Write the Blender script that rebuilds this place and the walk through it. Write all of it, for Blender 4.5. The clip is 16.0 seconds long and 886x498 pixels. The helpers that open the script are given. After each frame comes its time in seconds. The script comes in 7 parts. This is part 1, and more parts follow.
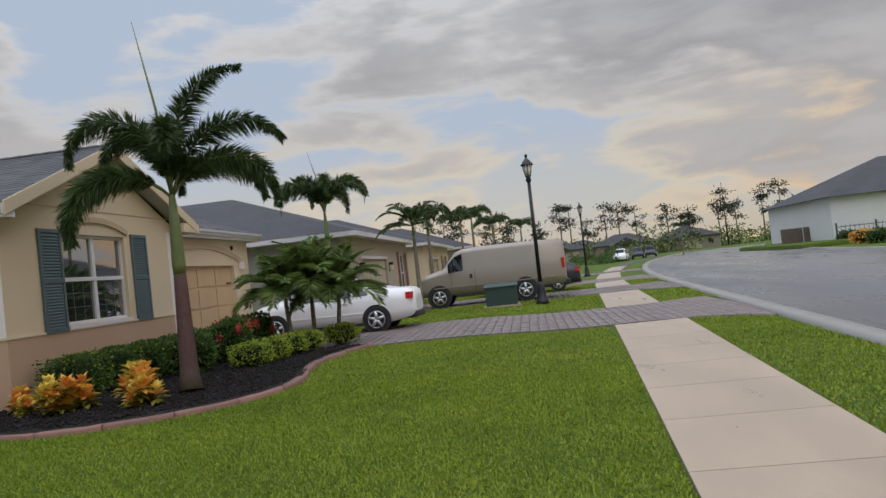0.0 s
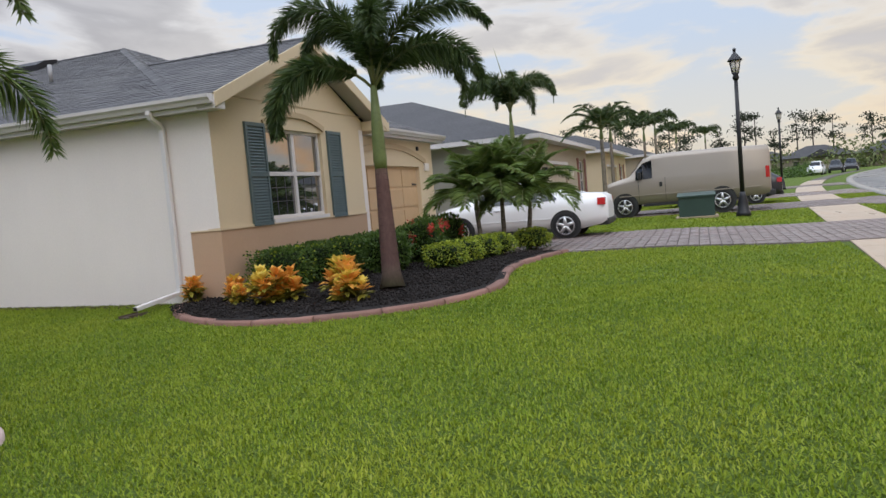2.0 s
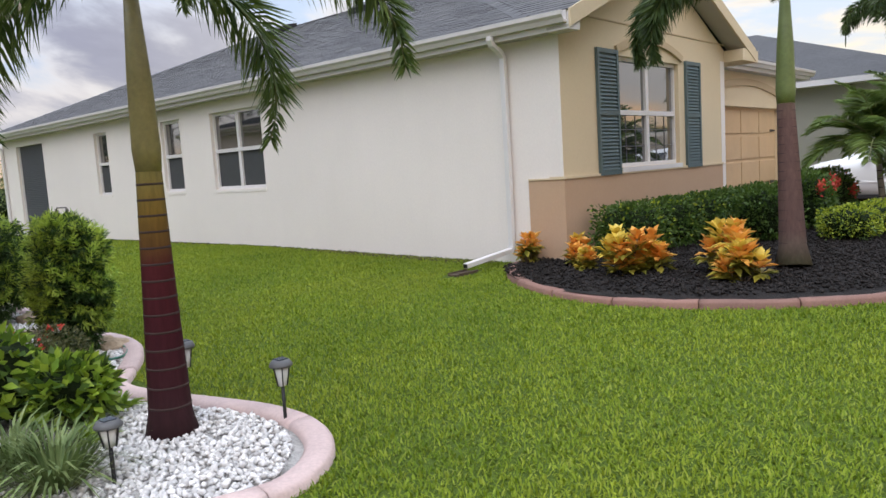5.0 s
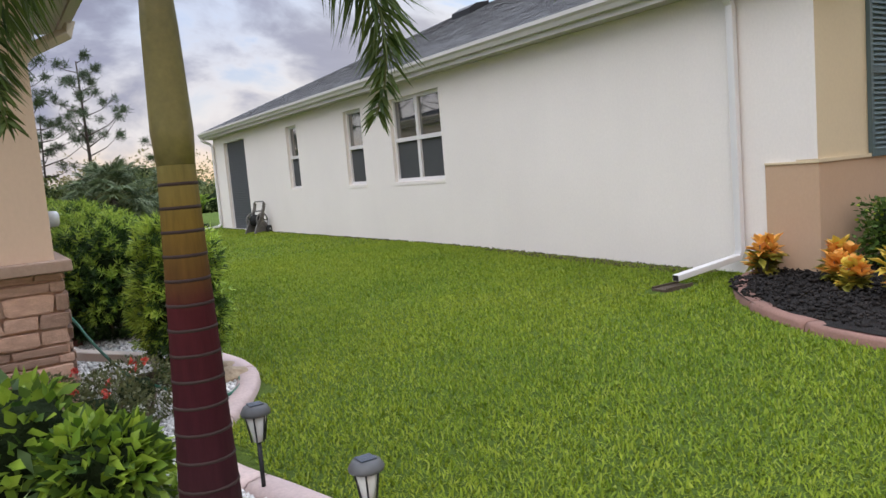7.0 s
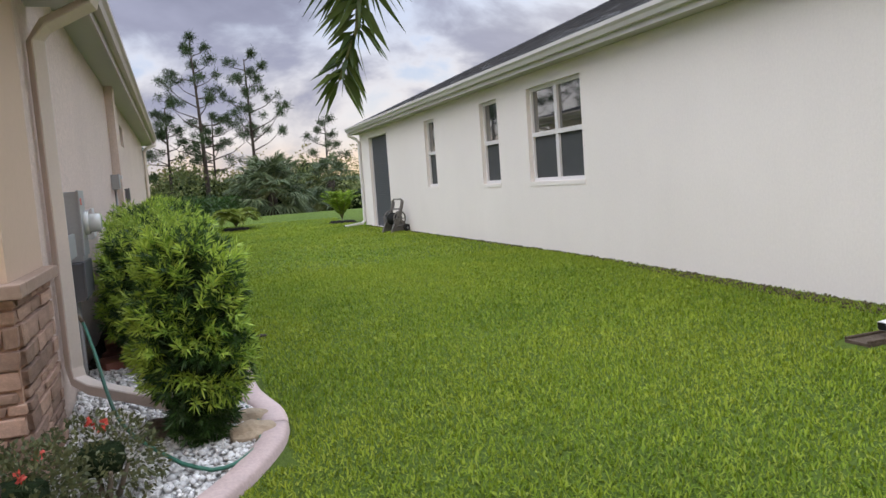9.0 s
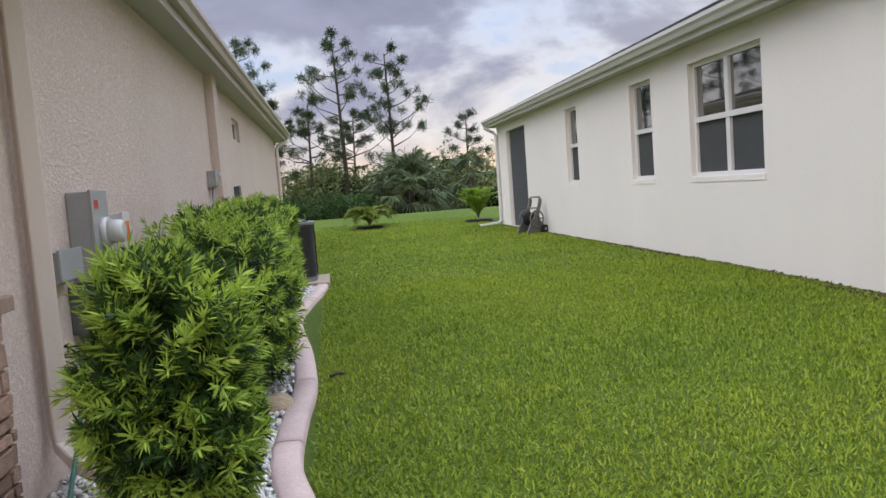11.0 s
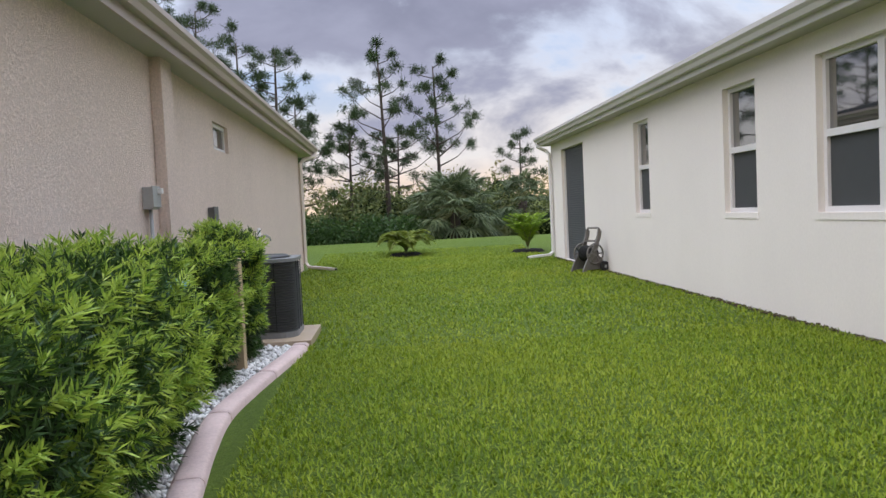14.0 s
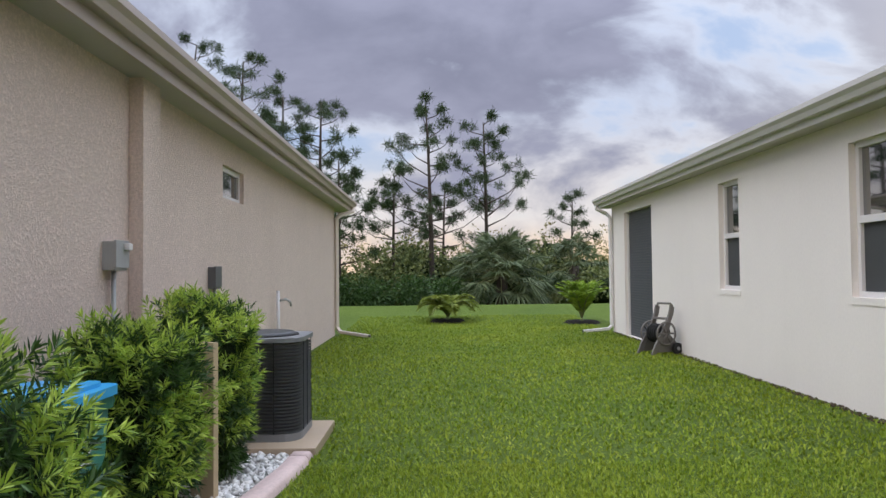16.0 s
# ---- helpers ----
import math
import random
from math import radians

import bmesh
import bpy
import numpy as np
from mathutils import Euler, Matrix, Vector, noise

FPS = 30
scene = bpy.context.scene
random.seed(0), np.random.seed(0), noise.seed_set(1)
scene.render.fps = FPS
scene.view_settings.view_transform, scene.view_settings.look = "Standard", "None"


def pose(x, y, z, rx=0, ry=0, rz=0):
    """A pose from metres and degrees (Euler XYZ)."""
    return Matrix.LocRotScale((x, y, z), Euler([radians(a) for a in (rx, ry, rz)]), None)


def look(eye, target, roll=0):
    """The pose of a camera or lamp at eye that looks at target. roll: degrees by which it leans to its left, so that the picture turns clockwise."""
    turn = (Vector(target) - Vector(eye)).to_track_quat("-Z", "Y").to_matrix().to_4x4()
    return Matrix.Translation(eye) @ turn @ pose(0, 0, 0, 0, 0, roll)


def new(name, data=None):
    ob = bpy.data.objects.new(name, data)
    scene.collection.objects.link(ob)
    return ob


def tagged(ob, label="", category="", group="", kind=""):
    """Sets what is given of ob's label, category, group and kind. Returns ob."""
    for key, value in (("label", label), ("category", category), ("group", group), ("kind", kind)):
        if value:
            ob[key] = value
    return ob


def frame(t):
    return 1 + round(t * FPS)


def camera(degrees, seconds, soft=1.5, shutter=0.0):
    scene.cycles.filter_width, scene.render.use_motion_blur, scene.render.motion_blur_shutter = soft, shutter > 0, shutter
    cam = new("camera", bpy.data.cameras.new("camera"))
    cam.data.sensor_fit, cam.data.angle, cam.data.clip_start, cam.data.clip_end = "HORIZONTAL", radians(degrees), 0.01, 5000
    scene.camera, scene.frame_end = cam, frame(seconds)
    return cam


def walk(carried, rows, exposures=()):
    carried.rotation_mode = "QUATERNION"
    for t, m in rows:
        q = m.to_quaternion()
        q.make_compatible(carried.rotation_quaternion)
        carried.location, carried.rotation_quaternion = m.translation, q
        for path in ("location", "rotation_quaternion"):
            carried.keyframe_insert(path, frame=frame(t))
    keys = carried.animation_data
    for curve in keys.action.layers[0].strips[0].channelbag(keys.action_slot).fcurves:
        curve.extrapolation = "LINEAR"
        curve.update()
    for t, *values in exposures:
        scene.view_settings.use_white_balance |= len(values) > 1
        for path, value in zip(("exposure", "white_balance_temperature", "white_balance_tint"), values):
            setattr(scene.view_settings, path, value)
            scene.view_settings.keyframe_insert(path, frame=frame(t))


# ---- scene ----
cam = camera(61.9, 16.0)

PATH = [
    (0, (-10.218, -8.157, 1.491), (-8.23, -7.939, 1.549), -6.4),
    (0.5, (-10.044, -8.059, 1.452), (-8.075, -7.711, 1.465), -6.0),
    (1, (-9.863, -7.883, 1.446), (-7.917, -7.422, 1.404), -5.6),
    (1.5, (-9.737, -7.596, 1.444), (-7.82, -7.032, 1.35), -5.3),
    (2, (-9.56, -7.353, 1.4), (-7.679, -6.688, 1.259), -5.0),
    (2.5, (-9.368, -7.1, 1.405), (-7.54, -6.307, 1.229), -4.9),
    (3, (-9.178, -6.783, 1.398), (-7.407, -5.876, 1.188), -4.8),
    (3.5, (-8.93, -6.504, 1.392), (-7.235, -5.467, 1.173), -4.6),
    (4, (-8.658, -6.209, 1.414), (-7.042, -5.051, 1.194), -4.1),
    (4.5, (-8.412, -5.88, 1.423), (-6.86, -4.638, 1.203), -3.7),
    (7, (-6.707, -4.381, 1.395), (-5.651, -2.696, 1.185), -4.8),
    (7.5, (-6.442, -4.14, 1.443), (-5.488, -2.394, 1.234), -5.4),
    (8, (-6.106, -3.851, 1.399), (-5.239, -2.06, 1.197), -5.0),
    (8.5, (-5.77, -3.549, 1.399), (-4.988, -1.72, 1.196), -4.4),
    (9, (-5.511, -3.274, 1.394), (-4.851, -1.395, 1.208), -4.1),
    (9.5, (-5.234, -2.863, 1.33), (-4.671, -0.954, 1.137), -3.4),
    (10, (-5.066, -2.492, 1.334), (-4.606, -0.555, 1.146), -3.6),
    (12.5, (-4.46, -0.436, 1.459), (-4.344, 1.556, 1.327), -4.5),
    (13, (-4.322, -0.018, 1.47), (-4.225, 1.976, 1.35), -4.4),
    (13.5, (-4.246, 0.447, 1.452), (-4.129, 2.44, 1.33), -3.7),
    (14, (-4.137, 0.891, 1.437), (-4.001, 2.884, 1.336), -2.7),
    (14.5, (-4.089, 1.321, 1.482), (-3.951, 3.315, 1.411), -1.6),
    (15, (-4.115, 1.78, 1.508), (-3.999, 3.777, 1.482), -0.7),
    (15.5, (-4.06, 2.187, 1.549), (-4.01, 4.186, 1.582), -0.5),
    (16, (-4.069, 2.611, 1.544), (-4.048, 4.61, 1.607), -0.6),
]
walk(cam, [(t, look(eye, target, roll)) for t, eye, target, roll in PATH],
     exposures=[(0.0, -0.42), (1.5, -0.11), (3.0, 0.20), (4.5, 0.36), (7.0, 0.36), (10.0, 0.38), (14.5, 0.37), (16.0, 0.27)])


# ---- world, sun ----
sun_dir = Vector((-0.62, -0.42, 0.66)).normalized()
world = bpy.data.worlds.new("dusk_sky")
scene.world = world
world.use_nodes = True
wn, wl = world.node_tree.nodes, world.node_tree.links
wn.clear()


def wnode(kind, **kw):
    n = wn.new(kind)
    for k, v in kw.items():
        if k in n.inputs:
            n.inputs[k].default_value = v
    return n


def wmath(op, a, b=0.5, c=0.5, clamp=False):
    n = wn.new("ShaderNodeMath")
    n.operation, n.use_clamp = op, clamp
    for i, v in enumerate((a, b, c)):
        if hasattr(v, "links"):
            wl.new(v, n.inputs[i])
        else:
            n.inputs[i].default_value = v
    return n.outputs[0]


def wramp(fac, stops):
    n = wn.new("ShaderNodeValToRGB")
    n.color_ramp.interpolation = "EASE"
    els = n.color_ramp.elements
    while len(els) < len(stops):
        els.new(0.5)
    for e, (p, c) in zip(els, stops):
        e.position, e.color = p, (*c, 1)
    wl.new(fac, n.inputs[0])
    return n.outputs[0]


def wmix(fac, a, b):
    n = wn.new("ShaderNodeMix")
    n.data_type = "RGBA"
    for i, v in ((0, fac), (6, a), (7, b)):
        if hasattr(v, "links"):
            wl.new(v, n.inputs[i])
        else:
            n.inputs[i].default_value = v if i == 0 else (*v, 1)
    return n.outputs[2]


tc = wn.new("ShaderNodeTexCoord").outputs["Generated"]
sep = wn.new("ShaderNodeSeparateXYZ")
wl.new(tc, sep.inputs[0])
up = wmath("MAXIMUM", sep.outputs[2], 0.0)
# cloud banks: noise over the directions, flattened towards the horizon
east = wramp(sep.outputs[0], [(0.25, (0, 0, 0)), (0.85, (1, 1, 1))])
comb = wn.new("ShaderNodeCombineXYZ")
wl.new(sep.outputs[0], comb.inputs[0]), wl.new(sep.outputs[1], comb.inputs[1])
wl.new(wmath("MULTIPLY", sep.outputs[2], wmath("MULTIPLY_ADD", east, 1.6, 1.9)), comb.inputs[2])


def wnoise(scale, detail, off, rough=0.55, dist=0.0):
    m = wn.new("ShaderNodeMapping")
    m.inputs["Location"].default_value = off
    wl.new(comb.outputs[0], m.inputs[0])
    n = wnode("ShaderNodeTexNoise", Scale=scale, Detail=detail, Roughness=rough, Distortion=dist)
    wl.new(m.outputs[0], n.inputs["Vector"])
    return n.outputs[0]


sky = wn.new("ShaderNodeTexSky")
sky.sky_type, sky.sun_disc = "NISHITA", False
sky.sun_elevation = math.asin(sun_dir.z)
sky.sun_rotation = math.atan2(sun_dir.x, sun_dir.y)
blue = wn.new("ShaderNodeMix")
blue.data_type, blue.blend_type = "RGBA", "MULTIPLY"
blue.inputs[0].default_value = 1.0
wl.new(sky.outputs[0], blue.inputs[6])
blue.inputs[7].default_value = (0.11, 0.105, 0.10, 1)
big = wnoise(1.7, 4, (5.3, 1.2, 0.4), 0.5, 0.3)
mid = wnoise(5.5, 7, (8.3, 2.2, 0), 0.55, 0.25)
cover = wmath("ADD", wmath("MULTIPLY", big, 0.50), wmath("MULTIPLY", mid, 0.44))


def bank(cover, d, lo, amount):
    """Heavier (or thinner) cloud towards the direction d."""
    v = wn.new("ShaderNodeVectorMath")
    v.operation = "DOT_PRODUCT"
    wl.new(tc, v.inputs[0])
    v.inputs[1].default_value = Vector(d).normalized()
    return wmath("MULTIPLY_ADD", wramp(v.outputs["Value"], [(lo, (0, 0, 0)), (1.0, (1, 1, 1))]), amount, cover)


cover = bank(cover, (0.02, 0.96, 0.30), 0.955, 0.085)
cover = bank(cover, (0.24, 0.95, 0.17), 0.975, -0.055)
cover = bank(cover, (-0.40, 0.90, 0.30), 0.97, -0.06)
cover = bank(cover, (0.94, -0.30, 0.26), 0.95, 0.085)
cover = bank(cover, (0.95, 0.16, 0.27), 0.96, -0.05)
cover = bank(cover, (0.80, 0.58, 0.20), 0.93, -0.05)
cover = bank(cover, (0.87, 0.40, 0.28), 0.96, -0.07)
cover = bank(cover, (0.99, -0.03, 0.09), 0.988, -0.05)
cover = bank(cover, (0.70, 0.66, 0.27), 0.985, 0.12)
west = wramp(wmath("MULTIPLY", sep.outputs[1], -1.0), [(0.15, (0, 0, 0)), (0.75, (1, 1, 1))])
haze = wmix(east, wramp(up, [(0.0, (1.10, 0.80, 0.52)), (0.07, (0.84, 0.82, 0.84)), (0.20, (0.50, 0.63, 0.90)), (0.75, (0.42, 0.52, 0.70))]),
            wramp(up, [(0.0, (1.02, 0.88, 0.70)), (0.08, (0.96, 0.94, 0.92)), (0.20, (0.80, 0.92, 1.12)), (0.75, (0.45, 0.55, 0.72))]))
clear = wmix(0.2, haze, blue.outputs[2])
lit = wmix(east, wramp(up, [(0.0, (1.10, 0.76, 0.46)), (0.08, (0.86, 0.82, 0.82)), (0.24, (0.64, 0.71, 0.88)), (0.7, (0.90, 0.97, 1.10))]),
           wramp(up, [(0.0, (1.12, 0.88, 0.58)), (0.10, (1.08, 0.97, 0.80)), (0.24, (0.92, 0.91, 0.92)), (0.7, (0.90, 0.97, 1.10))]))
lit = wmix(west, lit, wramp(up, [(0.0, (1.5, 0.72, 0.24)), (0.20, (1.25, 0.86, 0.50)), (0.6, (0.90, 0.95, 1.03))]))
dark = wmix(east, wramp(up, [(0.0, (0.86, 0.68, 0.54)), (0.05, (0.52, 0.52, 0.58)), (0.12, (0.33, 0.345, 0.46)), (0.45, (0.30, 0.32, 0.44)), (0.8, (0.80, 0.88, 1.04))]),
            wramp(up, [(0.0, (0.84, 0.72, 0.60)), (0.10, (0.68, 0.66, 0.66)), (0.40, (0.58, 0.60, 0.64)), (0.8, (0.80, 0.88, 1.04))]))
edge = wramp(cover, [(0.405, (0, 0, 0)), (0.470, (1, 1, 1))])
core = wramp(cover, [(0.445, (0, 0, 0)), (0.540, (1, 1, 1))])
shape_n = wramp(mid, [(0.3, (0.82, 0.82, 0.84)), (0.7, (1.16, 1.15, 1.14))])
body = wn.new("ShaderNodeMix")
body.data_type, body.blend_type = "RGBA", "MULTIPLY"
body.inputs[0].default_value = 1.0
wl.new(dark, body.inputs[6]), wl.new(shape_n, body.inputs[7])
cloud = wmix(core, lit, body.outputs[2])
skycol = wmix(edge, clear, cloud)
# the overcast vault grows brighter towards the zenith
gain = wmath("MULTIPLY_ADD", wmath("POWER", up, 3.0), 2.9, 0.80)
bg = wn.new("ShaderNodeBackground")
wl.new(skycol, bg.inputs[0]), wl.new(gain, bg.inputs[1])
out = wn.new("ShaderNodeOutputWorld")
wl.new(bg.outputs[0], out.inputs[0])

lamp = bpy.data.lights.new("sun", "SUN")
lamp.energy, lamp.angle, lamp.color = 0.75, radians(40), (1.0, 0.93, 0.84)
new("sun", lamp).matrix_world = look(sun_dir * 50, (0, 0, 0))

# ---- materials ----


class Nodes:
    def __init__(self, name):
        self.m = bpy.data.materials.new(name)
        self.m.use_nodes = True
        self.n, self.l = self.m.node_tree.nodes, self.m.node_tree.links
        self.b = self.n["Principled BSDF"]

    def add(self, kind, **kw):
        n = self.n.new(kind)
        for k, v in kw.items():
            n.inputs[k].default_value = v
        return n

    def link(self, a, b):
        self.l.new(a, b)

    def coord(self, which="Object"):
        return self.n.new("ShaderNodeTexCoord").outputs[which]

    def noise(self, scale, detail=4, rough=0.6, vec=None, stretch=None):
        n = self.add("ShaderNodeTexNoise", Scale=scale, Detail=detail, Roughness=rough)
        v = vec or self.coord()
        if stretch:
            m = self.add("ShaderNodeMapping", Scale=stretch)
            self.link(v, m.inputs[0])
            v = m.outputs[0]
        self.link(v, n.inputs["Vector"])
        return n.outputs[0]

    def ramp(self, fac, stops):
        n = self.n.new("ShaderNodeValToRGB")
        els = n.color_ramp.elements
        while len(els) < len(stops):
            els.new(0.5)
        for e, (p, c) in zip(els, stops):
            e.position, e.color = p, (*c, 1)
        self.link(fac, n.inputs[0])
        return n.outputs[0]

    def mix(self, fac, a, b, blend="MIX"):
        n = self.n.new("ShaderNodeMix")
        n.data_type, n.blend_type = "RGBA", blend
        for i, v in ((0, fac), (6, a), (7, b)):
            if hasattr(v, "links"):
                self.link(v, n.inputs[i])
            else:
                n.inputs[i].default_value = v if i == 0 else (*v, 1)
        return n.outputs[2]

    def bump(self, height, strength=0.3, dist=0.01, normal=None):
        n = self.add("ShaderNodeBump", Strength=strength, Distance=dist)
        self.link(height, n.inputs["Height"])
        if normal:
            self.link(normal, n.inputs["Normal"])
        self.link(n.outputs[0], self.b.inputs["Normal"])
        return n.outputs[0]

    def set(self, color=None, rough=None, metal=None, **kw):
        for key, v in (("Base Color", color), ("Roughness", rough), ("Metallic", metal), *kw.items()):
            if v is None:
                continue
            if hasattr(v, "links"):
                self.link(v, self.b.inputs[key])
            else:
                self.b.inputs[key].default_value = (*v, 1) if isinstance(v, tuple) and len(v) == 3 else v
        return self.m


def shade(c, f):
    return tuple(min(1.0, max(0.0, x * f)) for x in c)


def plain(name, c, rough=0.6, metal=0.0, var=0.12, big=1.5, fine=40.0, bump=0.15, dist=0.004, spec=0.5, island=0.0, rnd=0.0):
    """A surface with variation at two scales and a fine relief."""
    g = Nodes(name)
    col = g.ramp(g.noise(big, 4), [(0.3, shade(c, 1 - var)), (0.7, shade(c, 1 + var))])
    fn = g.noise(fine, 3)
    col = g.mix(0.35, col, g.ramp(fn, [(0.3, shade(c, 1 - var * 1.6)), (0.7, shade(c, 1 + var * 1.2))]))
    if island or rnd:
        src = g.n.new("ShaderNodeNewGeometry").outputs["Random Per Island"] if island else g.n.new("ShaderNodeObjectInfo").outputs["Random"]
        a = island or rnd
        col = g.mix(1.0, col, g.ramp(src, [(0.0, (1 - a, 1 - a, 1 - a)), (1.0, (1 + a * 0.4, 1 + a * 0.4, 1 + a * 0.4))]), "MULTIPLY")
    if bump:
        g.bump(fn, bump, dist)
    return g.set(col, rough, metal, **{"Specular IOR Level": spec})


def stucco(name, c, scale=38, strength=0.55, dist=0.012, stain=0.10):
    g = Nodes(name)
    fn = g.noise(scale, 6, 0.65, stretch=(1, 1, 0.6))
    col = g.ramp(g.noise(0.5, 5), [(0.3, shade(c, 1 - stain)), (0.7, shade(c, 1.03))])
    drip = g.noise(1.1, 5, 0.7, stretch=(1, 3.2, 0.22))
    col = g.mix(0.14, col, g.ramp(drip, [(0.30, shade(c, 1 - stain * 1.6)), (0.70, shade(c, 1.04))]))
    col = g.mix(0.30, col, g.ramp(fn, [(0.32, shade(c, 0.88)), (0.70, shade(c, 1.06))]))
    g.bump(fn, strength, dist)
    return g.set(col, 0.9, 0.0, **{"Specular IOR Level": 0.25})


def knockdown(name, c):
    """Knockdown stucco: flattened splats with sunk ground between them."""
    g = Nodes(name)
    f = g.noise(40, 5, 0.7)
    splat = g.ramp(f, [(0.42, (0, 0, 0)), (0.64, (1, 1, 1))])
    col = g.mix(splat, shade(c, 0.90), shade(c, 1.10))
    big_n = g.noise(0.6, 5, 0.6, stretch=(1, 1.5, 0.5))
    col = g.mix(0.45, col, g.mix(1.0, col, g.ramp(big_n, [(0.3, (0.90, 0.88, 0.86)), (0.7, (1.08, 1.06, 1.05))]), "MULTIPLY"))
    fine_n = g.noise(120, 3)
    h = g.mix(0.12, splat, fine_n)
    g.bump(h, 0.8, 0.006)
    return g.set(col, 0.88, 0.0, **{"Specular IOR Level": 0.3})


def leafy(name, dark_c, light_c, rough=0.5, scale=3.0, trans=0.25, island=True):
    """Leaves: colour from leaf to leaf and from clump to clump, some light shining through."""
    g = Nodes(name)
    n1 = g.noise(scale, 3)
    if island:
        r = g.n.new("ShaderNodeNewGeometry").outputs["Random Per Island"]
        f = g.add("ShaderNodeMath")
        f.operation = "MULTIPLY_ADD"
        g.link(r, f.inputs[0])
        f.inputs[1].default_value = 0.5
        f2 = g.add("ShaderNodeMath")
        f2.operation = "MULTIPLY_ADD"
        g.link(n1, f2.inputs[0])
        f2.inputs[1].default_value, f2.inputs[2].default_value = 1.0, -0.25
        g.link(f2.outputs[0], f.inputs[2])
        n1 = f.outputs[0]
    col = g.ramp(n1, [(0.15, dark_c), (0.85, light_c)])
    g.set(col, rough, 0.0, **{"Specular IOR Level": 0.35})
    t = g.add("ShaderNodeBsdfTranslucent")
    g.link(col, t.inputs[0])
    mx = g.add("ShaderNodeMixShader")
    mx.inputs[0].default_value = trans
    o = g.n["Material Output"]
    g.link(g.b.outputs[0], mx.inputs[1]), g.link(t.outputs[0], mx.inputs[2]), g.link(mx.outputs[0], o.inputs[0])
    return g.m


def glassy(name, c=(0.012, 0.014, 0.016), rough=0.03, ior=1.9):
    g = Nodes(name)
    n = g.noise(1.3, 2)
    g.bump(n, 0.03, 0.02)
    return g.set(c, rough, 0.0, IOR=ior)


def shingle_mat():
    g = Nodes("asphalt_shingle")
    v = g.coord()
    r = g.n.new("ShaderNodeNewGeometry").outputs["Random Per Island"]
    base = g.ramp(r, [(0.0, (0.045, 0.046, 0.052)), (0.5, (0.085, 0.085, 0.092)), (1.0, (0.14, 0.135, 0.135))])
    gr = g.noise(240, 2)
    col = g.mix(0.4, base, g.ramp(gr, [(0.3, (0.04, 0.04, 0.045)), (0.7, (0.17, 0.165, 0.165))]))
    col = g.mix(0.3, col, g.ramp(g.noise(0.7, 4), [(0.3, (0.055, 0.055, 0.06)), (0.7, (0.13, 0.125, 0.12))]))
    g.bump(gr, 0.4, 0.003)
    return g.set(col, 0.92)


def lawn_mat():
    g = Nodes("lawn_soil_and_thatch")
    a = g.ramp(g.noise(0.35, 4), [(0.3, (0.080, 0.130, 0.014)), (0.7, (0.140, 0.190, 0.020))])
    b = g.ramp(g.noise(26, 6, 0.7, stretch=(1, 1, 0.3)), [(0.3, (0.020, 0.042, 0.008)), (0.7, (0.12, 0.175, 0.024))])
    col = g.mix(0.55, a, b)
    g.bump(g.noise(45, 5, 0.7), 0.9, 0.04)
    return g.set(col, 0.85, 0.0, **{"Specular IOR Level": 0.2})


def blade_mat():
    g = Nodes("grass_blades")
    r = g.n.new("ShaderNodeNewGeometry").outputs["Random Per Island"]
    a = g.ramp(r, [(0.0, (0.085, 0.155, 0.014)), (0.45, (0.190, 0.268, 0.022)), (0.85, (0.34, 0.392, 0.045)), (1.0, (0.38, 0.40, 0.10))])
    b = g.ramp(g.noise(0.45, 5, 0.6), [(0.3, (0.095, 0.170, 0.016)), (0.5, (0.215, 0.285, 0.024)), (0.72, (0.330, 0.350, 0.034))])
    c = g.ramp(g.noise(7, 4, 0.65), [(0.32, (0.82, 0.86, 0.80)), (0.55, (1.05, 1.04, 1.0)), (0.75, (1.25, 1.20, 1.05))])
    col = g.mix(0.9, g.mix(0.45, a, b), c, "MULTIPLY")
    g.set(col, 0.6, 0.0, **{"Specular IOR Level": 0.15})
    t = g.add("ShaderNodeBsdfTranslucent")
    g.link(col, t.inputs[0])
    mx = g.add("ShaderNodeMixShader")
    mx.inputs[0].default_value = 0.3
    g.link(g.b.outputs[0], mx.inputs[1]), g.link(t.outputs[0], mx.inputs[2])
    g.link(mx.outputs[0], g.n["Material Output"].inputs[0])
    return g.m


def wet(name, c, rough_lo, rough_hi, scale=0.8, var=0.2, bump=0.15, fine=90, stretch=None, rnd=0.0):
    """Paving after rain: damp, glossier patches among dry ones."""
    g = Nodes(name)
    w = g.noise(scale, 5, 0.65, stretch=stretch)
    col = g.ramp(w, [(0.32, shade(c, 1 - var)), (0.66, shade(c, 1 + var * 0.6))])
    fn = g.noise(fine, 4)
    col = g.mix(0.3, col, g.ramp(fn, [(0.3, shade(c, 0.75)), (0.7, shade(c, 1.2))]))
    if rnd:
        col = g.mix(1.0, col, g.ramp(g.n.new("ShaderNodeObjectInfo").outputs["Random"], [(0.0, (1 - rnd,) * 3), (1.0, (1.0, 1.0, 1.0))]), "MULTIPLY")
    ro = g.ramp(w, [(0.35, (rough_lo,) * 3), (0.62, (rough_hi,) * 3)])
    g.bump(fn, bump, 0.003)
    return g.set(col, ro)


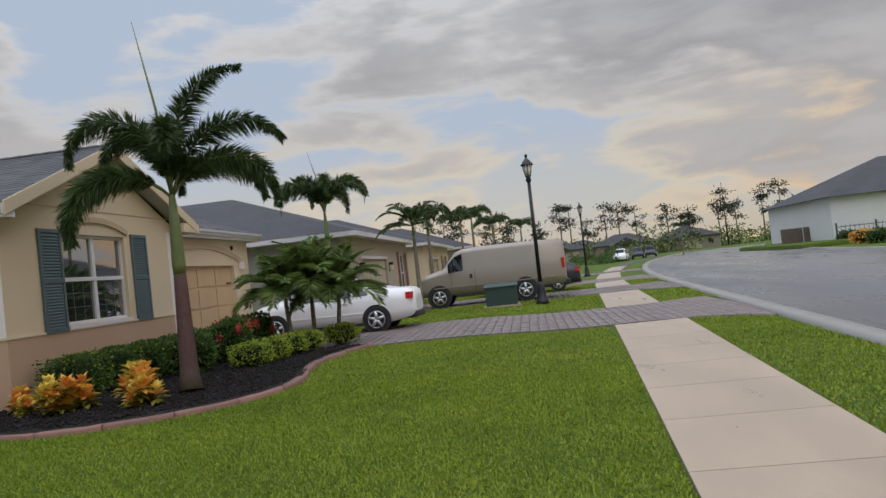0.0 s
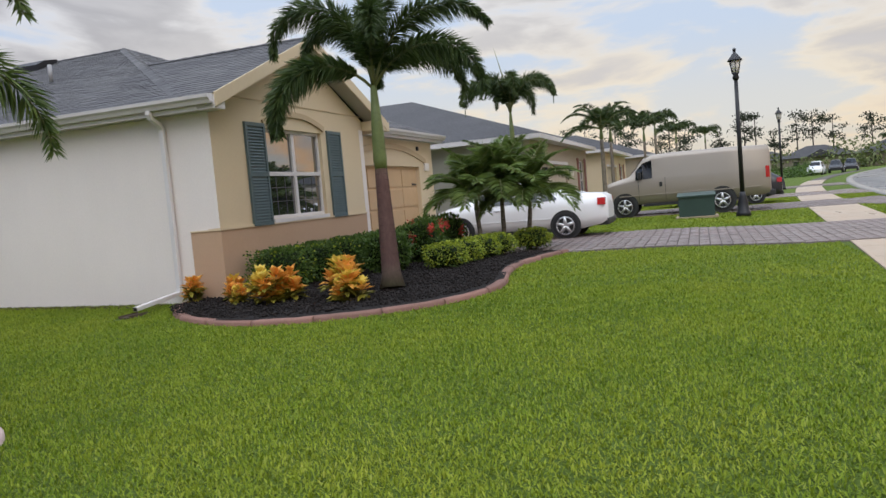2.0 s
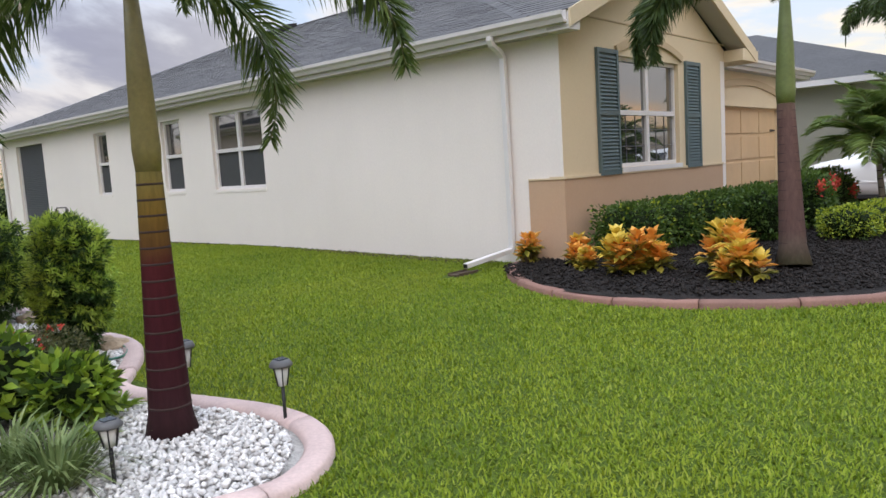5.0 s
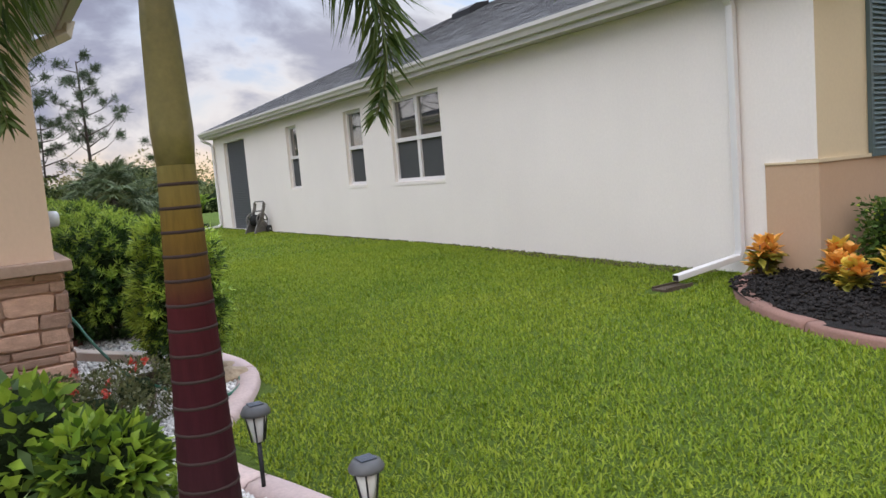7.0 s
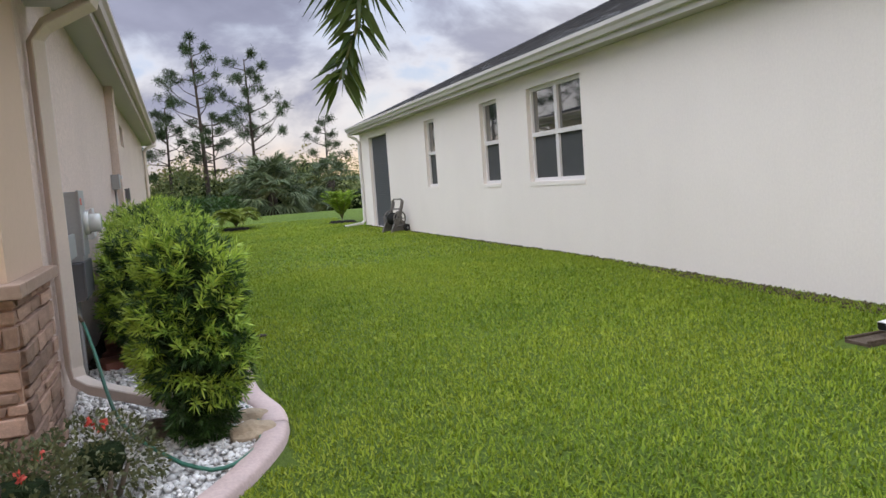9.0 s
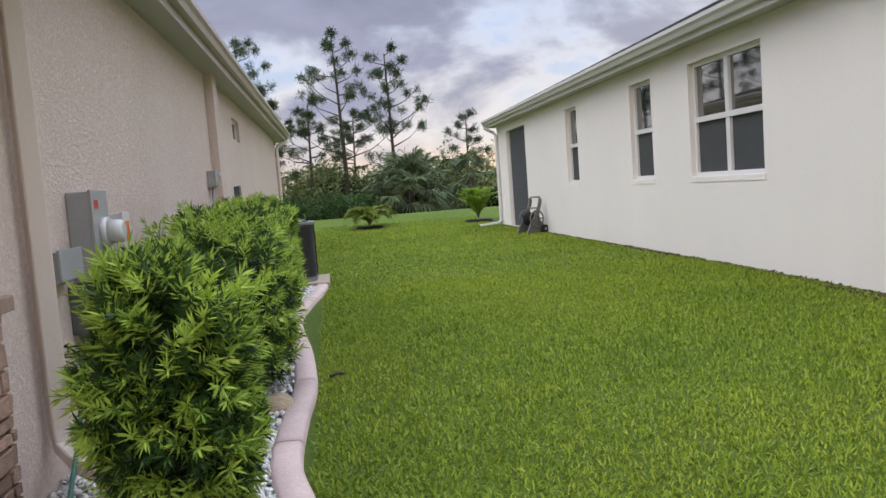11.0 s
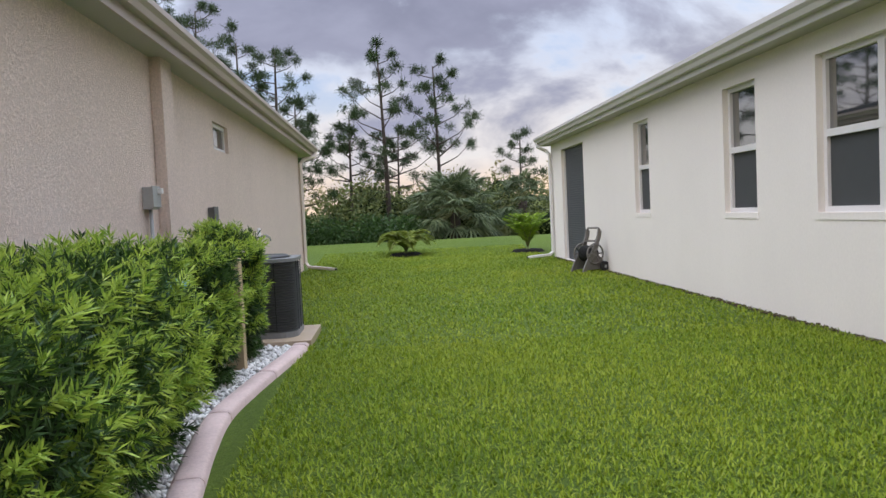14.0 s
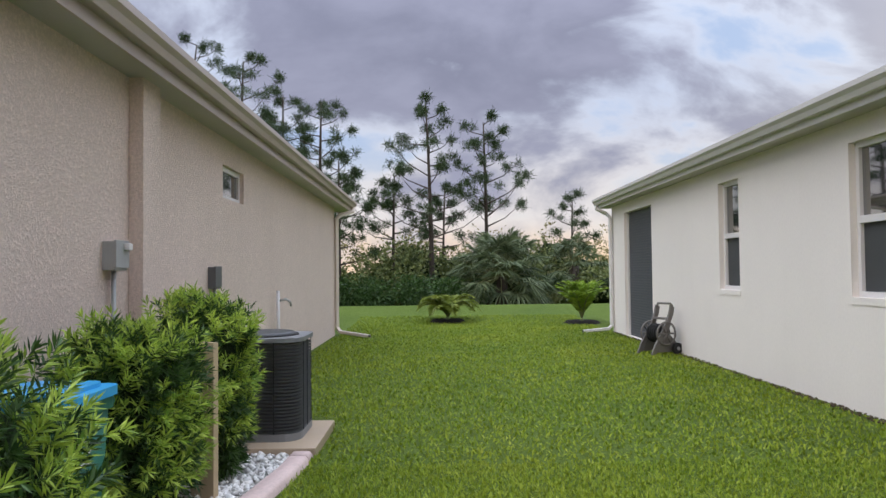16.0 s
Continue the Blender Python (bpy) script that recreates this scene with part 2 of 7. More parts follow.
def ringed_trunk(name, stops):
    """Foxtail trunk: bands of colour that change with height, finely streaked."""
    g = Nodes(name)
    v = g.coord()
    s = g.n.new("ShaderNodeSeparateXYZ")
    g.link(v, s.inputs[0])
    z = g.add("ShaderNodeMath")
    z.operation = "MULTIPLY_ADD"
    g.link(s.outputs[2], z.inputs[0])
    z.inputs[1].default_value = 0.5
    nz = g.add("ShaderNodeMath")
    nz.operation = "MULTIPLY"
    g.link(g.noise(5, 3), nz.inputs[0])
    nz.inputs[1].default_value = 0.06
    g.link(nz.outputs[0], z.inputs[2])
    col = g.ramp(z.outputs[0], stops)
    st = g.noise(30, 4, 0.7, stretch=(1, 1, 0.12))
    col = g.mix(0.4, col, g.mix(1.0, col, g.ramp(st, [(0.3, (0.5, 0.5, 0.5)), (0.7, (1.5, 1.45, 1.35))]), "MULTIPLY"))
    g.bump(st, 0.3, 0.006)
    return g.set(col, 0.8, 0.0, **{"Specular IOR Level": 0.15})


M = {
    "wall_white": stucco("stucco_off_white", (0.785, 0.725, 0.690), 42, 0.35, 0.006, 0.07),
    "wall_cream": stucco("stucco_cream", (0.66, 0.54, 0.37), 42, 0.25, 0.006, 0.06),
    "wall_tan": stucco("stucco_tan_band", (0.50, 0.34, 0.23), 42, 0.25, 0.006, 0.08),
    "wall_brown": knockdown("stucco_knockdown_taupe", (0.71, 0.580, 0.515)),
    "wall_pillar": stucco("stucco_pillar_buff", (0.60, 0.45, 0.34), 40, 0.25, 0.006, 0.06),
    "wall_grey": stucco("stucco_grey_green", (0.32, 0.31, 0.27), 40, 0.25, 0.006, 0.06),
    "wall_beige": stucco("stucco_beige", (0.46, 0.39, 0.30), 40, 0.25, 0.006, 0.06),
    "white": plain("white_painted_metal", (0.68, 0.65, 0.65), 0.38, 0, 0.04, 1.2, 60, 0.05),
    # gutter white with the backlit eave's shade put into its colour
    "gutter_shaded": plain("white_gutter_shaded", (0.55, 0.52, 0.50), 0.42, 0, 0.06, 1.2, 60, 0.05),
    "pipe_cream": plain("cream_downspout", (0.64, 0.545, 0.48), 0.42, 0, 0.06, 1.2, 60, 0.05),
    "soffit": plain("vinyl_soffit", (0.46, 0.43, 0.40), 0.6, 0, 0.05, 1.2, 60, 0.05),
    "gutter_tan": plain("tan_gutter", (0.44, 0.365, 0.33), 0.4, 0, 0.05, 1.2, 60, 0.05),
    "trim_tan": plain("tan_trim", (0.50, 0.38, 0.24), 0.8, 0, 0.06, 1.5, 60, 0.2),
    "shutter": plain("teal_grey_shutter", (0.085, 0.125, 0.135), 0.5, 0, 0.10, 2, 50, 0.1),
    "garage": plain("wood_tone_garage_door", (0.54, 0.365, 0.205), 0.55, 0, 0.08, 2.5, 50, 0.15),
    "garage_pale": plain("pale_garage_door", (0.50, 0.43, 0.32), 0.6, 0, 0.05, 2.5, 50, 0.1),
    "black": plain("black_iron", (0.018, 0.018, 0.02), 0.45, 0.3, 0.2, 3, 60, 0.1),
    "rubber": plain("tyre_rubber", (0.02, 0.02, 0.021), 0.85, 0, 0.15, 6, 70, 0.2),
    "glass": glassy("window_glass", (0.020, 0.023, 0.026), 0.03, 3.6),
    "carglass": glassy("tinted_car_glass", (0.008, 0.009, 0.011), 0.03, 1.6),
    "screen": plain("insect_screen", (0.050, 0.052, 0.055), 0.7, 0, 0.1, 4, 300, 0.3),
    "slate_screen": plain("dark_grey_roll_screen", (0.075, 0.078, 0.088), 0.6, 0, 0.06, 2, 80, 0.1),
    "shingle": shingle_mat(),
    "lawn": lawn_mat(),
    "blade": blade_mat(),
    "mulch": plain("dark_mulch", (0.020, 0.017, 0.016), 0.95, 0, 0.5, 5, 40, 1.0, 0.03, 0.2),
    "mulch_chip": plain("mulch_chips", (0.028, 0.023, 0.021), 0.9, 0, 0.4, 5, 60, 0.5, 0.01, 0.2, island=0.6),
    "soil": plain("bare_soil", (0.10, 0.075, 0.055), 0.95, 0, 0.3, 3, 40, 0.9, 0.02, 0.2),
    "gravel_bed": plain("gravel_bed", (0.42, 0.40, 0.38), 0.9, 0, 0.35, 8, 50, 1.0, 0.03, 0.2),
    "pebble": plain("white_marble_chips", (0.74, 0.71, 0.69), 0.7, 0, 0.12, 20, 90, 0.3, 0.004, 0.3, island=0.35),
    "edging_red": plain("red_brown_edging", (0.25, 0.13, 0.10), 0.8, 0, 0.22, 2.2, 60, 0.4, 0.006, rnd=0.25),
    "edging_pink": plain("pink_stamped_edging", (0.56, 0.42, 0.395), 0.75, 0, 0.18, 2.2, 45, 0.4, 0.006, rnd=0.15),
    "concrete": wet("damp_concrete", (0.43, 0.325, 0.230), 0.27, 0.46, 0.7, 0.22, 0.15, 90, (0.6, 2.2, 1), rnd=0.10),
    "kerb": wet("kerb_concrete", (0.27, 0.25, 0.22), 0.35, 0.8, 0.9, 0.2),
    "asphalt": wet("wet_asphalt", (0.16, 0.15, 0.145), 0.18, 0.45, 0.30, 0.22, 0.3, 160, (0.35, 1.6, 1)),
    "paver": wet("wet_pavers", (0.215, 0.165, 0.150), 0.28, 0.6, 0.9, 0.25, 0.2, 80, None, 0.35),
    "joint": plain("paver_joint_sand", (0.10, 0.088, 0.078), 0.9),
    "trunk": ringed_trunk("palm_trunk_rings", [(0.0, (0.055, 0.05, 0.035)), (0.06, (0.028, 0.012, 0.014)), (0.36, (0.042, 0.0075, 0.012)), (0.57, (0.060, 0.010, 0.013)), (0.64, (0.11, 0.055, 0.016)), (0.72, (0.17, 0.105, 0.022)), (0.86, (0.15, 0.125, 0.036))]),
    "trunk_olive": ringed_trunk("palm_trunk_olive_rings", [(0.0, (0.12, 0.125, 0.07)), (0.10, (0.085, 0.066, 0.050)), (0.22, (0.085, 0.050, 0.044)), (0.80, (0.110, 0.062, 0.055)), (0.92, (0.10, 0.065, 0.045))]),
    "trunk_grey": plain("grey_palm_trunk", (0.20, 0.17, 0.13), 0.8, 0, 0.25, 4, 40, 0.5, 0.01),
    "shaft": plain("green_crownshaft", (0.15, 0.19, 0.06), 0.5, 0, 0.2, 3, 30, 0.2, 0.006),
    "shaft_gold": plain("ochre_crownshaft", (0.20, 0.165, 0.055), 0.5, 0, 0.25, 3, 30, 0.2, 0.006),
    "scar": plain("trunk_ring_scar", (0.034, 0.016, 0.013), 0.8, 0, 0.2, 9, 50, 0.3),
    "frond": leafy("foxtail_frond", (0.020, 0.046, 0.012), (0.090, 0.130, 0.032)),
    "frond_bright": leafy("arching_palm_frond", (0.030, 0.066, 0.014), (0.150, 0.200, 0.046)),
    "frond_mid": leafy("young_palm_frond", (0.050, 0.100, 0.022), (0.210, 0.285, 0.060)),
    "rachis": plain("frond_rib", (0.16, 0.17, 0.06), 0.6),
    "yew": leafy("podocarpus_old_leaf", (0.014, 0.042, 0.012), (0.080, 0.150, 0.034), 0.40, 5),
    "yew_new": leafy("podocarpus_new_leaf", (0.15, 0.28, 0.036), (0.58, 0.70, 0.12), 0.40, 5, 0.35),
    # near-black filler colour that stands for shade among the leaves
    "core": plain("shrub_shade_core", (0.016, 0.026, 0.010), 0.95, 0, 0.4, 6, 30, 0.8, 0.04, 0.1),
    "hedge": leafy("clipped_hedge_leaf", (0.028, 0.068, 0.013), (0.115, 0.190, 0.032)),
    "lime": leafy("golden_duranta_leaf", (0.20, 0.27, 0.018), (0.46, 0.52, 0.055), 0.5, 5, 0.3),
    "croton": leafy("croton_leaf_orange", (0.70, 0.26, 0.04), (0.95, 0.56, 0.13), 0.4, 6, 0.3),
    "croton_y": leafy("croton_leaf_yellow", (0.62, 0.42, 0.04), (0.92, 0.74, 0.16), 0.4, 6, 0.3),
    "croton_g": leafy("croton_leaf_green", (0.10, 0.12, 0.02), (0.45, 0.36, 0.05), 0.4, 6, 0.25),
    "red_fl": leafy("red_bloom", (0.45, 0.03, 0.025), (0.70, 0.13, 0.09), 0.5, 8, 0.2),
    "shrub_lt": leafy("bright_shrub_leaf", (0.10, 0.20, 0.02), (0.38, 0.50, 0.06), 0.4, 6, 0.3),
    "rosebush": leafy("small_rose_leaf", (0.050, 0.065, 0.026), (0.150, 0.150, 0.060), 0.5, 6, 0.2),
    "stripe": leafy("ornamental_grass", (0.06, 0.11, 0.025), (0.26, 0.32, 0.12), 0.5, 6, 0.25),
    "pine": leafy("pine_needles", (0.018, 0.040, 0.014), (0.060, 0.100, 0.030), 0.6, 1.2, 0.2),
    "pine_far": leafy("far_pine_needles", (0.016, 0.024, 0.012), (0.050, 0.062, 0.030), 0.7, 1.2, 0.1),
    "bark": plain("pine_bark", (0.060, 0.046, 0.037), 0.9, 0, 0.3, 4, 25, 0.7, 0.02),
    "woods": leafy("wood_edge_leaves", (0.050, 0.078, 0.024), (0.230, 0.260, 0.085), 0.6, 0.6, 0.2),
    "woods_warm": leafy("dry_wood_leaves", (0.12, 0.11, 0.04), (0.34, 0.29, 0.11), 0.6, 0.6, 0.2),
    "sabal": leafy("fan_palm_leaf", (0.045, 0.075, 0.036), (0.190, 0.230, 0.115), 0.5, 1.2, 0.2),
    "fernpalm": leafy("yellow_green_frond", (0.10, 0.15, 0.02), (0.32, 0.36, 0.06), 0.5, 4, 0.3),
    "stone": plain("stacked_ledgestone", (0.52, 0.33, 0.245), 0.85, 0, 0.28, 3, 30, 0.7, 0.012, rnd=0.45),
    "stone_cap": plain("stone_cap", (0.34, 0.235, 0.18), 0.85, 0, 0.18, 3, 30, 0.4, 0.008),
    "rock": plain("tan_boulder", (0.38, 0.29, 0.20), 0.85, 0, 0.25, 4, 30, 0.6, 0.01),
    "pvc": plain("grey_electrical_box", (0.33, 0.33, 0.33), 0.5, 0, 0.08, 3, 60, 0.05),
    "pvc_dark": plain("dark_grey_panel", (0.10, 0.10, 0.105), 0.5, 0, 0.1, 3, 60, 0.05),
    "orange": plain("orange_sticker", (0.75, 0.20, 0.03), 0.5),
    "hose": plain("green_garden_hose", (0.03, 0.13, 0.085), 0.45, 0, 0.15, 5, 50, 0.05),
    "bin": plain("green_bin_plastic", (0.012, 0.115, 0.080), 0.45, 0, 0.12, 2, 60, 0.05),
    "bin_lid": plain("blue_lid_plastic", (0.03, 0.32, 0.62), 0.4, 0, 0.08, 3, 60, 0.05),
    "ac": plain("charcoal_condenser", (0.060, 0.060, 0.064), 0.5, 0.2, 0.1, 3, 60, 0.05),
    "ac_top": plain("grey_condenser_lid", (0.20, 0.20, 0.21), 0.5, 0.2, 0.1, 3, 60, 0.05),
    "car_white": plain("white_car_paint", (0.80, 0.80, 0.80), 0.22, 0, 0.01, 1, 30, 0.0),
    "van_paint": plain("champagne_van_paint", (0.33, 0.285, 0.235), 0.3, 0.25, 0.02, 1, 30, 0.0),
    "car_dark": plain("dark_car_paint", (0.03, 0.03, 0.034), 0.25, 0.1, 0.02, 1, 30, 0.0),
    "car_red": plain("red_car_paint", (0.45, 0.02, 0.03), 0.25, 0.1, 0.02, 1, 30, 0.0),
    "car_blue": plain("blue_truck_paint", (0.03, 0.12, 0.42), 0.25, 0.1, 0.02, 1, 30, 0.0),
    "trim_black": plain("black_plastic_trim", (0.025, 0.025, 0.026), 0.6, 0, 0.1, 4, 60, 0.05),
    "alloy": plain("alloy_wheel", (0.62, 0.62, 0.63), 0.3, 0.8, 0.04, 4, 60, 0.0),
    "tail": plain("red_tail_lamp", (0.50, 0.02, 0.02), 0.2, 0, 0.1, 12, 60, 0.0),
    "clear": plain("clear_lamp_glass", (0.62, 0.62, 0.60), 0.15, 0, 0.05, 9, 60, 0.0),
    "green_box": plain("green_transformer", (0.030, 0.060, 0.048), 0.5, 0, 0.12, 2, 50, 0.05),
    "lantern": plain("frosted_lantern_glass", (0.70, 0.66, 0.58), 0.3, 0, 0.06, 5, 60, 0.0),
    "solar": plain("dark_solar_panel", (0.035, 0.045, 0.065), 0.25, 0, 0.1, 20, 60, 0.0),
    "steel": plain("brushed_steel", (0.34, 0.34, 0.33), 0.4, 0.8, 0.08, 6, 60, 0.05),
    "reel": plain("taupe_reel_plastic", (0.145, 0.130, 0.120), 0.55, 0, 0.1, 4, 60, 0.05),
    "brick_red": plain("red_brown_brick", (0.24, 0.095, 0.075), 0.85, 0, 0.2, 6, 40, 0.4),
    "plank": plain("weathered_post", (0.16, 0.12, 0.085), 0.85, 0, 0.2, 3, 30, 0.4),
    "far_wall": plain("far_house_stucco", (0.27, 0.23, 0.18), 0.9, 0, 0.08, 0.4, 5, 0.0),
    "far_roof": plain("far_roof_shingle", (0.062, 0.061, 0.064), 0.92, 0, 0.25, 0.5, 9, 0.5, 0.03),
    "white_wall": plain("white_far_house", (0.72, 0.72, 0.70), 0.9, 0, 0.04, 0.4, 5, 0.0),
}

# ---- building helpers ----


def box_in(bm, lo, hi, bevel=0.0):
    r = bmesh.ops.create_cube(bm, size=1)
    for v in r["verts"]:
        v.co = Vector([(lo[i] + hi[i]) / 2 + v.co[i] * (hi[i] - lo[i]) for i in range(3)])
    if bevel:
        edges = list({e for v in r["verts"] for e in v.link_edges})
        bmesh.ops.bevel(bm, geom=edges, offset=bevel, segments=2, profile=0.6, affect="EDGES")
    return r["verts"]


def boxes(*spans, bevel=0.0):
    bm = bmesh.new()
    for lo, hi in spans:
        box_in(bm, lo, hi, bevel)
    return bm


def tube_in(bm, pts, radii, n=10, caps=True):
    """A tube along the points, with a radius at each."""
    pts = [Vector(p) for p in pts]
    if not hasattr(radii, "__len__"):
        radii = [radii] * len(pts)
    rings = []
    side = None
    for i, p in enumerate(pts):
        d = (pts[min(i + 1, len(pts) - 1)] - pts[max(i - 1, 0)]).normalized()
        if side is None:
            side = d.orthogonal().normalized()
        side = (side - d * side.dot(d)).normalized()
        b = d.cross(side)
        rings.append([bm.verts.new(p + (side * math.cos(a) + b * math.sin(a)) * radii[i]) for a in (2 * math.pi * k / n for k in range(n))])
    for r, s in zip(rings, rings[1:]):
        for k in range(n):
            bm.faces.new((r[k], r[(k + 1) % n], s[(k + 1) % n], s[k])).smooth = True
    if caps:
        bm.faces.new(rings[0][::-1]), bm.faces.new(rings[-1])
    return rings


def tube(pts, radii, n=10):
    bm = bmesh.new()
    tube_in(bm, pts, radii, n)
    return bm


def prism_in(bm, outline, axis, a, b):
    """An outline in the two other axes, pushed from a to b along the axis."""
    def at(p, v):
        q = list(p)
        q.insert("xyz".index(axis), v)
        return q
    lo = [bm.verts.new(at(p, a)) for p in outline]
    hi = [bm.verts.new(at(p, b)) for p in outline]
    n = len(outline)
    for k in range(n):
        bm.faces.new((lo[k], lo[(k + 1) % n], hi[(k + 1) % n], hi[k]))
    bm.faces.new(lo[::-1]), bm.faces.new(hi)
    bmesh.ops.recalc_face_normals(bm, faces=bm.faces)


def prism(outline, axis, a, b):
    bm = bmesh.new()
    prism_in(bm, outline, axis, a, b)
    return bm


def part(name, bm, material, parent=None, label="", at=None):
    """Links a bmesh as one mesh object under a thing or under a part."""
    me = bpy.data.meshes.new(name)
    bm.to_mesh(me)
    bm.free()
    me.materials.append(M[material] if isinstance(material, str) else material)
    ob = new(name, me)
    if parent is not None:
        ob.parent = parent
    if at is not None:
        ob.matrix_basis = at
    if label:
        ob["label"] = label
    return ob


def soup(name, verts, faces, material, parent=None, label="", smooth=False):
    """A mesh from arrays: many small leaves, blades or stones in one part."""
    me = bpy.data.meshes.new(name)
    verts, faces = np.asarray(verts, np.float32), np.asarray(faces, np.int32)
    k = faces.shape[1]
    me.vertices.add(len(verts)), me.loops.add(faces.size), me.polygons.add(len(faces))
    me.vertices.foreach_set("co", verts.ravel())
    me.loops.foreach_set("vertex_index", faces.ravel())
    me.polygons.foreach_set("loop_start", np.arange(0, faces.size, k, dtype=np.int32))
    me.polygons.foreach_set("loop_total", np.full(len(faces), k, np.int32))
    if smooth:
        me.polygons.foreach_set("use_smooth", np.ones(len(faces), bool))
    me.update(calc_edges=True)
    me.materials.append(M[material])
    ob = new(name, me)
    if parent is not None:
        ob.parent = parent
    if label:
        ob["label"] = label
    return ob


def thing(name, label, category, x=0, y=0, z=0, rz=0, group="", kind=""):
    ob = new(name)
    ob.matrix_basis = pose(x, y, z, 0, 0, rz)
    return tagged(ob, label, category, group, kind)


def unit(a):
    return a / np.maximum(np.linalg.norm(a, axis=1, keepdims=True), 1e-9)


def leaves(P, D, L, W, droop=0.0, wide=0.45, roll=None):
    """Pointed leaves from the points P along D: four corners each, bent down by droop."""
    n = len(P)
    D = unit(D)
    ref = np.random.normal(size=(n, 3)) if roll is None else np.tile(np.array(roll, float), (n, 1))
    S = unit(np.cross(D, ref))
    L, W = np.broadcast_to(L, n)[:, None], np.broadcast_to(W, n)[:, None]
    mid = P + D * L * wide
    tip = P + D * L - np.array([0, 0, 1.0]) * L * droop
    V = np.stack([P, mid + S * W / 2, tip, mid - S * W / 2], 1).reshape(-1, 3)
    F = np.arange(4 * n).reshape(n, 4)
    return V, F


def merge(items):
    V, F, k = [], [], 0
    for v, f in items:
        V.append(v), F.append(f + k)
        k += len(v)
    return np.concatenate(V), np.concatenate(F)


def smooth(t):
    t = min(1.0, max(0.0, t))
    return t * t * (3 - 2 * t)


def npsmooth(t):
    t = np.clip(t, 0, 1)
    return t * t * (3 - 2 * t)


def ground_z(x, y):
    """The lie of the land: flat by the street, a little lower left of the yard, rising between the houses."""
    x, y = np.asarray(x, float), np.asarray(y, float)
    yard = -0.07 + 0.15 * npsmooth((x + 6) / 7)
    z = yard + (0.15 - yard) * npsmooth(y / 7)
    z = z * npsmooth((y + 9.3) / 3.0)
    far = npsmooth((y - 19.5) / 6)
    return z + 0.32 * far * np.exp(-((y - 26.5) / 3.0) ** 2) - 0.03 * npsmooth((-12.2 - y) / 0.4)


def gz(x, y):
    return float(ground_z(x, y))


# ---- ground: one sheet to the horizon ----
def axis_steps(lo, hi, fine_lo, fine_hi, step):
    a = np.arange(fine_lo, fine_hi + step / 2, step)
    left = fine_lo - np.geomspace(1, fine_lo - lo + 1, 26)[1:][::-1] + 1
    right = fine_hi + np.geomspace(1, hi - fine_hi + 1, 26)[1:] - 1
    return np.concatenate([left, a, right])


gx, gy = axis_steps(-900, 1400, -16, 26, 0.5), axis_steps(-900, 900, -14, 34, 0.5)
GX, GY = np.meshgrid(gx, gy, indexing="ij")
GV = np.stack([GX, GY, ground_z(GX, GY)], -1).reshape(-1, 3)
ni, nj = len(gx), len(gy)
I, J = np.meshgrid(np.arange(ni - 1), np.arange(nj - 1), indexing="ij")
c0 = (I * nj + J).ravel()
GF = np.stack([c0, c0 + nj, c0 + nj + 1, c0 + 1], 1)
ground = tagged(soup("ground", GV, GF, "lawn", smooth=True), "green lawn ground reaching to the horizon", "ground", kind="structure")


# ---- house parts ----
def slab_with_holes(p_out, thick, axis, u0, u1, z0, z1, holes):
    """One closed wall mesh with openings through it; thick is signed, from the outside inwards."""
    us = sorted({u0, u1, *[h[0] for h in holes], *[h[1] for h in holes]})
    zs = sorted({z0, z1, *[h[2] for h in holes], *[h[3] for h in holes]})
    bm, made = bmesh.new(), {}

    def vert(i, j, k):
        if (i, j, k) not in made:
            d = p_out + thick * k
            made[i, j, k] = bm.verts.new((d, us[i], zs[j]) if axis == "x" else (us[i], d, zs[j]))
        return made[i, j, k]

    def solid(i, j):
        if not (0 <= i < len(us) - 1 and 0 <= j < len(zs) - 1):
            return False
        u, z = (us[i] + us[i + 1]) / 2, (zs[j] + zs[j + 1]) / 2
        return not any(h[0] < u < h[1] and h[2] < z < h[3] for h in holes)
    for i in range(len(us) - 1):
        for j in range(len(zs) - 1):
            if not solid(i, j):
                continue
            for k in (0, 1):
                bm.faces.new([vert(*q, k) for q in ((i, j), (i + 1, j), (i + 1, j + 1), (i, j + 1))])
            for (di, dj), e in (((-1, 0), ((i, j), (i, j + 1))), ((1, 0), ((i + 1, j), (i + 1, j + 1))), ((0, -1), ((i, j), (i + 1, j))), ((0, 1), ((i, j + 1), (i + 1, j + 1)))):
                if not solid(i + di, j + dj):
                    bm.faces.new((vert(*e[0], 0), vert(*e[1], 0), vert(*e[1], 1), vert(*e[0], 1)))
    bmesh.ops.recalc_face_normals(bm, faces=bm.faces)
    return bm


def wall_x(name, x_out, thick, u0, u1, z0, z1, holes, material, parent, label=""):
    return part(name, slab_with_holes(x_out, thick, "x", u0, u1, z0, z1, holes), material, parent, label)


def wall_y(name, y_out, thick, u0, u1, z0, z1, holes, material, parent, label=""):
    return part(name, slab_with_holes(y_out, thick, "y", u0, u1, z0, z1, holes), material, parent, label)


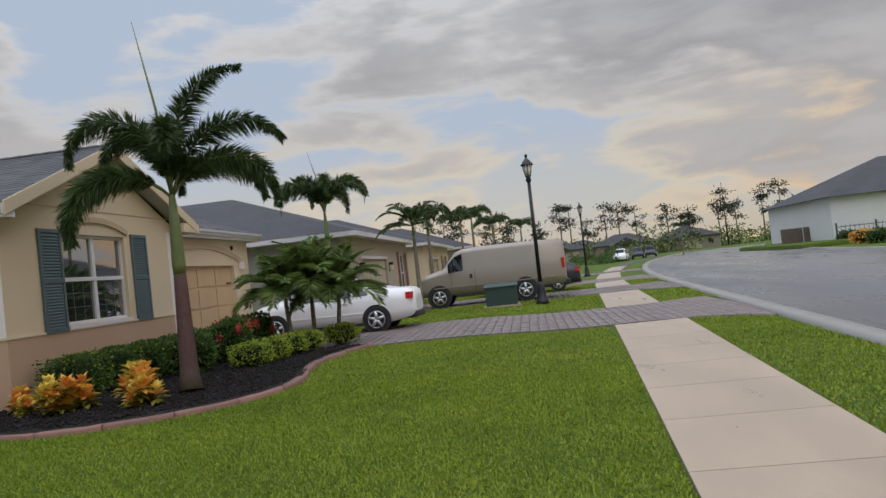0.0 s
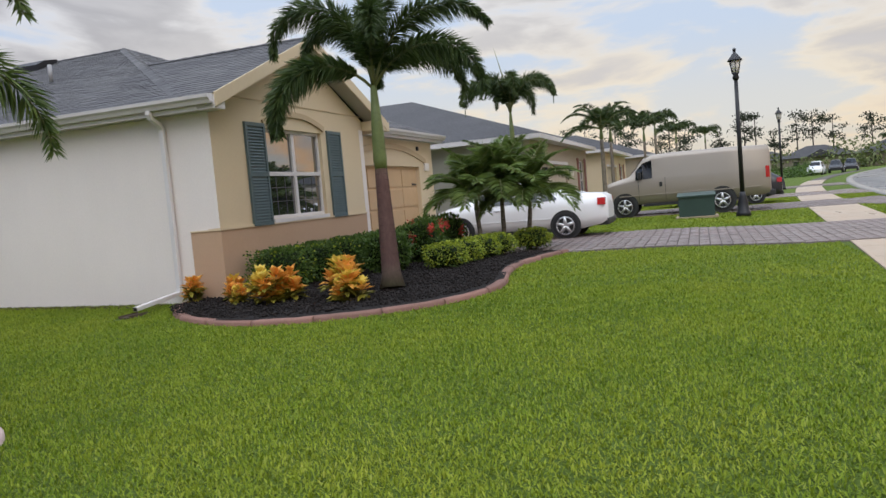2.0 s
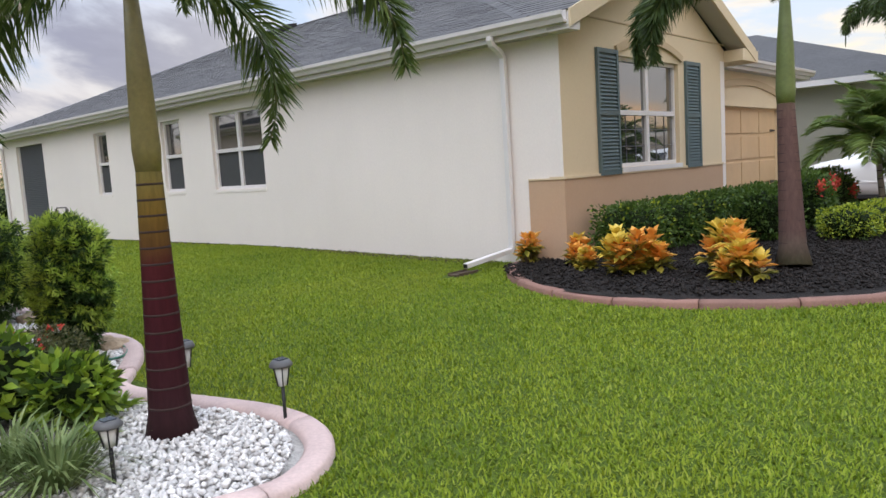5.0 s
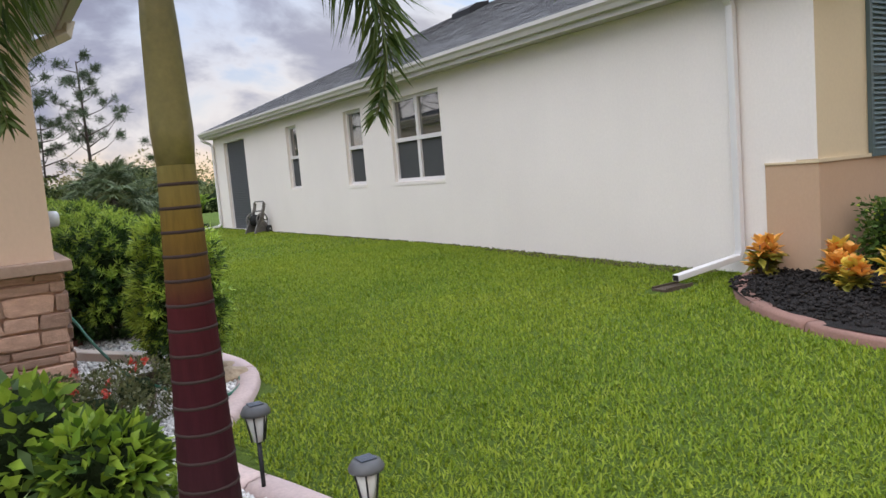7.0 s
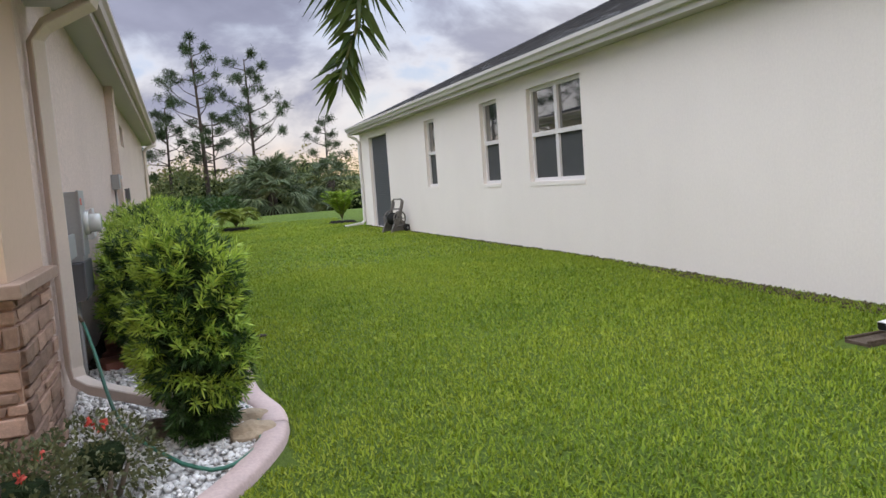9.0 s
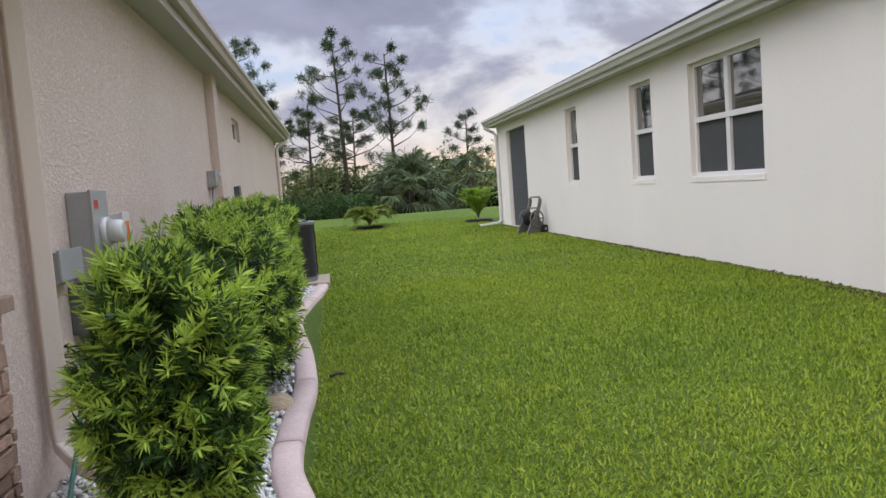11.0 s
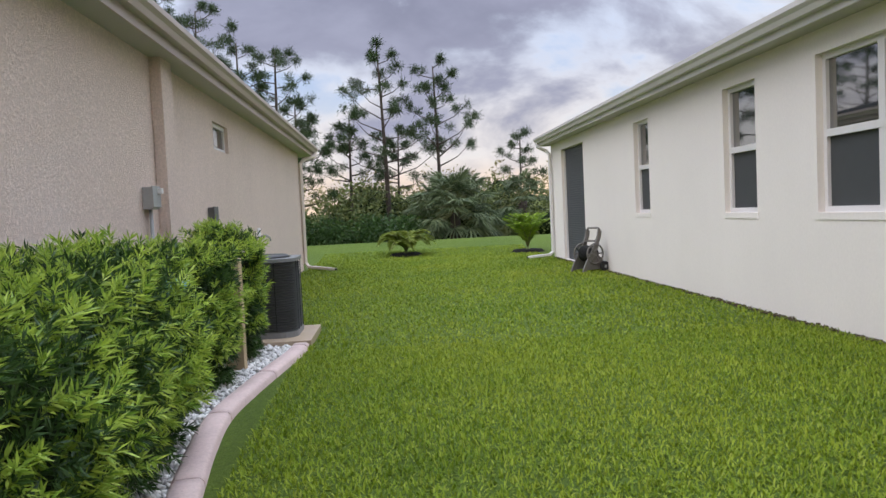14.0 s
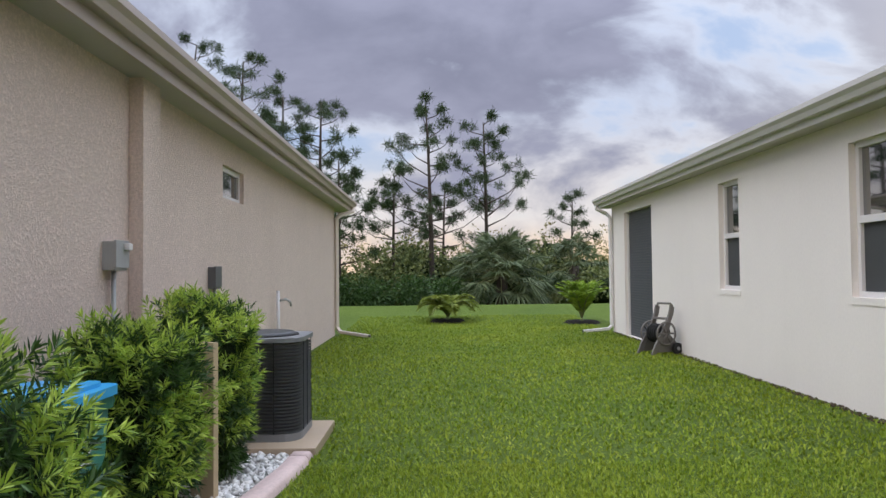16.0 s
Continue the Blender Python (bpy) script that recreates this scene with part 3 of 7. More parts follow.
def shingle_plane(bm, a, b, c, d, course=0.145, tab=0.31, lift=0.008):
    """Shingle courses on the slope a-b (eave) to d-c (ridge): each tab a thin plate that overlaps the one below."""
    a, b, c, d = map(Vector, (a, b, c, d))
    up_len = ((d - a).length + (c - b).length) / 2
    nrm = (b - a).cross(d - a)
    if nrm.length < 1e-6:
        nrm = (b - a).cross(c - a)
    nrm.normalize()
    rows = max(2, int(up_len / course))
    rnd = random.Random(int(up_len * 100) + int(a.x * 10))
    for r in range(rows):
        t0, t1 = r / rows, min(1.0, (r + 1.25) / rows)
        p0, p1 = a.lerp(d, t0), b.lerp(c, t0)
        q0, q1 = a.lerp(d, t1), b.lerp(c, t1)
        ln = (p1 - p0).length
        if ln < 0.05:
            continue
        n = max(1, int(ln / tab))
        cuts = sorted({0.0, 1.0, *[min(1, max(0, (k + rnd.uniform(-0.25, 0.25)) / n)) for k in range(1, n)]})
        for u, w in zip(cuts, cuts[1:]):
            h = lift * rnd.uniform(0.8, 1.5)
            v = [bm.verts.new(p) for p in (p0.lerp(p1, u) + nrm * h, p0.lerp(p1, w) + nrm * h, q0.lerp(q1, w) + nrm * 0.002, q0.lerp(q1, u) + nrm * 0.002)]
            f = [bm.verts.new(p) for p in (p0.lerp(p1, u) - nrm * 0.01, p0.lerp(p1, w) - nrm * 0.01)]
            bm.faces.new(v)
            bm.faces.new((f[0], f[1], v[1], v[0]))


def window_unit(parent, axis, at, u0, u1, z0, z1, outward, inset=0.09, lights=2, grille=False):
    """A single-hung window in a wall: white frame and sill, clear upper sash, screened lower sash."""
    win = new("window")
    win.parent = parent
    win["label"] = "white-framed single-hung window with a dark insect screen below"

    def bx(bm, ua, ub, d0, d1, za, zb):
        o = at - outward * d0, at - outward * d1
        if axis == "x":
            box_in(bm, (min(o), ua, za), (max(o), ub, zb))
        else:
            box_in(bm, (ua, min(o), za), (ub, max(o), zb))
    fw, zm = 0.055, (z0 + z1) / 2
    bm = bmesh.new()
    bx(bm, u0, u0 + fw, inset - 0.02, inset + 0.05, z0, z1), bx(bm, u1 - fw, u1, inset - 0.02, inset + 0.05, z0, z1)
    bx(bm, u0 + fw, u1 - fw, inset - 0.02, inset + 0.05, z1 - fw, z1), bx(bm, u0 + fw, u1 - fw, inset - 0.02, inset + 0.05, z0, z0 + fw)
    bx(bm, u0 + fw, u1 - fw, inset - 0.03, inset + 0.05, zm - 0.035, zm + 0.035)
    if lights == 2:
        um = (u0 + u1) / 2
        bx(bm, um - 0.045, um + 0.045, inset - 0.025, inset + 0.05, z0 + fw, zm - 0.035)
        bx(bm, um - 0.045, um + 0.045, inset - 0.025, inset + 0.05, zm + 0.035, z1 - fw)
    part("window_frame", bm, "white", win)
    bm = bmesh.new()
    bx(bm, u0 - 0.02, u1 + 0.02, -0.035 if grille else -0.008, inset + 0.05, z0 - 0.07, z0 - 0.002)
    part("window_sill", bm, "white" if grille else "wall_white", win)
    spans = [(u0 + fw, u1 - fw)] if lights == 1 else [(u0 + fw, (u0 + u1) / 2 - 0.045), ((u0 + u1) / 2 + 0.045, u1 - fw)]
    for a, b in spans:
        bm = bmesh.new()
        bx(bm, a, b, inset + 0.015, inset + 0.025, zm + 0.035, z1 - fw)
        part("pane", bm, "glass", win)
        bm = bmesh.new()
        bx(bm, a, b, inset + 0.015, inset + 0.025, z0 + fw, zm - 0.035)
        part("pane", bm, "glass" if grille else "screen", win, "dark insect screen over the lower sash" if not grille else "")
        if grille:
            bm = bmesh.new()
            for k in (1, 2):
                u = a + (b - a) * k / 3
                bx(bm, u - 0.006, u + 0.006, inset + 0.008, inset + 0.014, z0 + fw, zm - 0.035)
            for k in (1, 2):
                z = z0 + fw + (zm - z0 - fw) * k / 3
                bx(bm, a, b, inset + 0.008, inset + 0.0135, z - 0.006, z + 0.006)
            part("grille", bm, "pvc_dark", win)
    return win


def gutter_run(x_or_y, axis, a, b, z, outward, parent, material="white"):
    """A K-style gutter along an eave, its profile pushed along the axis."""
    p = [(0, 0), (0.075, 0), (0.095, 0.05), (0.125, 0.085), (0.125, 0.135), (0.112, 0.135), (0.112, 0.09), (0.08, 0.03), (0.01, 0.02), (0.01, 0.15), (0, 0.15)]
    o = [(x_or_y + outward * u, z + v) for u, v in p]
    return part("gutter", prism(o, axis, a, b), material, parent)


def downspout(pts, label, w=0.085, d=0.062, material="white"):
    """A folded rectangular pipe along the points; a black plate on its foot stands for the shaded opening."""
    sp = thing("downspout", label, "downspout")
    P = [Vector(p) for p in pts]
    foot = P[-1] - P[-2]
    side = Vector((-foot.y, foot.x, 0)).normalized()

    def section(i, k):
        t = (P[min(i + 1, len(P) - 1)] - P[max(i - 1, 0)]).normalized()
        u = (side - t * side.dot(t)).normalized()
        v = t.cross(u)
        return [P[i] + u * w / 2 * a * k + v * d / 2 * b * k for a, b in ((-1, -0.8), (-0.85, -1), (0.85, -1), (1, -0.8), (1, 0.8), (0.85, 1), (-0.85, 1), (-1, 0.8))]
    bm = bmesh.new()
    rows = [[bm.verts.new(c) for c in section(i, 1.0)] for i in range(len(P))]
    for r, q in zip(rows, rows[1:]):
        for k in range(8):
            bm.faces.new((r[k], r[(k + 1) % 8], q[(k + 1) % 8], q[k]))
    bm.faces.new(rows[0][::-1]), bm.faces.new(rows[-1])
    part("pipe", bm, material, sp)
    bm, t = bmesh.new(), foot.normalized()
    lo, hi = [[bm.verts.new(c + t * e) for c in section(len(P) - 1, 0.86)] for e in (0.001, 0.004)]
    for k in range(8):
        bm.faces.new((lo[k], lo[(k + 1) % 8], hi[(k + 1) % 8], hi[k]))
    bm.faces.new(hi)
    part("mouth", bm, "black", sp, "black plate standing for the shaded opening")
    return sp


# ---- house with the white side wall ----
HA = thing("house", "cream and white stucco house with grey shingle roof and teal shutters", "house")
SOFF, EAVE, K = 3.00, 3.21, 0.42
FRONT, GAR, BACK, RIGHT = -0.40, 0.10, 19.55, 11.2
W1, W2, W3 = (6.07, 7.80, 1.26, 2.77), (8.99, 9.80, 1.26, 2.77), (12.45, 13.15, 1.26, 2.77)
DOORA = (16.45, 18.45, 0.16, 2.78)
wall_x("wall", 0, 0.22, FRONT + 0.22, BACK, -0.3, SOFF, [W1, W2, W3, DOORA], "wall_white", HA, "smooth off-white stucco side wall")
FW = (1.53, 3.50, 1.27, 2.84)
wall_y("wall", FRONT, 0.22, 0, 5.25, -0.3, SOFF, [FW], "wall_cream", HA, "cream stucco front wall under the gable")
part("corner_skin", boxes(((-0.006, FRONT, 1.216), (-0.0005, FRONT + 0.2195, SOFF))), "wall_white", HA)
part("corner_trim", boxes(((5.25, FRONT - 0.003, -0.3), (5.43, FRONT + 0.5, SOFF))), "wall_white", HA, "white stucco corner")
# tan wainscot band
bm = boxes(((-0.018, FRONT - 0.018, -0.3), (5.25, FRONT - 0.001, 1.18)), ((-0.018, FRONT - 0.001, -0.3), (-0.001, 0.14, 1.18)))
part("wainscot", bm, "wall_tan", HA, "tan stucco band around the foot of the wall")
part("wainscot_trim", boxes(((-0.03, FRONT - 0.032, 1.18), (5.25, FRONT - 0.001, 1.215)), ((-0.03, FRONT - 0.001, 1.18), (-0.001, 0.14, 1.20))), "wall_cream", HA)
GARD = (5.62, 10.05, 0.10, 2.30)
wall_y("wall", GAR, 0.22, 5.43, RIGHT, -0.3, SOFF, [GARD], "wall_cream", HA, "cream stucco garage wall")
wall_x("wall", RIGHT, -0.22, GAR + 0.22, BACK, -0.3, SOFF, [], "wall_cream", HA)
wall_y("wall", BACK, -0.2, 0.22, RIGHT - 0.22, -0.3, SOFF, [], "wall_white", HA)
window_unit(HA, "x", 0, *W1, -1)
window_unit(HA, "x", 0, *W2, -1, lights=1)
window_unit(HA, "x", 0, *W3, -1, lights=1)
window_unit(HA, "y", FRONT, *FW, -1, grille=True)
# roll-down screen in the rear opening
prof = [(0.14, DOORA[2])]
for k in range(50):
    z = DOORA[2] + 0.0524 * k
    prof += [(0.100, z + 0.002), (0.100, z + 0.042), (0.112, z + 0.047)]
prof.append((0.14, DOORA[3]))
scr = part("roll_screen", prism(prof, "y", DOORA[0], DOORA[1]), "slate_screen", HA, "dark grey roll-down screen filling the rear opening")
for y0 in (DOORA[0], DOORA[1] - 0.05):
    part("screen_track", boxes(((0.06, y0, DOORA[2]), (0.099, y0 + 0.05, DOORA[3]))), "white", scr)
# front gable wall and arch trims
xm, gh = 2.9, 4.66
part("gable_wall", prism([(0, SOFF), (5.43, SOFF), (5.43, 3.2), (xm, gh - 0.28), (0, 3.2)], "y", FRONT, FRONT + 0.22), "wall_cream", HA)
part("belt_line", boxes(((0.0, FRONT - 0.012, 3.28), (5.43, FRONT - 0.001, 3.30))), "trim_tan", HA)


def arch_trim(x0, x1, z_spring, rise, width, y, depth=0.04):
    """A segmental arch band over an opening."""
    bm = bmesh.new()
    n, half, xc = 14, (x1 - x0) / 2, (x0 + x1) / 2
    R = (half * half + rise * rise) / (2 * rise)
    zc, th = z_spring + rise - R, math.asin(min(1, half / R))
    rows = []
    for k in range(n + 1):
        a = -th + 2 * th * k / n
        rows.append([bm.verts.new((xc + rr * math.sin(a), yy, zc + rr * math.cos(a))) for rr in (R, R + width) for yy in (y, y - depth)])
    for r, s in zip(rows, rows[1:]):
        for i, j in ((0, 1), (1, 3), (3, 2), (2, 0)):
            bm.faces.new((r[i], r[j], s[j], s[i]))
    bm.faces.new((rows[0][0], rows[0][2], rows[0][3], rows[0][1])), bm.faces.new((rows[-1][0], rows[-1][1], rows[-1][3], rows[-1][2]))
    bmesh.ops.recalc_face_normals(bm, faces=bm.faces)
    return bm


part("arch_trim", arch_trim(1.46, 3.58, 2.87, 0.20, 0.10, FRONT - 0.001), "trim_tan", HA, "tan arched trim over the window")
part("arch_trim", arch_trim(5.50, 10.55, 2.38, 0.36, 0.14, GAR - 0.001), "trim_tan", HA, "tan arched trim over the garage door")
# shutters
for x0 in (0.88, 3.71):
    sh = part("shutter", boxes(((x0, FRONT - 0.045, 1.18), (x0 + 0.05, FRONT - 0.002, 2.90)), ((x0 + 0.53, FRONT - 0.045, 1.18), (x0 + 0.58, FRONT - 0.002, 2.90)),
                               *[((x0 + 0.05, FRONT - 0.045, z), (x0 + 0.53, FRONT - 0.002, z + 0.06)) for z in (1.18, 2.0, 2.84)],
                               ((x0 + 0.05, FRONT - 0.016, 1.24), (x0 + 0.53, FRONT - 0.002, 2.84))), "shutter", HA, "teal-grey louvred shutter")
    for lo, hi in ((1.25, 1.99), (2.07, 2.83)):
        n = 15
        for k in range(n):
            z = lo + (hi - lo) * k / n
            part("slat", prism([(FRONT - 0.018, z), (FRONT - 0.042, z - 0.004), (FRONT - 0.042, z + 0.004), (FRONT - 0.018, z + 0.04)], "x", x0 + 0.052, x0 + 0.528), "shutter", sh)
# garage door: four rows of raised panels and strap hinges
gd = new("garage_door")
gd.parent = HA
gd["label"] = "closed wood-tone panelled garage door with black strap hinges"
part("door_leaf", boxes(((GARD[0], GAR + 0.10, GARD[2]), (GARD[1], GAR + 0.14, GARD[3]))), "garage", gd)
for r in range(4):
    z = GARD[2] + 0.04 + r * 0.54
    for k in range(4):
        u = GARD[0] + 0.05 + k * 1.092
        part("panel", boxes(((u, GAR + 0.080, z), (u + 1.05, GAR + 0.099, z + 0.47)), bevel=0.008), "garage", gd)
for z in (0.62, 1.78):
    for s, u in ((1, GARD[0] + 0.05), (-1, GARD[1] - 0.42)):
        part("strap_hinge", prism([(u, z), (u + 0.30, z + 0.012), (u + 0.36, z + 0.03), (u + 0.30, z + 0.048), (u, z + 0.06)], "y", GAR + 0.072, GAR + 0.084), "black", gd)
part("door_jamb", boxes(((GARD[1] + 0.001, GAR - 0.02, 0.0), (GARD[1] + 0.16, GAR - 0.001, 2.36)), ((GARD[0] - 0.1, GAR - 0.02, 2.30), (GARD[1] - 0.001, GAR - 0.001, 2.36))), "wall_cream", HA)
part("arch_corbel", boxes(((10.46, GAR - 0.06, 2.18), (10.78, GAR - 0.001, 2.40)), bevel=0.02), "wall_white", HA)

# roof: hip with a front gable
ry0, ry1, rx, rz_ = 5.9, 13.9, 5.6, EAVE + K * 6.0
EL, ER, EF, EB = -0.26, 11.6, -0.15, 19.85
bm = bmesh.new()
shingle_plane(bm, (EL, EB, EAVE), (EL, EF, EAVE), (rx, ry0, rz_), (rx, ry1, rz_))
shingle_plane(bm, (EL, EF, EAVE), (ER, EF, EAVE), (rx + 0.02, ry0, rz_), (rx, ry0, rz_), 0.22, 0.5)
shingle_plane(bm, (ER, EF, EAVE), (ER, EB, EAVE), (rx, ry1, rz_), (rx, ry0, rz_), 0.5, 1.5)
shingle_plane(bm, (ER, EB, EAVE), (EL, EB, EAVE), (rx, ry1, rz_), (rx + 0.02, ry1, rz_), 0.4, 1.0)
gp = EAVE + K * 3.2
shingle_plane(bm, (EL, 3.4, EAVE), (EL, -0.72, EAVE), (xm, -0.72, gp), (xm, 3.4, gp))
shingle_plane(bm, (6.06, -0.72, EAVE), (6.06, 3.4, EAVE), (xm, 3.4, gp), (xm, -0.72, gp), 0.2, 0.5)
roof = part("roof", bm, "shingle", HA, "grey asphalt shingle hip roof")
bm = bmesh.new()
for pts in (((EL, EB, EAVE), (rx, ry1, rz_)), ((EL, EF + 0.0, EAVE), (rx, ry0, rz_)), ((ER, EF, EAVE), (rx, ry0, rz_)), ((rx, ry0, rz_), (rx, ry1, rz_)), ((xm, -0.7, gp), (xm, 3.3, gp))):
    a, b = Vector(pts[0]), Vector(pts[1])
    n = int((b - a).length / 0.3)
    for k in range(n):
        p, q = a.lerp(b, k / n), a.lerp(b, (k + 1.15) / n)
        sd = Vector((0, 0, 1)).cross(b - a).normalized() * 0.13
        h = Vector((0, 0, 0.03))
        dn = Vector((0, 0, -0.03))
        v = [bm.verts.new(c) for c in (p - sd + dn, p + h, p + sd + dn, q - sd + dn, q + h * 0.6, q + sd + dn)]
        bm.faces.new((v[0], v[1], v[4], v[3])), bm.faces.new((v[1], v[2], v[5], v[4])), bm.faces.new((v[0], v[2], v[1]))
part("ridge_cap", bm, "shingle", roof)
for x, y, s in ((5.05, 8.25, 0.42), (5.2, 12.2, 0.42)):
    z = EAVE + K * (x + 0.4)
    part("roof_vent", prism([(x - 0.35, z - 0.15), (x + 0.3, z + 0.06), (x + 0.3, z + 0.22), (x - 0.1, z + 0.14), (x - 0.35, z + 0.0)], "y", y - s, y + s), "black", roof, "black off-ridge roof vent")
part("vent_pipe", tube([(2.67, 5.33, 4.5), (2.67, 5.33, 4.86)], 0.045), "pvc", roof)
# eaves: soffit, fascia, rake boards, gutters
for lo, hi in (((EL + 0.02, FRONT, SOFF), (-0.001, EB - 0.02, SOFF + 0.03)), ((5.44, EF + 0.02, SOFF), (ER - 0.02, GAR - 0.001, SOFF + 0.03)), ((RIGHT + 0.001, GAR, SOFF), (ER - 0.02, EB - 0.02, SOFF + 0.03)), ((0, BACK + 0.001, SOFF), (RIGHT, EB - 0.02, SOFF + 0.03))):
    part("soffit", boxes((lo, hi)), "soffit", HA)
for lo, hi in (((EL, FRONT + 0.002, SOFF - 0.01), (EL + 0.02, EB, EAVE - 0.01)), ((6.2, EF, SOFF - 0.01), (ER, EF + 0.02, EAVE - 0.01)), ((ER - 0.02, EF + 0.02, SOFF - 0.01), (ER, EB, EAVE - 0.01)), ((EL + 0.02, EB - 0.02, SOFF - 0.01), (ER - 0.02, EB, EAVE - 0.01))):
    part("fascia", boxes((lo, hi)), "white", HA)
for sx, xe in ((1, EL), (-1, 6.06)):
    o = [(xe, EAVE - 0.2), (xm, gp - 0.2), (xm, gp + 0.01), (xe, EAVE + 0.01)]
    part("rake_board", prism(o, "y", -0.75, -0.722), "wall_cream", HA, "cream rake board of the gable")
    o = [(xe, EAVE - 0.2), (xm, gp - 0.2), (xm, gp - 0.17), (xe, EAVE - 0.17)]
    part("rake_soffit", prism(o, "y", -0.72, FRONT - 0.001), "soffit", HA)
part("eave_return", boxes(((EL + 0.002, -0.719, SOFF - 0.012), (-0.001, FRONT - 0.001, EAVE - 0.02))), "white", HA)
part("eave_return", boxes(((5.44, -0.74, SOFF - 0.01), (6.2, FRONT + 0.48, EAVE - 0.02))), "wall_cream", HA)
gutter_run(EL - 0.001, "y", -0.70, EB, EAVE - 0.15, -1, HA, "gutter_shaded")
gutter_run(EF, "x", 6.25, ER, EAVE - 0.15, -1, HA, "gutter_shaded")
part("security_light", boxes(((9.95, GAR - 0.06, 2.74), (10.05, GAR - 0.001, 2.86)), bevel=0.02), "black", HA)
g0 = gz(-0.5, 0.45)
downspout([(-0.32, 0.43, EAVE - 0.14), (-0.32, 0.43, 3.02), (-0.29, 0.43, 2.96), (-0.12, 0.43, 2.88), (-0.06, 0.43, 2.80), (-0.06, 0.43, 0.32), (-0.09, 0.44, 0.25), (-0.95, 0.53, 0.15)], "white aluminium downspout with a long kick-out foot")
sb = thing("splash_block", "weathered concrete splash block on the grass", "splash block", -1.02, 0.54, gz(-1, 0.54), 0)
part("tray", boxes(((-0.16, -0.10, -0.02), (0.22, 0.10, 0.02)), ((-0.16, -0.10, 0.02), (0.22, -0.08, 0.04)), ((-0.16, 0.08, 0.02), (0.22, 0.10, 0.04)), bevel=0.005), "soil", sb)
downspout([(-0.32, 19.70, EAVE - 0.14), (-0.32, 19.70, 2.98), (-0.10, 19.62, 2.85), (-0.06, 19.45, 2.75), (-0.06, 19.45, 0.30), (-0.15, 19.42, 0.22), (-0.75, 19.3, 0.18)], "white downspout at the rear corner of the house")

# ---- neighbouring house with taupe stucco and a stone-faced corner ----
HB = thing("house", "taupe knockdown-stucco house with a ledgestone-faced front corner", "house")
BX, BF, BB = -6.34, 1.74, 19.3
BW = (10.53, 11.40, 2.37, 2.73)
wall_x("wall", BX, -0.25, BF, BB, -0.3, 3.06, [BW], "wall_brown", HB, "rough taupe stucco side wall")
wall_y("wall", BB, -0.25, -18.0, BX - 0.25, -0.3, 3.06, [], "wall_brown", HB)
part("pillar_wall", boxes(((-9.4, 0.75, -0.3), (BX + 0.02, BF - 0.002, 2.74))), "wall_pillar", HB, "smooth buff stucco corner above the stone")
part("wall", boxes(((-18.0, 1.2, -0.3), (-9.402, 1.45, 3.06))), "wall_brown", HB)
part("wall", boxes(((-18.2, 1.2, -0.3), (-18.0, BB, 3.06))), "wall_brown", HB)
part("corner_chase", boxes(((BX + 0.001, 8.10, -0.2), (BX + 0.11, 8.44, 3.05)), bevel=0.008), "wall_brown", HB, "raised vertical stucco chase")
bw = new("window")
bw.parent = HB
bw["label"] = "small high fixed window deep in the stucco"
part("window_frame", slab_with_holes(BX - 0.05, -0.05, "x", BW[0], BW[1], BW[2], BW[3], [(BW[0] + 0.05, BW[1] - 0.05, BW[2] + 0.05, BW[3] - 0.05)]), "white", bw)
part("pane", boxes(((BX - 0.085, BW[0] + 0.05, BW[2] + 0.05), (BX - 0.075, BW[1] - 0.05, BW[3] - 0.05))), "glass", bw)
# eaves and roof
bev, bx = 3.25, -6.06
bm = bmesh.new()
shingle_plane(bm, (bx, 20.35, bev), (bx, 2.4, bev), (bx - 6, 8.4, bev + 1.4), (bx - 6, 14.3, bev + 1.4))
shingle_plane(bm, (-17.9, 20.35, bev), (bx, 20.35, bev), (bx - 6, 14.3, bev + 1.4), (bx - 6.02, 14.3, bev + 1.4), 0.3, 0.8)
shingle_plane(bm, (bx, 2.4, bev), (-17.9, 2.4, bev), (bx - 6.02, 8.4, bev + 1.4), (bx - 6, 8.4, bev + 1.4), 0.3, 0.8)
shingle_plane(bm, (-17.9, 2.4, bev), (-17.9, 20.35, bev), (bx - 6, 14.3, bev + 1.4), (bx - 6, 8.4, bev + 1.4), 0.5, 1.5)
rb = part("roof", bm, "shingle", HB, "grey shingle hip roof")
part("soffit", boxes(((BX + 0.001, 2.4, 3.02), (bx - 0.01, 20.3, 3.055))), "soffit", HB)
part("soffit", boxes(((-17.9, BB + 0.001, 3.02), (BX, 20.3, 3.055))), "soffit", HB)
part("fascia", boxes(((bx - 0.02, 2.4, 3.0), (bx, 20.35, bev - 0.01))), "gutter_tan", HB)
part("fascia", boxes(((-17.9, 20.33, 3.0), (bx - 0.021, 20.35, bev - 0.01))), "gutter_tan", HB)
gutter_run(bx, "y", 2.4, 20.35, bev - 0.16, 1, HB, "gutter_tan")
# lower roof over the stone corner
bm = bmesh.new()
shingle_plane(bm, (-9.6, 0.30, 2.92), (-5.98, 0.30, 2.92), (-5.98, 2.40, 3.55), (-9.6, 2.40, 3.55))
part("porch_roof", bm, "shingle", rb)
part("porch_soffit", boxes(((-9.6, 0.32, 2.74), (-5.99, 2.40, 2.775))), "soffit", HB)
part("porch_fascia", boxes(((-9.6, 0.29, 2.72), (-5.98, 0.318, 2.92))), "gutter_tan", HB)
part("porch_fascia", boxes(((-5.988, 0.319, 2.72), (-5.96, 2.40, 2.93))), "gutter_tan", HB)
gutter_run(-5.96, "y", 0.30, 2.39, 2.77, 1, HB, "gutter_tan")
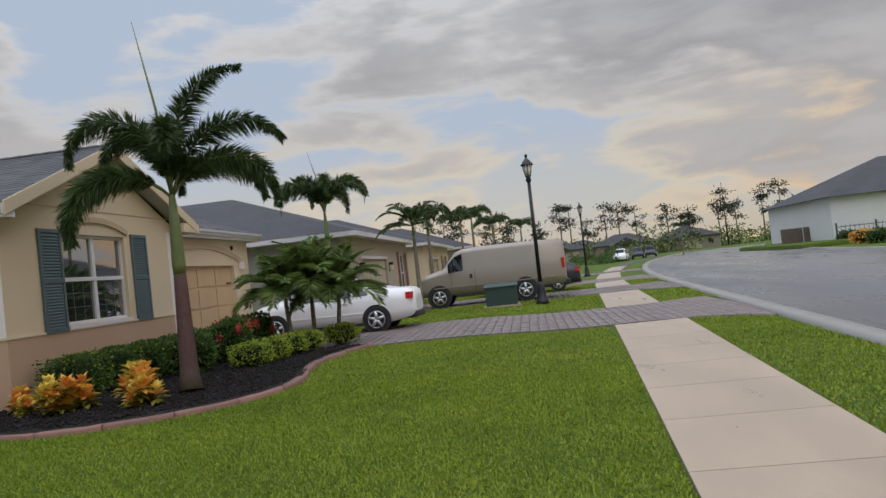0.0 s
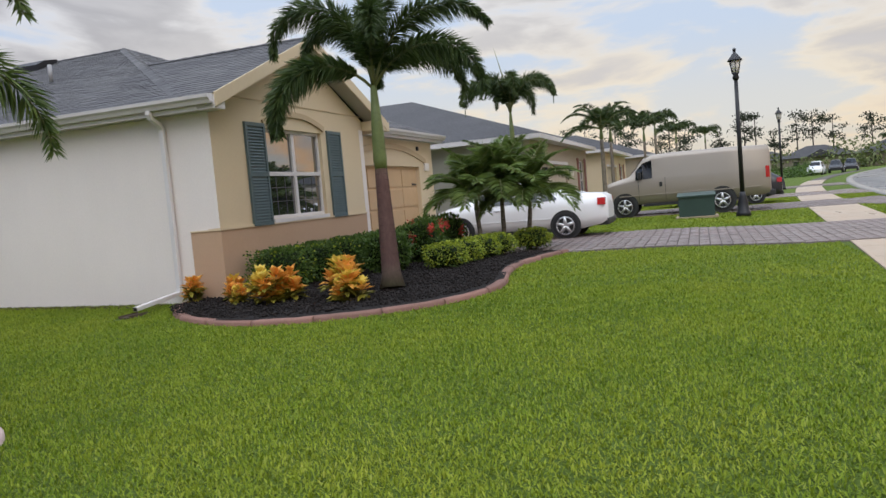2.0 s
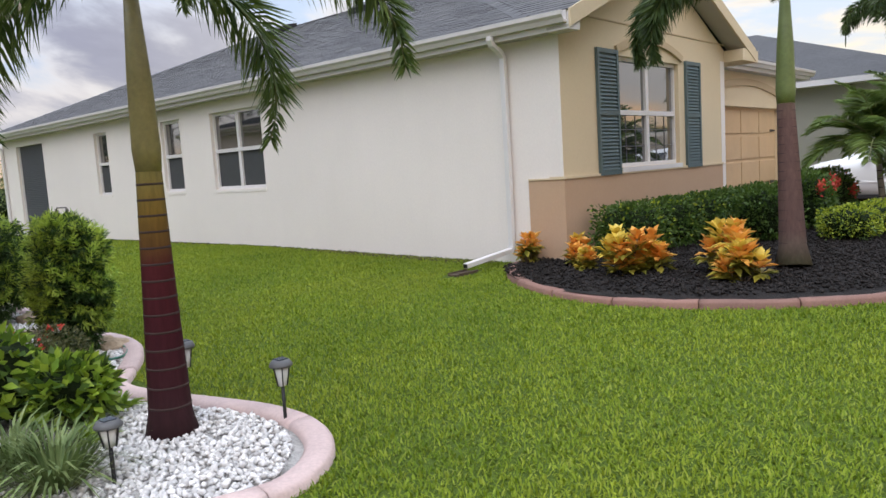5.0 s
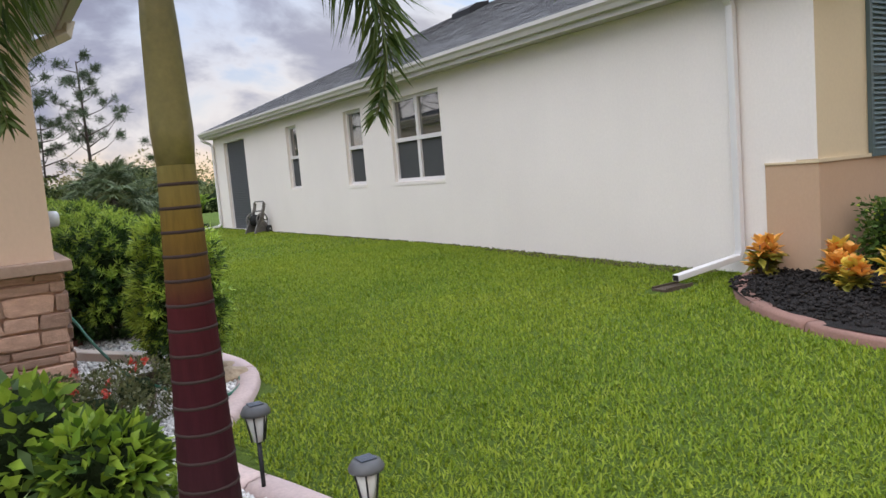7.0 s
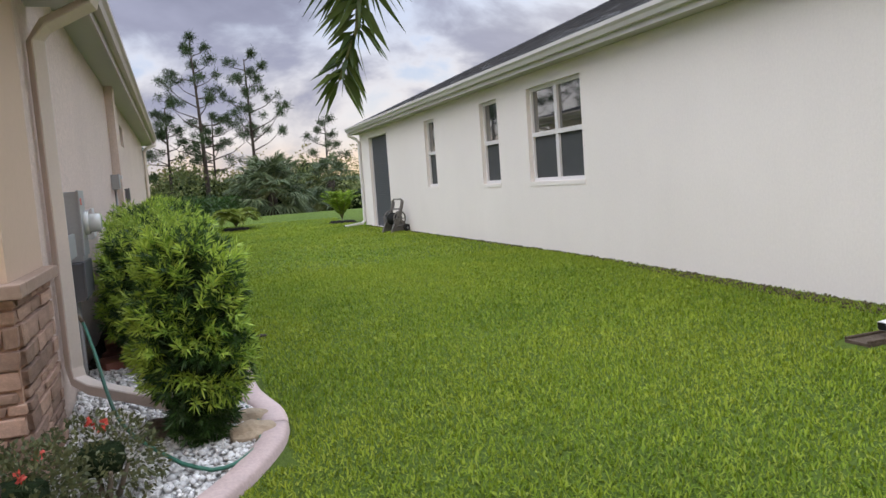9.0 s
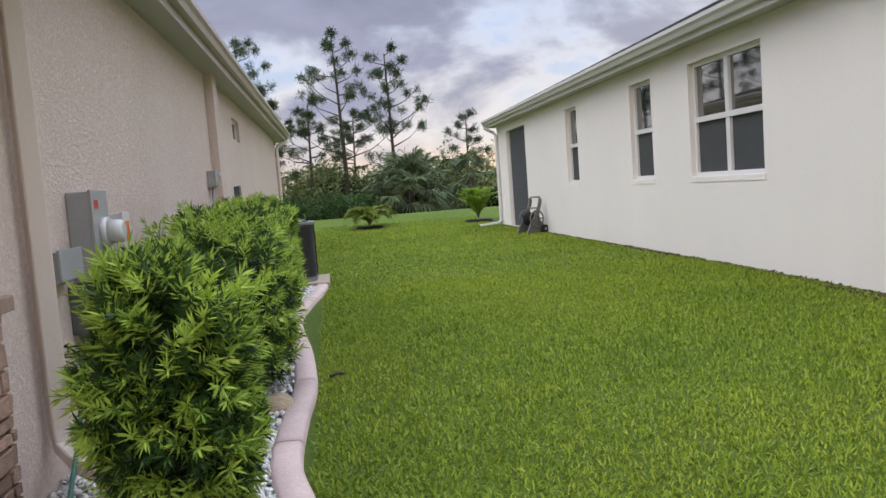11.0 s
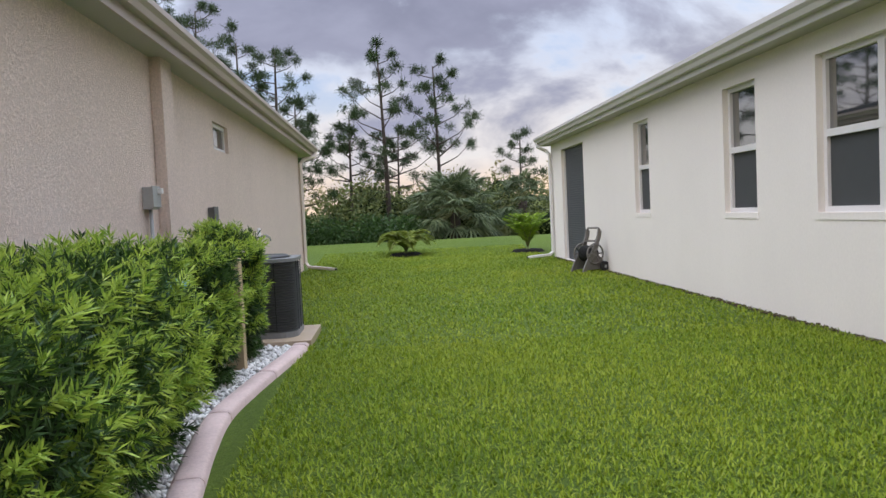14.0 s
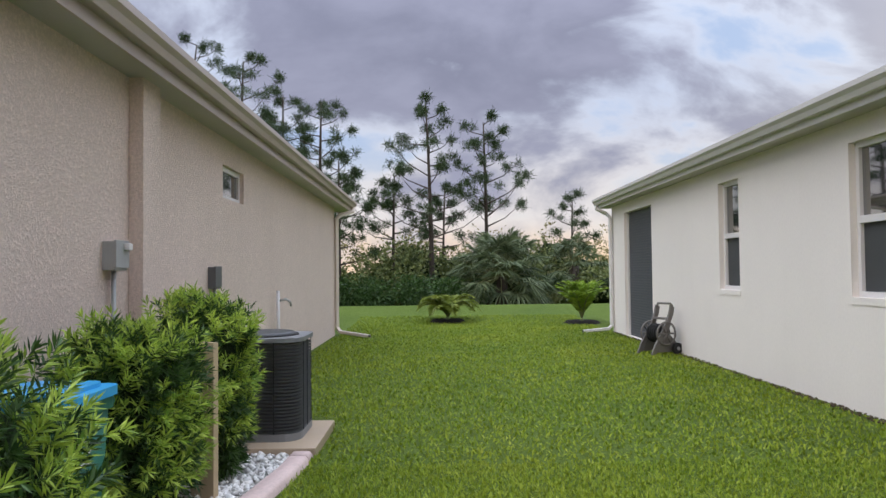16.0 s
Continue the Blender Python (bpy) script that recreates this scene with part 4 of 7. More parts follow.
# ledgestone facing: separate stones with recessed joints
stone_face = part("stone_backing", boxes(((-9.4, 0.70, -0.3), (BX + 0.035, 0.749, 0.98)), ((BX + 0.021, 0.749, -0.3), (BX + 0.035, 1.69, 0.98))), "stone", HB, "rust-brown stacked ledgestone facing")
rs = random.Random(5)
stone_meshes = []
for k in range(10):
    bm = bmesh.new()
    box_in(bm, (-0.5, -0.5, -0.5), (0.5, 0.5, 0.5))
    bmesh.ops.bevel(bm, geom=bm.edges[:], offset=0.09, segments=1, affect="EDGES")
    for v in bm.verts:
        v.co += Vector((rs.uniform(-1, 1), rs.uniform(-1, 1), rs.uniform(-1, 1))) * 0.05
    me = bpy.data.meshes.new("stone")
    bm.to_mesh(me), bm.free()
    me.materials.append(M["stone"])
    stone_meshes.append(me)


def stone_row(along, fixed, a, b, z, h):
    u = a
    while u < b - 0.04:
        w = min(rs.uniform(0.14, 0.38), b - u)
        dp = rs.uniform(0.035, 0.065)
        ob = new("stone", rs.choice(stone_meshes))
        ob.parent = stone_face
        c = ((u + w / 2), fixed) if along == "x" else (fixed, u + w / 2)
        ob.location = (c[0], c[1], z + h / 2)
        ob.scale = (w - 0.012, dp, h - 0.012) if along == "x" else (dp, w - 0.012, h - 0.012)
        u += w


z = -0.22
while z < 0.96:
    h = min(rs.choice((0.06, 0.075, 0.10, 0.12)), 0.98 - z)
    stone_row("x", 0.69, -8.2, BX + 0.055, z, h)
    stone_row("y", BX + 0.038, 0.72, 1.68, z, h)
    z += h
part("stone_cap", boxes(((-9.4, 0.60, 0.981), (BX + 0.10, 0.748, 1.05)), ((BX + 0.022, 0.749, 0.981), (BX + 0.10, 1.72, 1.05)), bevel=0.008), "stone_cap", HB)
downspout([(-5.90, 2.10, 2.80), (-5.92, 2.12, 2.70), (-6.20, 2.13, 2.56), (-6.27, 2.13, 2.46), (-6.27, 2.13, 0.33), (-6.25, 2.11, 0.24), (-6.15, 1.99, 0.20), (-5.67, 1.42, 0.17)], "cream downspout with a long foot across the white gravel", 0.095, 0.07, material="pipe_cream")
downspout([(-6.0, 20.1, bev - 0.14), (-6.0, 20.0, 3.0), (-6.22, 19.35, 2.86), (-6.28, 19.2, 2.76), (-6.28, 19.2, 0.34), (-6.2, 19.15, 0.24), (-5.5, 18.5, 0.19)], "cream downspout at the rear corner of the taupe house", material="pipe_cream")


def wall_box(name, label, y0, y1, z0, z1, depth, material, conduit=None):
    t = thing(name, label, "electrical box", BX, (y0 + y1) / 2, z0)
    w, h = (y1 - y0) / 2, z1 - z0
    part("body", boxes(((0.002, -w, 0), (depth, w, h)), bevel=0.006), material, t)
    part("cover", boxes(((depth - 0.004, -w - 0.008, h * 0.08), (depth + 0.014, w + 0.008, h + 0.008)), bevel=0.004), material, t)
    if conduit is not None:
        part("conduit", tube([(0.04, 0, 0.0), (0.04, 0, conduit - z0)], 0.017, 8), "pvc", t)
    return t


eb = wall_box("disconnect_box", "pale grey breaker box with conduit on the stucco", 7.66, 7.86, 1.58, 1.78, 0.09, "pvc", -0.1)
part("lever", boxes(((0.10, 0.02, 0.14), (0.14, 0.08, 0.19)), bevel=0.006), "white", eb)
wall_box("outdoor_outlet_box", "dark grey covered outlet box with conduit on the stucco", 10.00, 10.20, 1.40, 1.62, 0.07, "pvc_dark", -0.1)
mb = wall_box("meter_cabinet", "tall grey electric meter cabinet on the stucco", 2.76, 3.04, 0.98, 1.50, 0.13, "pvc", 0.0)
bm = bmesh.new()
tube_in(bm, [(0.14, 0.02, 0.28), (0.18, 0.02, 0.28)], 0.088, 18)
tube_in(bm, [(0.18, 0.02, 0.28), (0.25, 0.02, 0.28), (0.262, 0.02, 0.28)], [0.072, 0.068, 0.05], 18)
part("meter_dial", bm, "clear", mb, "round clear-domed electric meter")
part("warning_sticker", boxes(((0.145, -0.11, 0.42), (0.147, -0.04, 0.47))), "red_fl", mb)
tb = wall_box("telecom_box", "white plastic telecom box with an orange sticker", 3.24, 3.38, 1.12, 1.36, 0.16, "white")
part("sticker", boxes(((0.175, -0.045, 0.06), (0.177, 0.045, 0.19))), "orange", tb)
wall_box("junction_box", "small grey junction box beside the downspout", 2.30, 2.62, 1.02, 1.19, 0.09, "pvc")
wall_box("breaker_panel", "dark grey outdoor breaker panel below the meter", 2.64, 3.10, 0.70, 0.975, 0.13, "pvc_dark", 0.0)
tap = thing("hose_tap", "brass garden tap on the stucco wall", "tap", BX, 2.38, 0.64)
bm = bmesh.new()
tube_in(bm, [(0.0, 0, 0), (0.09, 0, 0), (0.12, 0, -0.05)], [0.014, 0.016, 0.013], 8)
tube_in(bm, [(0.06, 0, 0), (0.06, 0, 0.05)], 0.008, 8)
part("spout", bm, "plank", tap)
part("handle", tube([(0.06, -0.035, 0.055), (0.06, 0.035, 0.055)], 0.009, 8), "black", tap)
sp = thing("standpipe", "white plastic standpipe with a small tap", "pipe", -6.26, 12.92, gz(-6.26, 12.9))
part("pipe", tube([(0, 0, 0), (0, 0, 1.16)], 0.024, 10), "white", sp)
part("tap", tube([(0, 0, 1.02), (0.10, 0.03, 1.04), (0.16, 0.05, 1.0), (0.17, 0.05, 0.94)], [0.016, 0.018, 0.016, 0.013], 8), "steel", sp)

# ---- street: walk, verge, kerb, road ----
def path_y(x, a):
    """Street lines: straight by the house, bending away further on."""
    return a - 0.072 * (x + 3) - 0.0014 * max(0.0, x - 20) ** 2


def ribbon(name, ya, yb, x0, x1, z, material, label, category, step=1.5):
    xs = np.arange(x0, x1 + 0.01, step)
    V, F = [], []
    for i, x in enumerate(xs):
        V += [(x, path_y(x, ya), z), (x, path_y(x, yb), z), (x, path_y(x, yb), z - 0.12), (x, path_y(x, ya), z - 0.12)]
        if i:
            k = 4 * i
            F += [(k - 4, k - 3, k + 1, k), (k - 3, k - 2, k + 2, k + 1), (k - 1, k - 4, k, k + 3)]
    return tagged(soup(name, V, F, material), label, category, kind="structure")


ROAD_N, WALK_A, WALK_B = -12.15, -9.20, -10.62
ribbon("road", -12.6, -25.3, -60, 118, 0.012, "asphalt", "wet dark grey asphalt street", "road", 2.0)
ribbon("kerb", ROAD_N, -12.6, -60, 118, 0.03, "kerb", "pale concrete kerb and gutter strip", "kerb", 2.0)
ribbon("kerb", -25.3, -25.8, -60, 118, 0.03, "kerb", "pale concrete kerb across the street", "kerb", 2.0)
walkway = ribbon("pavement", WALK_A, WALK_B, -60, 110, 0.004, "joint", "concrete pavement beside the lawn", "pavement", 2.0)
DRIVES = [(4.95, 9.75), (17.2, 21.6), (27.5, 32.0), (42.5, 47.0)]
slabs = []
x = -22.0
while x < 60:
    x1 = x + 1.52
    hit = [d for d in DRIVES if d[0] < x1 and d[1] > x]
    if hit and hit[0][0] <= x + 0.01:
        x = hit[0][1]
        continue
    x1 = min(x1, hit[0][0]) if hit else x1
    if x1 - x > 0.15:
        slabs.append((x + 0.006, x1 - 0.006))
    x = x1
for a, b in slabs:
    bm = bmesh.new()
    o = [(a, path_y(a, WALK_A) - 0.004), (b, path_y(b, WALK_A) - 0.004), (b, path_y(b, WALK_B) + 0.004), (a, path_y(a, WALK_B) + 0.004)]
    prism_in(bm, o, "z", -0.08, 0.022)
    part("slab", bm, "concrete", walkway)


def driveway(x0, x1, y_top, y_bot, label, nearest):
    base_rows = np.linspace(y_bot, y_top, 40)
    V, F = [], []
    for i, y in enumerate(base_rows):
        w = 0.9 * smooth((y_bot + 1.6 - y) / 1.6)
        V += [(x0 - w, y, gz((x0 + x1) / 2, y) + 0.016), (x1 + w, y, gz((x0 + x1) / 2, y) + 0.016), (x0 - w, y, gz(x0, y) - 0.1), (x1 + w, y, gz(x1, y) - 0.1)]
        if i:
            k = 4 * i
            F += [(k - 4, k - 3, k + 1, k), (k - 2, k - 4, k, k + 2), (k - 3, k - 1, k + 3, k + 1)]
    dw = tagged(soup("driveway", V, F, "joint"), label, "driveway", kind="structure")
    return dw


paved = []
for x0, x1, yt, lb in ((4.95, 9.75, 0.12, "wet reddish-grey paver driveway"), (17.2, 21.6, -2.2, "wet paver driveway under the van"), (27.5, 32.0, -2.5, "wet paver driveway further along the street"), (42.5, 47.0, -3.0, "wet paver driveway far along the street")):
    yb = path_y((x0 + x1) / 2, ROAD_N) + 0.02
    paved.append((driveway(x0, x1, yt, yb, lb, False), x0, x1, yt, yb))


# ---- houses further along ----
def hip_in(bm, x0, x1, y0, y1, z, k, ov=0.45):
    x0, x1, y0, y1 = x0 - ov, x1 + ov, y0 - ov, y1 + ov
    h = min(x1 - x0, y1 - y0) / 2
    if x1 - x0 > y1 - y0:
        r = [(x0 + h, (y0 + y1) / 2, z + k * h), (x1 - h, (y0 + y1) / 2, z + k * h)]
        loops = [((x0, y0), (x1, y0), 1, 0), ((x1, y0), (x1, y1), 1, 1), ((x1, y1), (x0, y1), 0, 1), ((x0, y1), (x0, y0), 0, 0)]
    else:
        r = [((x0 + x1) / 2, y0 + h, z + k * h), ((x0 + x1) / 2, y1 - h, z + k * h)]
        loops = [((x0, y0), (x1, y0), 0, 0), ((x1, y0), (x1, y1), 1, 0), ((x1, y1), (x0, y1), 1, 1), ((x0, y1), (x0, y0), 0, 1)]
    for a, b, i, j in loops:
        pts = [(*a, z), (*b, z), r[i], r[j]] if i != j else [(*a, z), (*b, z), r[i]]
        bm.faces.new([bm.verts.new(p) for p in pts])
    bm.faces.new([bm.verts.new(p) for p in ((x0, y0, z), (x0, y1, z), (x1, y1, z), (x1, y0, z))])


def side_house(x0, x1, y0, y1, wall_m, label, gar=None, win=None, brick=False, side_m=None):
    h = thing("house", label, "house")
    z = 3.0
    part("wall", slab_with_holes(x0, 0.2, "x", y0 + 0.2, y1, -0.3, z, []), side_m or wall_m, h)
    holes = [g for g in (gar, win) if g]
    part("wall", slab_with_holes(y0, 0.2, "y", x0, x1, -0.3, z, holes), wall_m, h)
    part("wall", slab_with_holes(x1, -0.2, "x", y0 + 0.2, y1, -0.3, z, []), wall_m, h)
    part("wall", slab_with_holes(y1, -0.2, "y", x0 + 0.2, x1 - 0.2, -0.3, z, []), wall_m, h)
    bm = bmesh.new()
    hip_in(bm, x0, x1, y0, y1, z + 0.16, 0.355)
    part("roof", bm, "far_roof", h, "grey shingle hip roof")
    part("fascia", boxes(((x0 - 0.46, y0 - 0.46, z), (x1 + 0.46, y1 + 0.46, z + 0.155))), "white", h)
    if gar:
        d = part("garage_door", boxes(((gar[0], y0 + 0.1, gar[2]), (gar[1], y0 + 0.14, gar[3]))), "garage_pale", h, "pale panelled garage door")
        for r in range(4):
            for k in range(6):
                w = (gar[1] - gar[0]) / 6
                u, zz = gar[0] + k * w, gar[2] + r * (gar[3] - gar[2]) / 4
                part("panel", boxes(((u + 0.05, y0 + 0.085, zz + 0.05), (u + w - 0.05, y0 + 0.099, zz + (gar[3] - gar[2]) / 4 - 0.05))), "garage_pale", d)
        part("door_trim", boxes(((gar[0] - 0.12, y0 - 0.03, gar[3] + 0.001), (gar[1] + 0.12, y0 - 0.001, gar[3] + 0.12))), "white", h)
    if win:
        window_unit(h, "y", y0, *win, -1)
        for s in (win[0] - 0.45, win[1] + 0.05):
            part("shutter", boxes(((s, y0 - 0.04, win[2] - 0.1), (s + 0.40, y0 - 0.002, win[3] + 0.1))), "brick_red", h, "red-brown shutter")
    return h


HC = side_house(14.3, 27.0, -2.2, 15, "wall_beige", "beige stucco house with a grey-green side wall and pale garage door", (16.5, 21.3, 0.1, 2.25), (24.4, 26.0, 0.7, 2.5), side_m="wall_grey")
for x in (16.05, 21.75):
    sc = thing("wall_lantern", "black carriage lantern beside the garage door", "wall lamp", x, -2.2, 1.75, group="garage lanterns")
    part("lantern_glass", boxes(((-0.07, -0.17, 0.05), (0.07, -0.03, 0.25)), bevel=0.01), "lantern", sc)
    part("cap", prism([(-0.11, 0.25), (0.11, 0.25), (0.03, 0.36), (-0.03, 0.36)], "y", -0.20, -0.01), "black", sc)
    part("bracket", boxes(((-0.03, -0.03, -0.05), (0.03, -0.002, 0.30))), "black", sc)
HD = side_house(30.5, 43, -2.6, 14, "wall_cream", "cream stucco house further along the street", (32, 36.8, 0.1, 2.25), (39, 41, 0.9, 2.4))
HE = side_house(46, 58, -4.0, 12, "wall_beige", "beige stucco house far along the street", (47, 51.8, 0.1, 2.25), (54, 56, 0.9, 2.4))
# far end of the street
rf = random.Random(9)
for i, (x, y) in enumerate(((98, 2), (112, -6), (124, -14), (128, -26), (132, -38), (118, 14), (140, 2), (148, -20))):
    x, y = -10 + (x + 10) * 1.25, -8 + (y + 8) * 1.25
    h = thing("house", "low tan house with a grey roof far down the street", "house", x, y, 0, 0, "far houses")
    w, dpt = rf.uniform(5.5, 7), rf.uniform(5, 7)
    part("wall", boxes(((-dpt, -w, -0.2), (dpt, w, 2.9))), "far_wall", h)
    bm = bmesh.new()
    hip_in(bm, -dpt, dpt, -w, w, 2.9, 0.42, 0.5)
    part("roof", bm, "far_roof", h)
    bm = bmesh.new()
    gw = w * 0.42
    part("gable", prism([(-gw, 2.9), (gw, 2.9), (0, 2.9 + gw * 0.5)], "x", -dpt - 0.9, -dpt + 2), "far_roof", h)
    part("garage_door", boxes(((-dpt - 0.05, -2.2, 0.1), (-dpt - 0.002, 1.6, 2.2))), "garage_pale", h)
    for k in (-w * 0.75, w * 0.55):
        part("window", boxes(((-dpt - 0.04, k, 0.9), (-dpt - 0.002, k + 1.2, 2.2))), "glass", h)
# white house across the street
HW = thing("house", "white stucco house with a dark hip roof across the street", "house", 62, -44.5, 0.45, 0)
part("wall", slab_with_holes(-6, 0.2, "x", -8, 10.2, -0.8, 3.6, [(3.4, 4.1, 1.2, 3.0), (1.2, 1.7, 2.4, 2.9)]), "white_wall", HW)
part("wall", slab_with_holes(10.2, -0.2, "y", -5.8, 10, -0.8, 3.6, []), "white_wall", HW)
bm = bmesh.new()
hip_in(bm, -6, 10, -8, 10.2, 3.6, 0.42, 0.6)
part("roof", bm, "far_roof", HW)
window_unit(HW, "x", -6, 3.4, 4.1, 1.2, 3.0, -1, lights=1)
window_unit(HW, "x", -6, 1.2, 1.7, 2.4, 2.9, -1, lights=1)
part("downspout", tube([(-6.1, -1.6, 3.5), (-6.1, -1.6, 0)], 0.06, 8), "pvc_dark", HW)
part("garden_mound", boxes(((-9, -10, -0.9), (9, 14, -0.05)), bevel=0.3), "lawn", HW)
fe = thing("fence", "black iron railing across the street", "fence", 53.5, -33.6, 0.05)
for i in range(26):
    part("picket", boxes(((0, -0.36 * i - 0.012, 0), (0.025, -0.36 * i + 0.012, 1.5))), "black", fe)
for zz in (0.15, 1.35):
    part("rail", boxes(((-0.005, -9.4, zz), (0.03, 0.1, zz + 0.05))), "black", fe)
for i in range(4):
    part("post", boxes(((-0.03, -3.1 * i - 0.05, 0), (0.07, -3.1 * i + 0.05, 1.7))), "black", fe)
fd = thing("panel_fence", "dark screened fence panel across the street", "fence", 62, -32.0, 0.05, -20)
for i in range(4):
    part("panel", boxes(((-0.02, -1.9 * i - 1.85, 0), (0.03, -1.9 * i, 1.7))), "plank", fd)

# ---- plants ----
rng = np.random.default_rng(7)


def frond_curve(az, el, length, droop, n=12, bend=1.6):
    """A rib that leaves at the elevation el and bends down along its length."""
    pts, p, e = [np.zeros(3)], np.zeros(3), el
    for i in range(n):
        e = el - droop * ((i + 1) / n) ** bend
        p = p + np.array([math.cos(az) * math.cos(e), math.sin(az) * math.cos(e), math.sin(e)]) * length / n
        pts.append(p)
    return np.array(pts)


def frond_leaflets(curve, count, length, width, brush, droop=0.25, bare=0.14):
    t = bare + (1 - bare) * np.sort(rng.random(count))
    s = t * (len(curve) - 1)
    i = np.minimum(s.astype(int), len(curve) - 2)
    f = (s - i)[:, None]
    P = curve[i] * (1 - f) + curve[i + 1] * f
    T = unit(curve[i + 1] - curve[i])
    side = unit(np.cross(T, np.array([0, 0, 1.0])))
    upv = np.cross(side, T)
    if brush:
        a = rng.uniform(0, 2 * math.pi, count)
        D = side * np.cos(a)[:, None] + upv * np.sin(a)[:, None] + T * 0.75
    else:
        sg = np.where(rng.random(count) < 0.5, -1.0, 1.0)[:, None]
        D = side * sg + upv * 0.35 + T * 0.8 + rng.normal(0, 0.08, (count, 3))
    env = np.sin(np.clip((t - bare) / (1 - bare), 0, 1) ** 0.75 * math.pi * 0.86 + 0.35)
    L = length * np.clip(env, 0.3, 1) * rng.uniform(0.8, 1.1, count)
    return leaves(P, D, L, width, droop, 0.4)


def palm(name, label, x, y, trunk_h, r0, r1, shaft_h, fronds, leaf_m, shaft_m="shaft", trunk_m="trunk", rings=0, spear=0.0, lean=(0, 0), base_z=None, group=""):
    """A palm: ringed trunk, crownshaft, arching fronds with ribs and many leaflets."""
    z0 = gz(x, y) if base_z is None else base_z
    t = thing(name, label, "palm tree", x, y, z0 - 0.03, group=group)
    hs = np.linspace(0, 1, 9)
    pts = [(lean[0] * h, lean[1] * h, trunk_h * h) for h in hs]
    rr = [r0 * 1.25 if h == 0 else r0 + (r1 - r0) * h ** 0.8 for h in hs]
    tr = part("trunk", tube(pts, rr, 16), trunk_m, t)
    for k in range(rings):
        h = (k + 0.7) / (rings + 0.5)
        h = h ** 0.85
        rad = r0 + (r1 - r0) * h ** 0.8
        c = (lean[0] * h, lean[1] * h, trunk_h * h)
        part("ring_scar", tube([(c[0], c[1], c[2] - 0.007), (c[0], c[1], c[2]), (c[0], c[1], c[2] + 0.007)], [rad * 1.0, rad * 1.035, rad * 1.0], 16), "scar", tr)
    top = np.array([lean[0], lean[1], trunk_h])
    if shaft_h:
        part("crownshaft", tube([top, top + (0, 0, shaft_h * 0.12), top + (0, 0, shaft_h * 0.5), top + (0, 0, shaft_h)], [r1 * 1.0, r1 * 1.12, r1 * 0.95, r1 * 0.5], 14), shaft_m, t)
    crown = top + np.array([0, 0, shaft_h * 0.96])
    for az, el, ln, dr, cnt, ll, lw, br, *ex in fronds:
        c = frond_curve(radians(az), radians(el), ln, radians(dr), 12, *ex) + crown
        rib = part("frond", tube(c, list(np.linspace(0.022, 0.004, len(c))), 6), "rachis", t)
        V, F = frond_leaflets(c, cnt, ll, lw, br)
        soup("leaflet_fringe", V, F, leaf_m, rib)["kind"] = "stuff"
    if spear:
        part("spear_leaf", tube([crown, crown + (-0.04, 0.10, spear * 0.5), crown + (-0.10, 0.32, spear)], [0.03, 0.02, 0.004], 6), "rachis", t)
    return t


def fox(az, el, ln, dr, cnt=700, bend=1.6, ll=0.33, lw=0.022):
    return (az, el, ln, dr, cnt, ll, lw, True, bend)


palm("foxtail_palm", "foxtail palm with wine-red ringed trunk in the mulch bed", 0.12, -3.12, 1.72, 0.150, 0.092, 1.22,
     [fox(96, 84, 2.75, 175, 1300, 1.9, 0.38, 0.021), fox(66, 80, 2.5, 150, 1300, 1.7, 0.38, 0.021), fox(104, 56, 2.35, 155, 1300, 1.2, 0.38, 0.021), fox(136, 50, 2.2, 150, 1300, 1.2, 0.38, 0.021), fox(268, 86, 2.55, 90, 1300, 2.2, 0.38, 0.021),
      fox(284, 74, 2.45, 125, 1300, 1.7, 0.38, 0.021), fox(264, 56, 2.3, 135, 1300, 1.3, 0.38, 0.021), fox(205, 74, 2.3, 140, 1300, 1.5, 0.38, 0.021), fox(20, 70, 2.3, 135, 1300, 1.4, 0.38, 0.021), fox(326, 62, 2.25, 130, 1300, 1.3, 0.38, 0.021)],
     "frond", "shaft", "trunk_olive", 16, 2.75, (0.38, 0.18), 0.19)
palm("foxtail_palm", "foxtail palm with banded red and ochre trunk in white gravel", -6.06, -1.45, 1.62, 0.138, 0.072, 1.05,
     [fox(8, 46, 1.80, 160, 420, 1.0, 0.36, 0.020), fox(322, 60, 2.1, 142, 600, 1.0, 0.38, 0.022), fox(118, 48, 1.8, 155, 420, 1.0, 0.36, 0.020), fox(50, 76, 2.5, 165), fox(95, 72, 2.3, 160), fox(185, 56, 2.2, 150, 800, 1.0), fox(210, 50, 2.0, 140, 700, 1.0), fox(220, 74, 2.4, 150), fox(265, 66, 2.3, 150, 800, 1.2), fox(290, 76, 2.4, 150)],
     "frond_bright", "shaft_gold", "trunk", 15, 1.6, (0.03, 0.02), -0.09)


def feather(az, el, ln, dr, cnt=170, ll=0.36, lw=0.030):
    return (az, el, ln, dr, cnt, ll, lw, False)


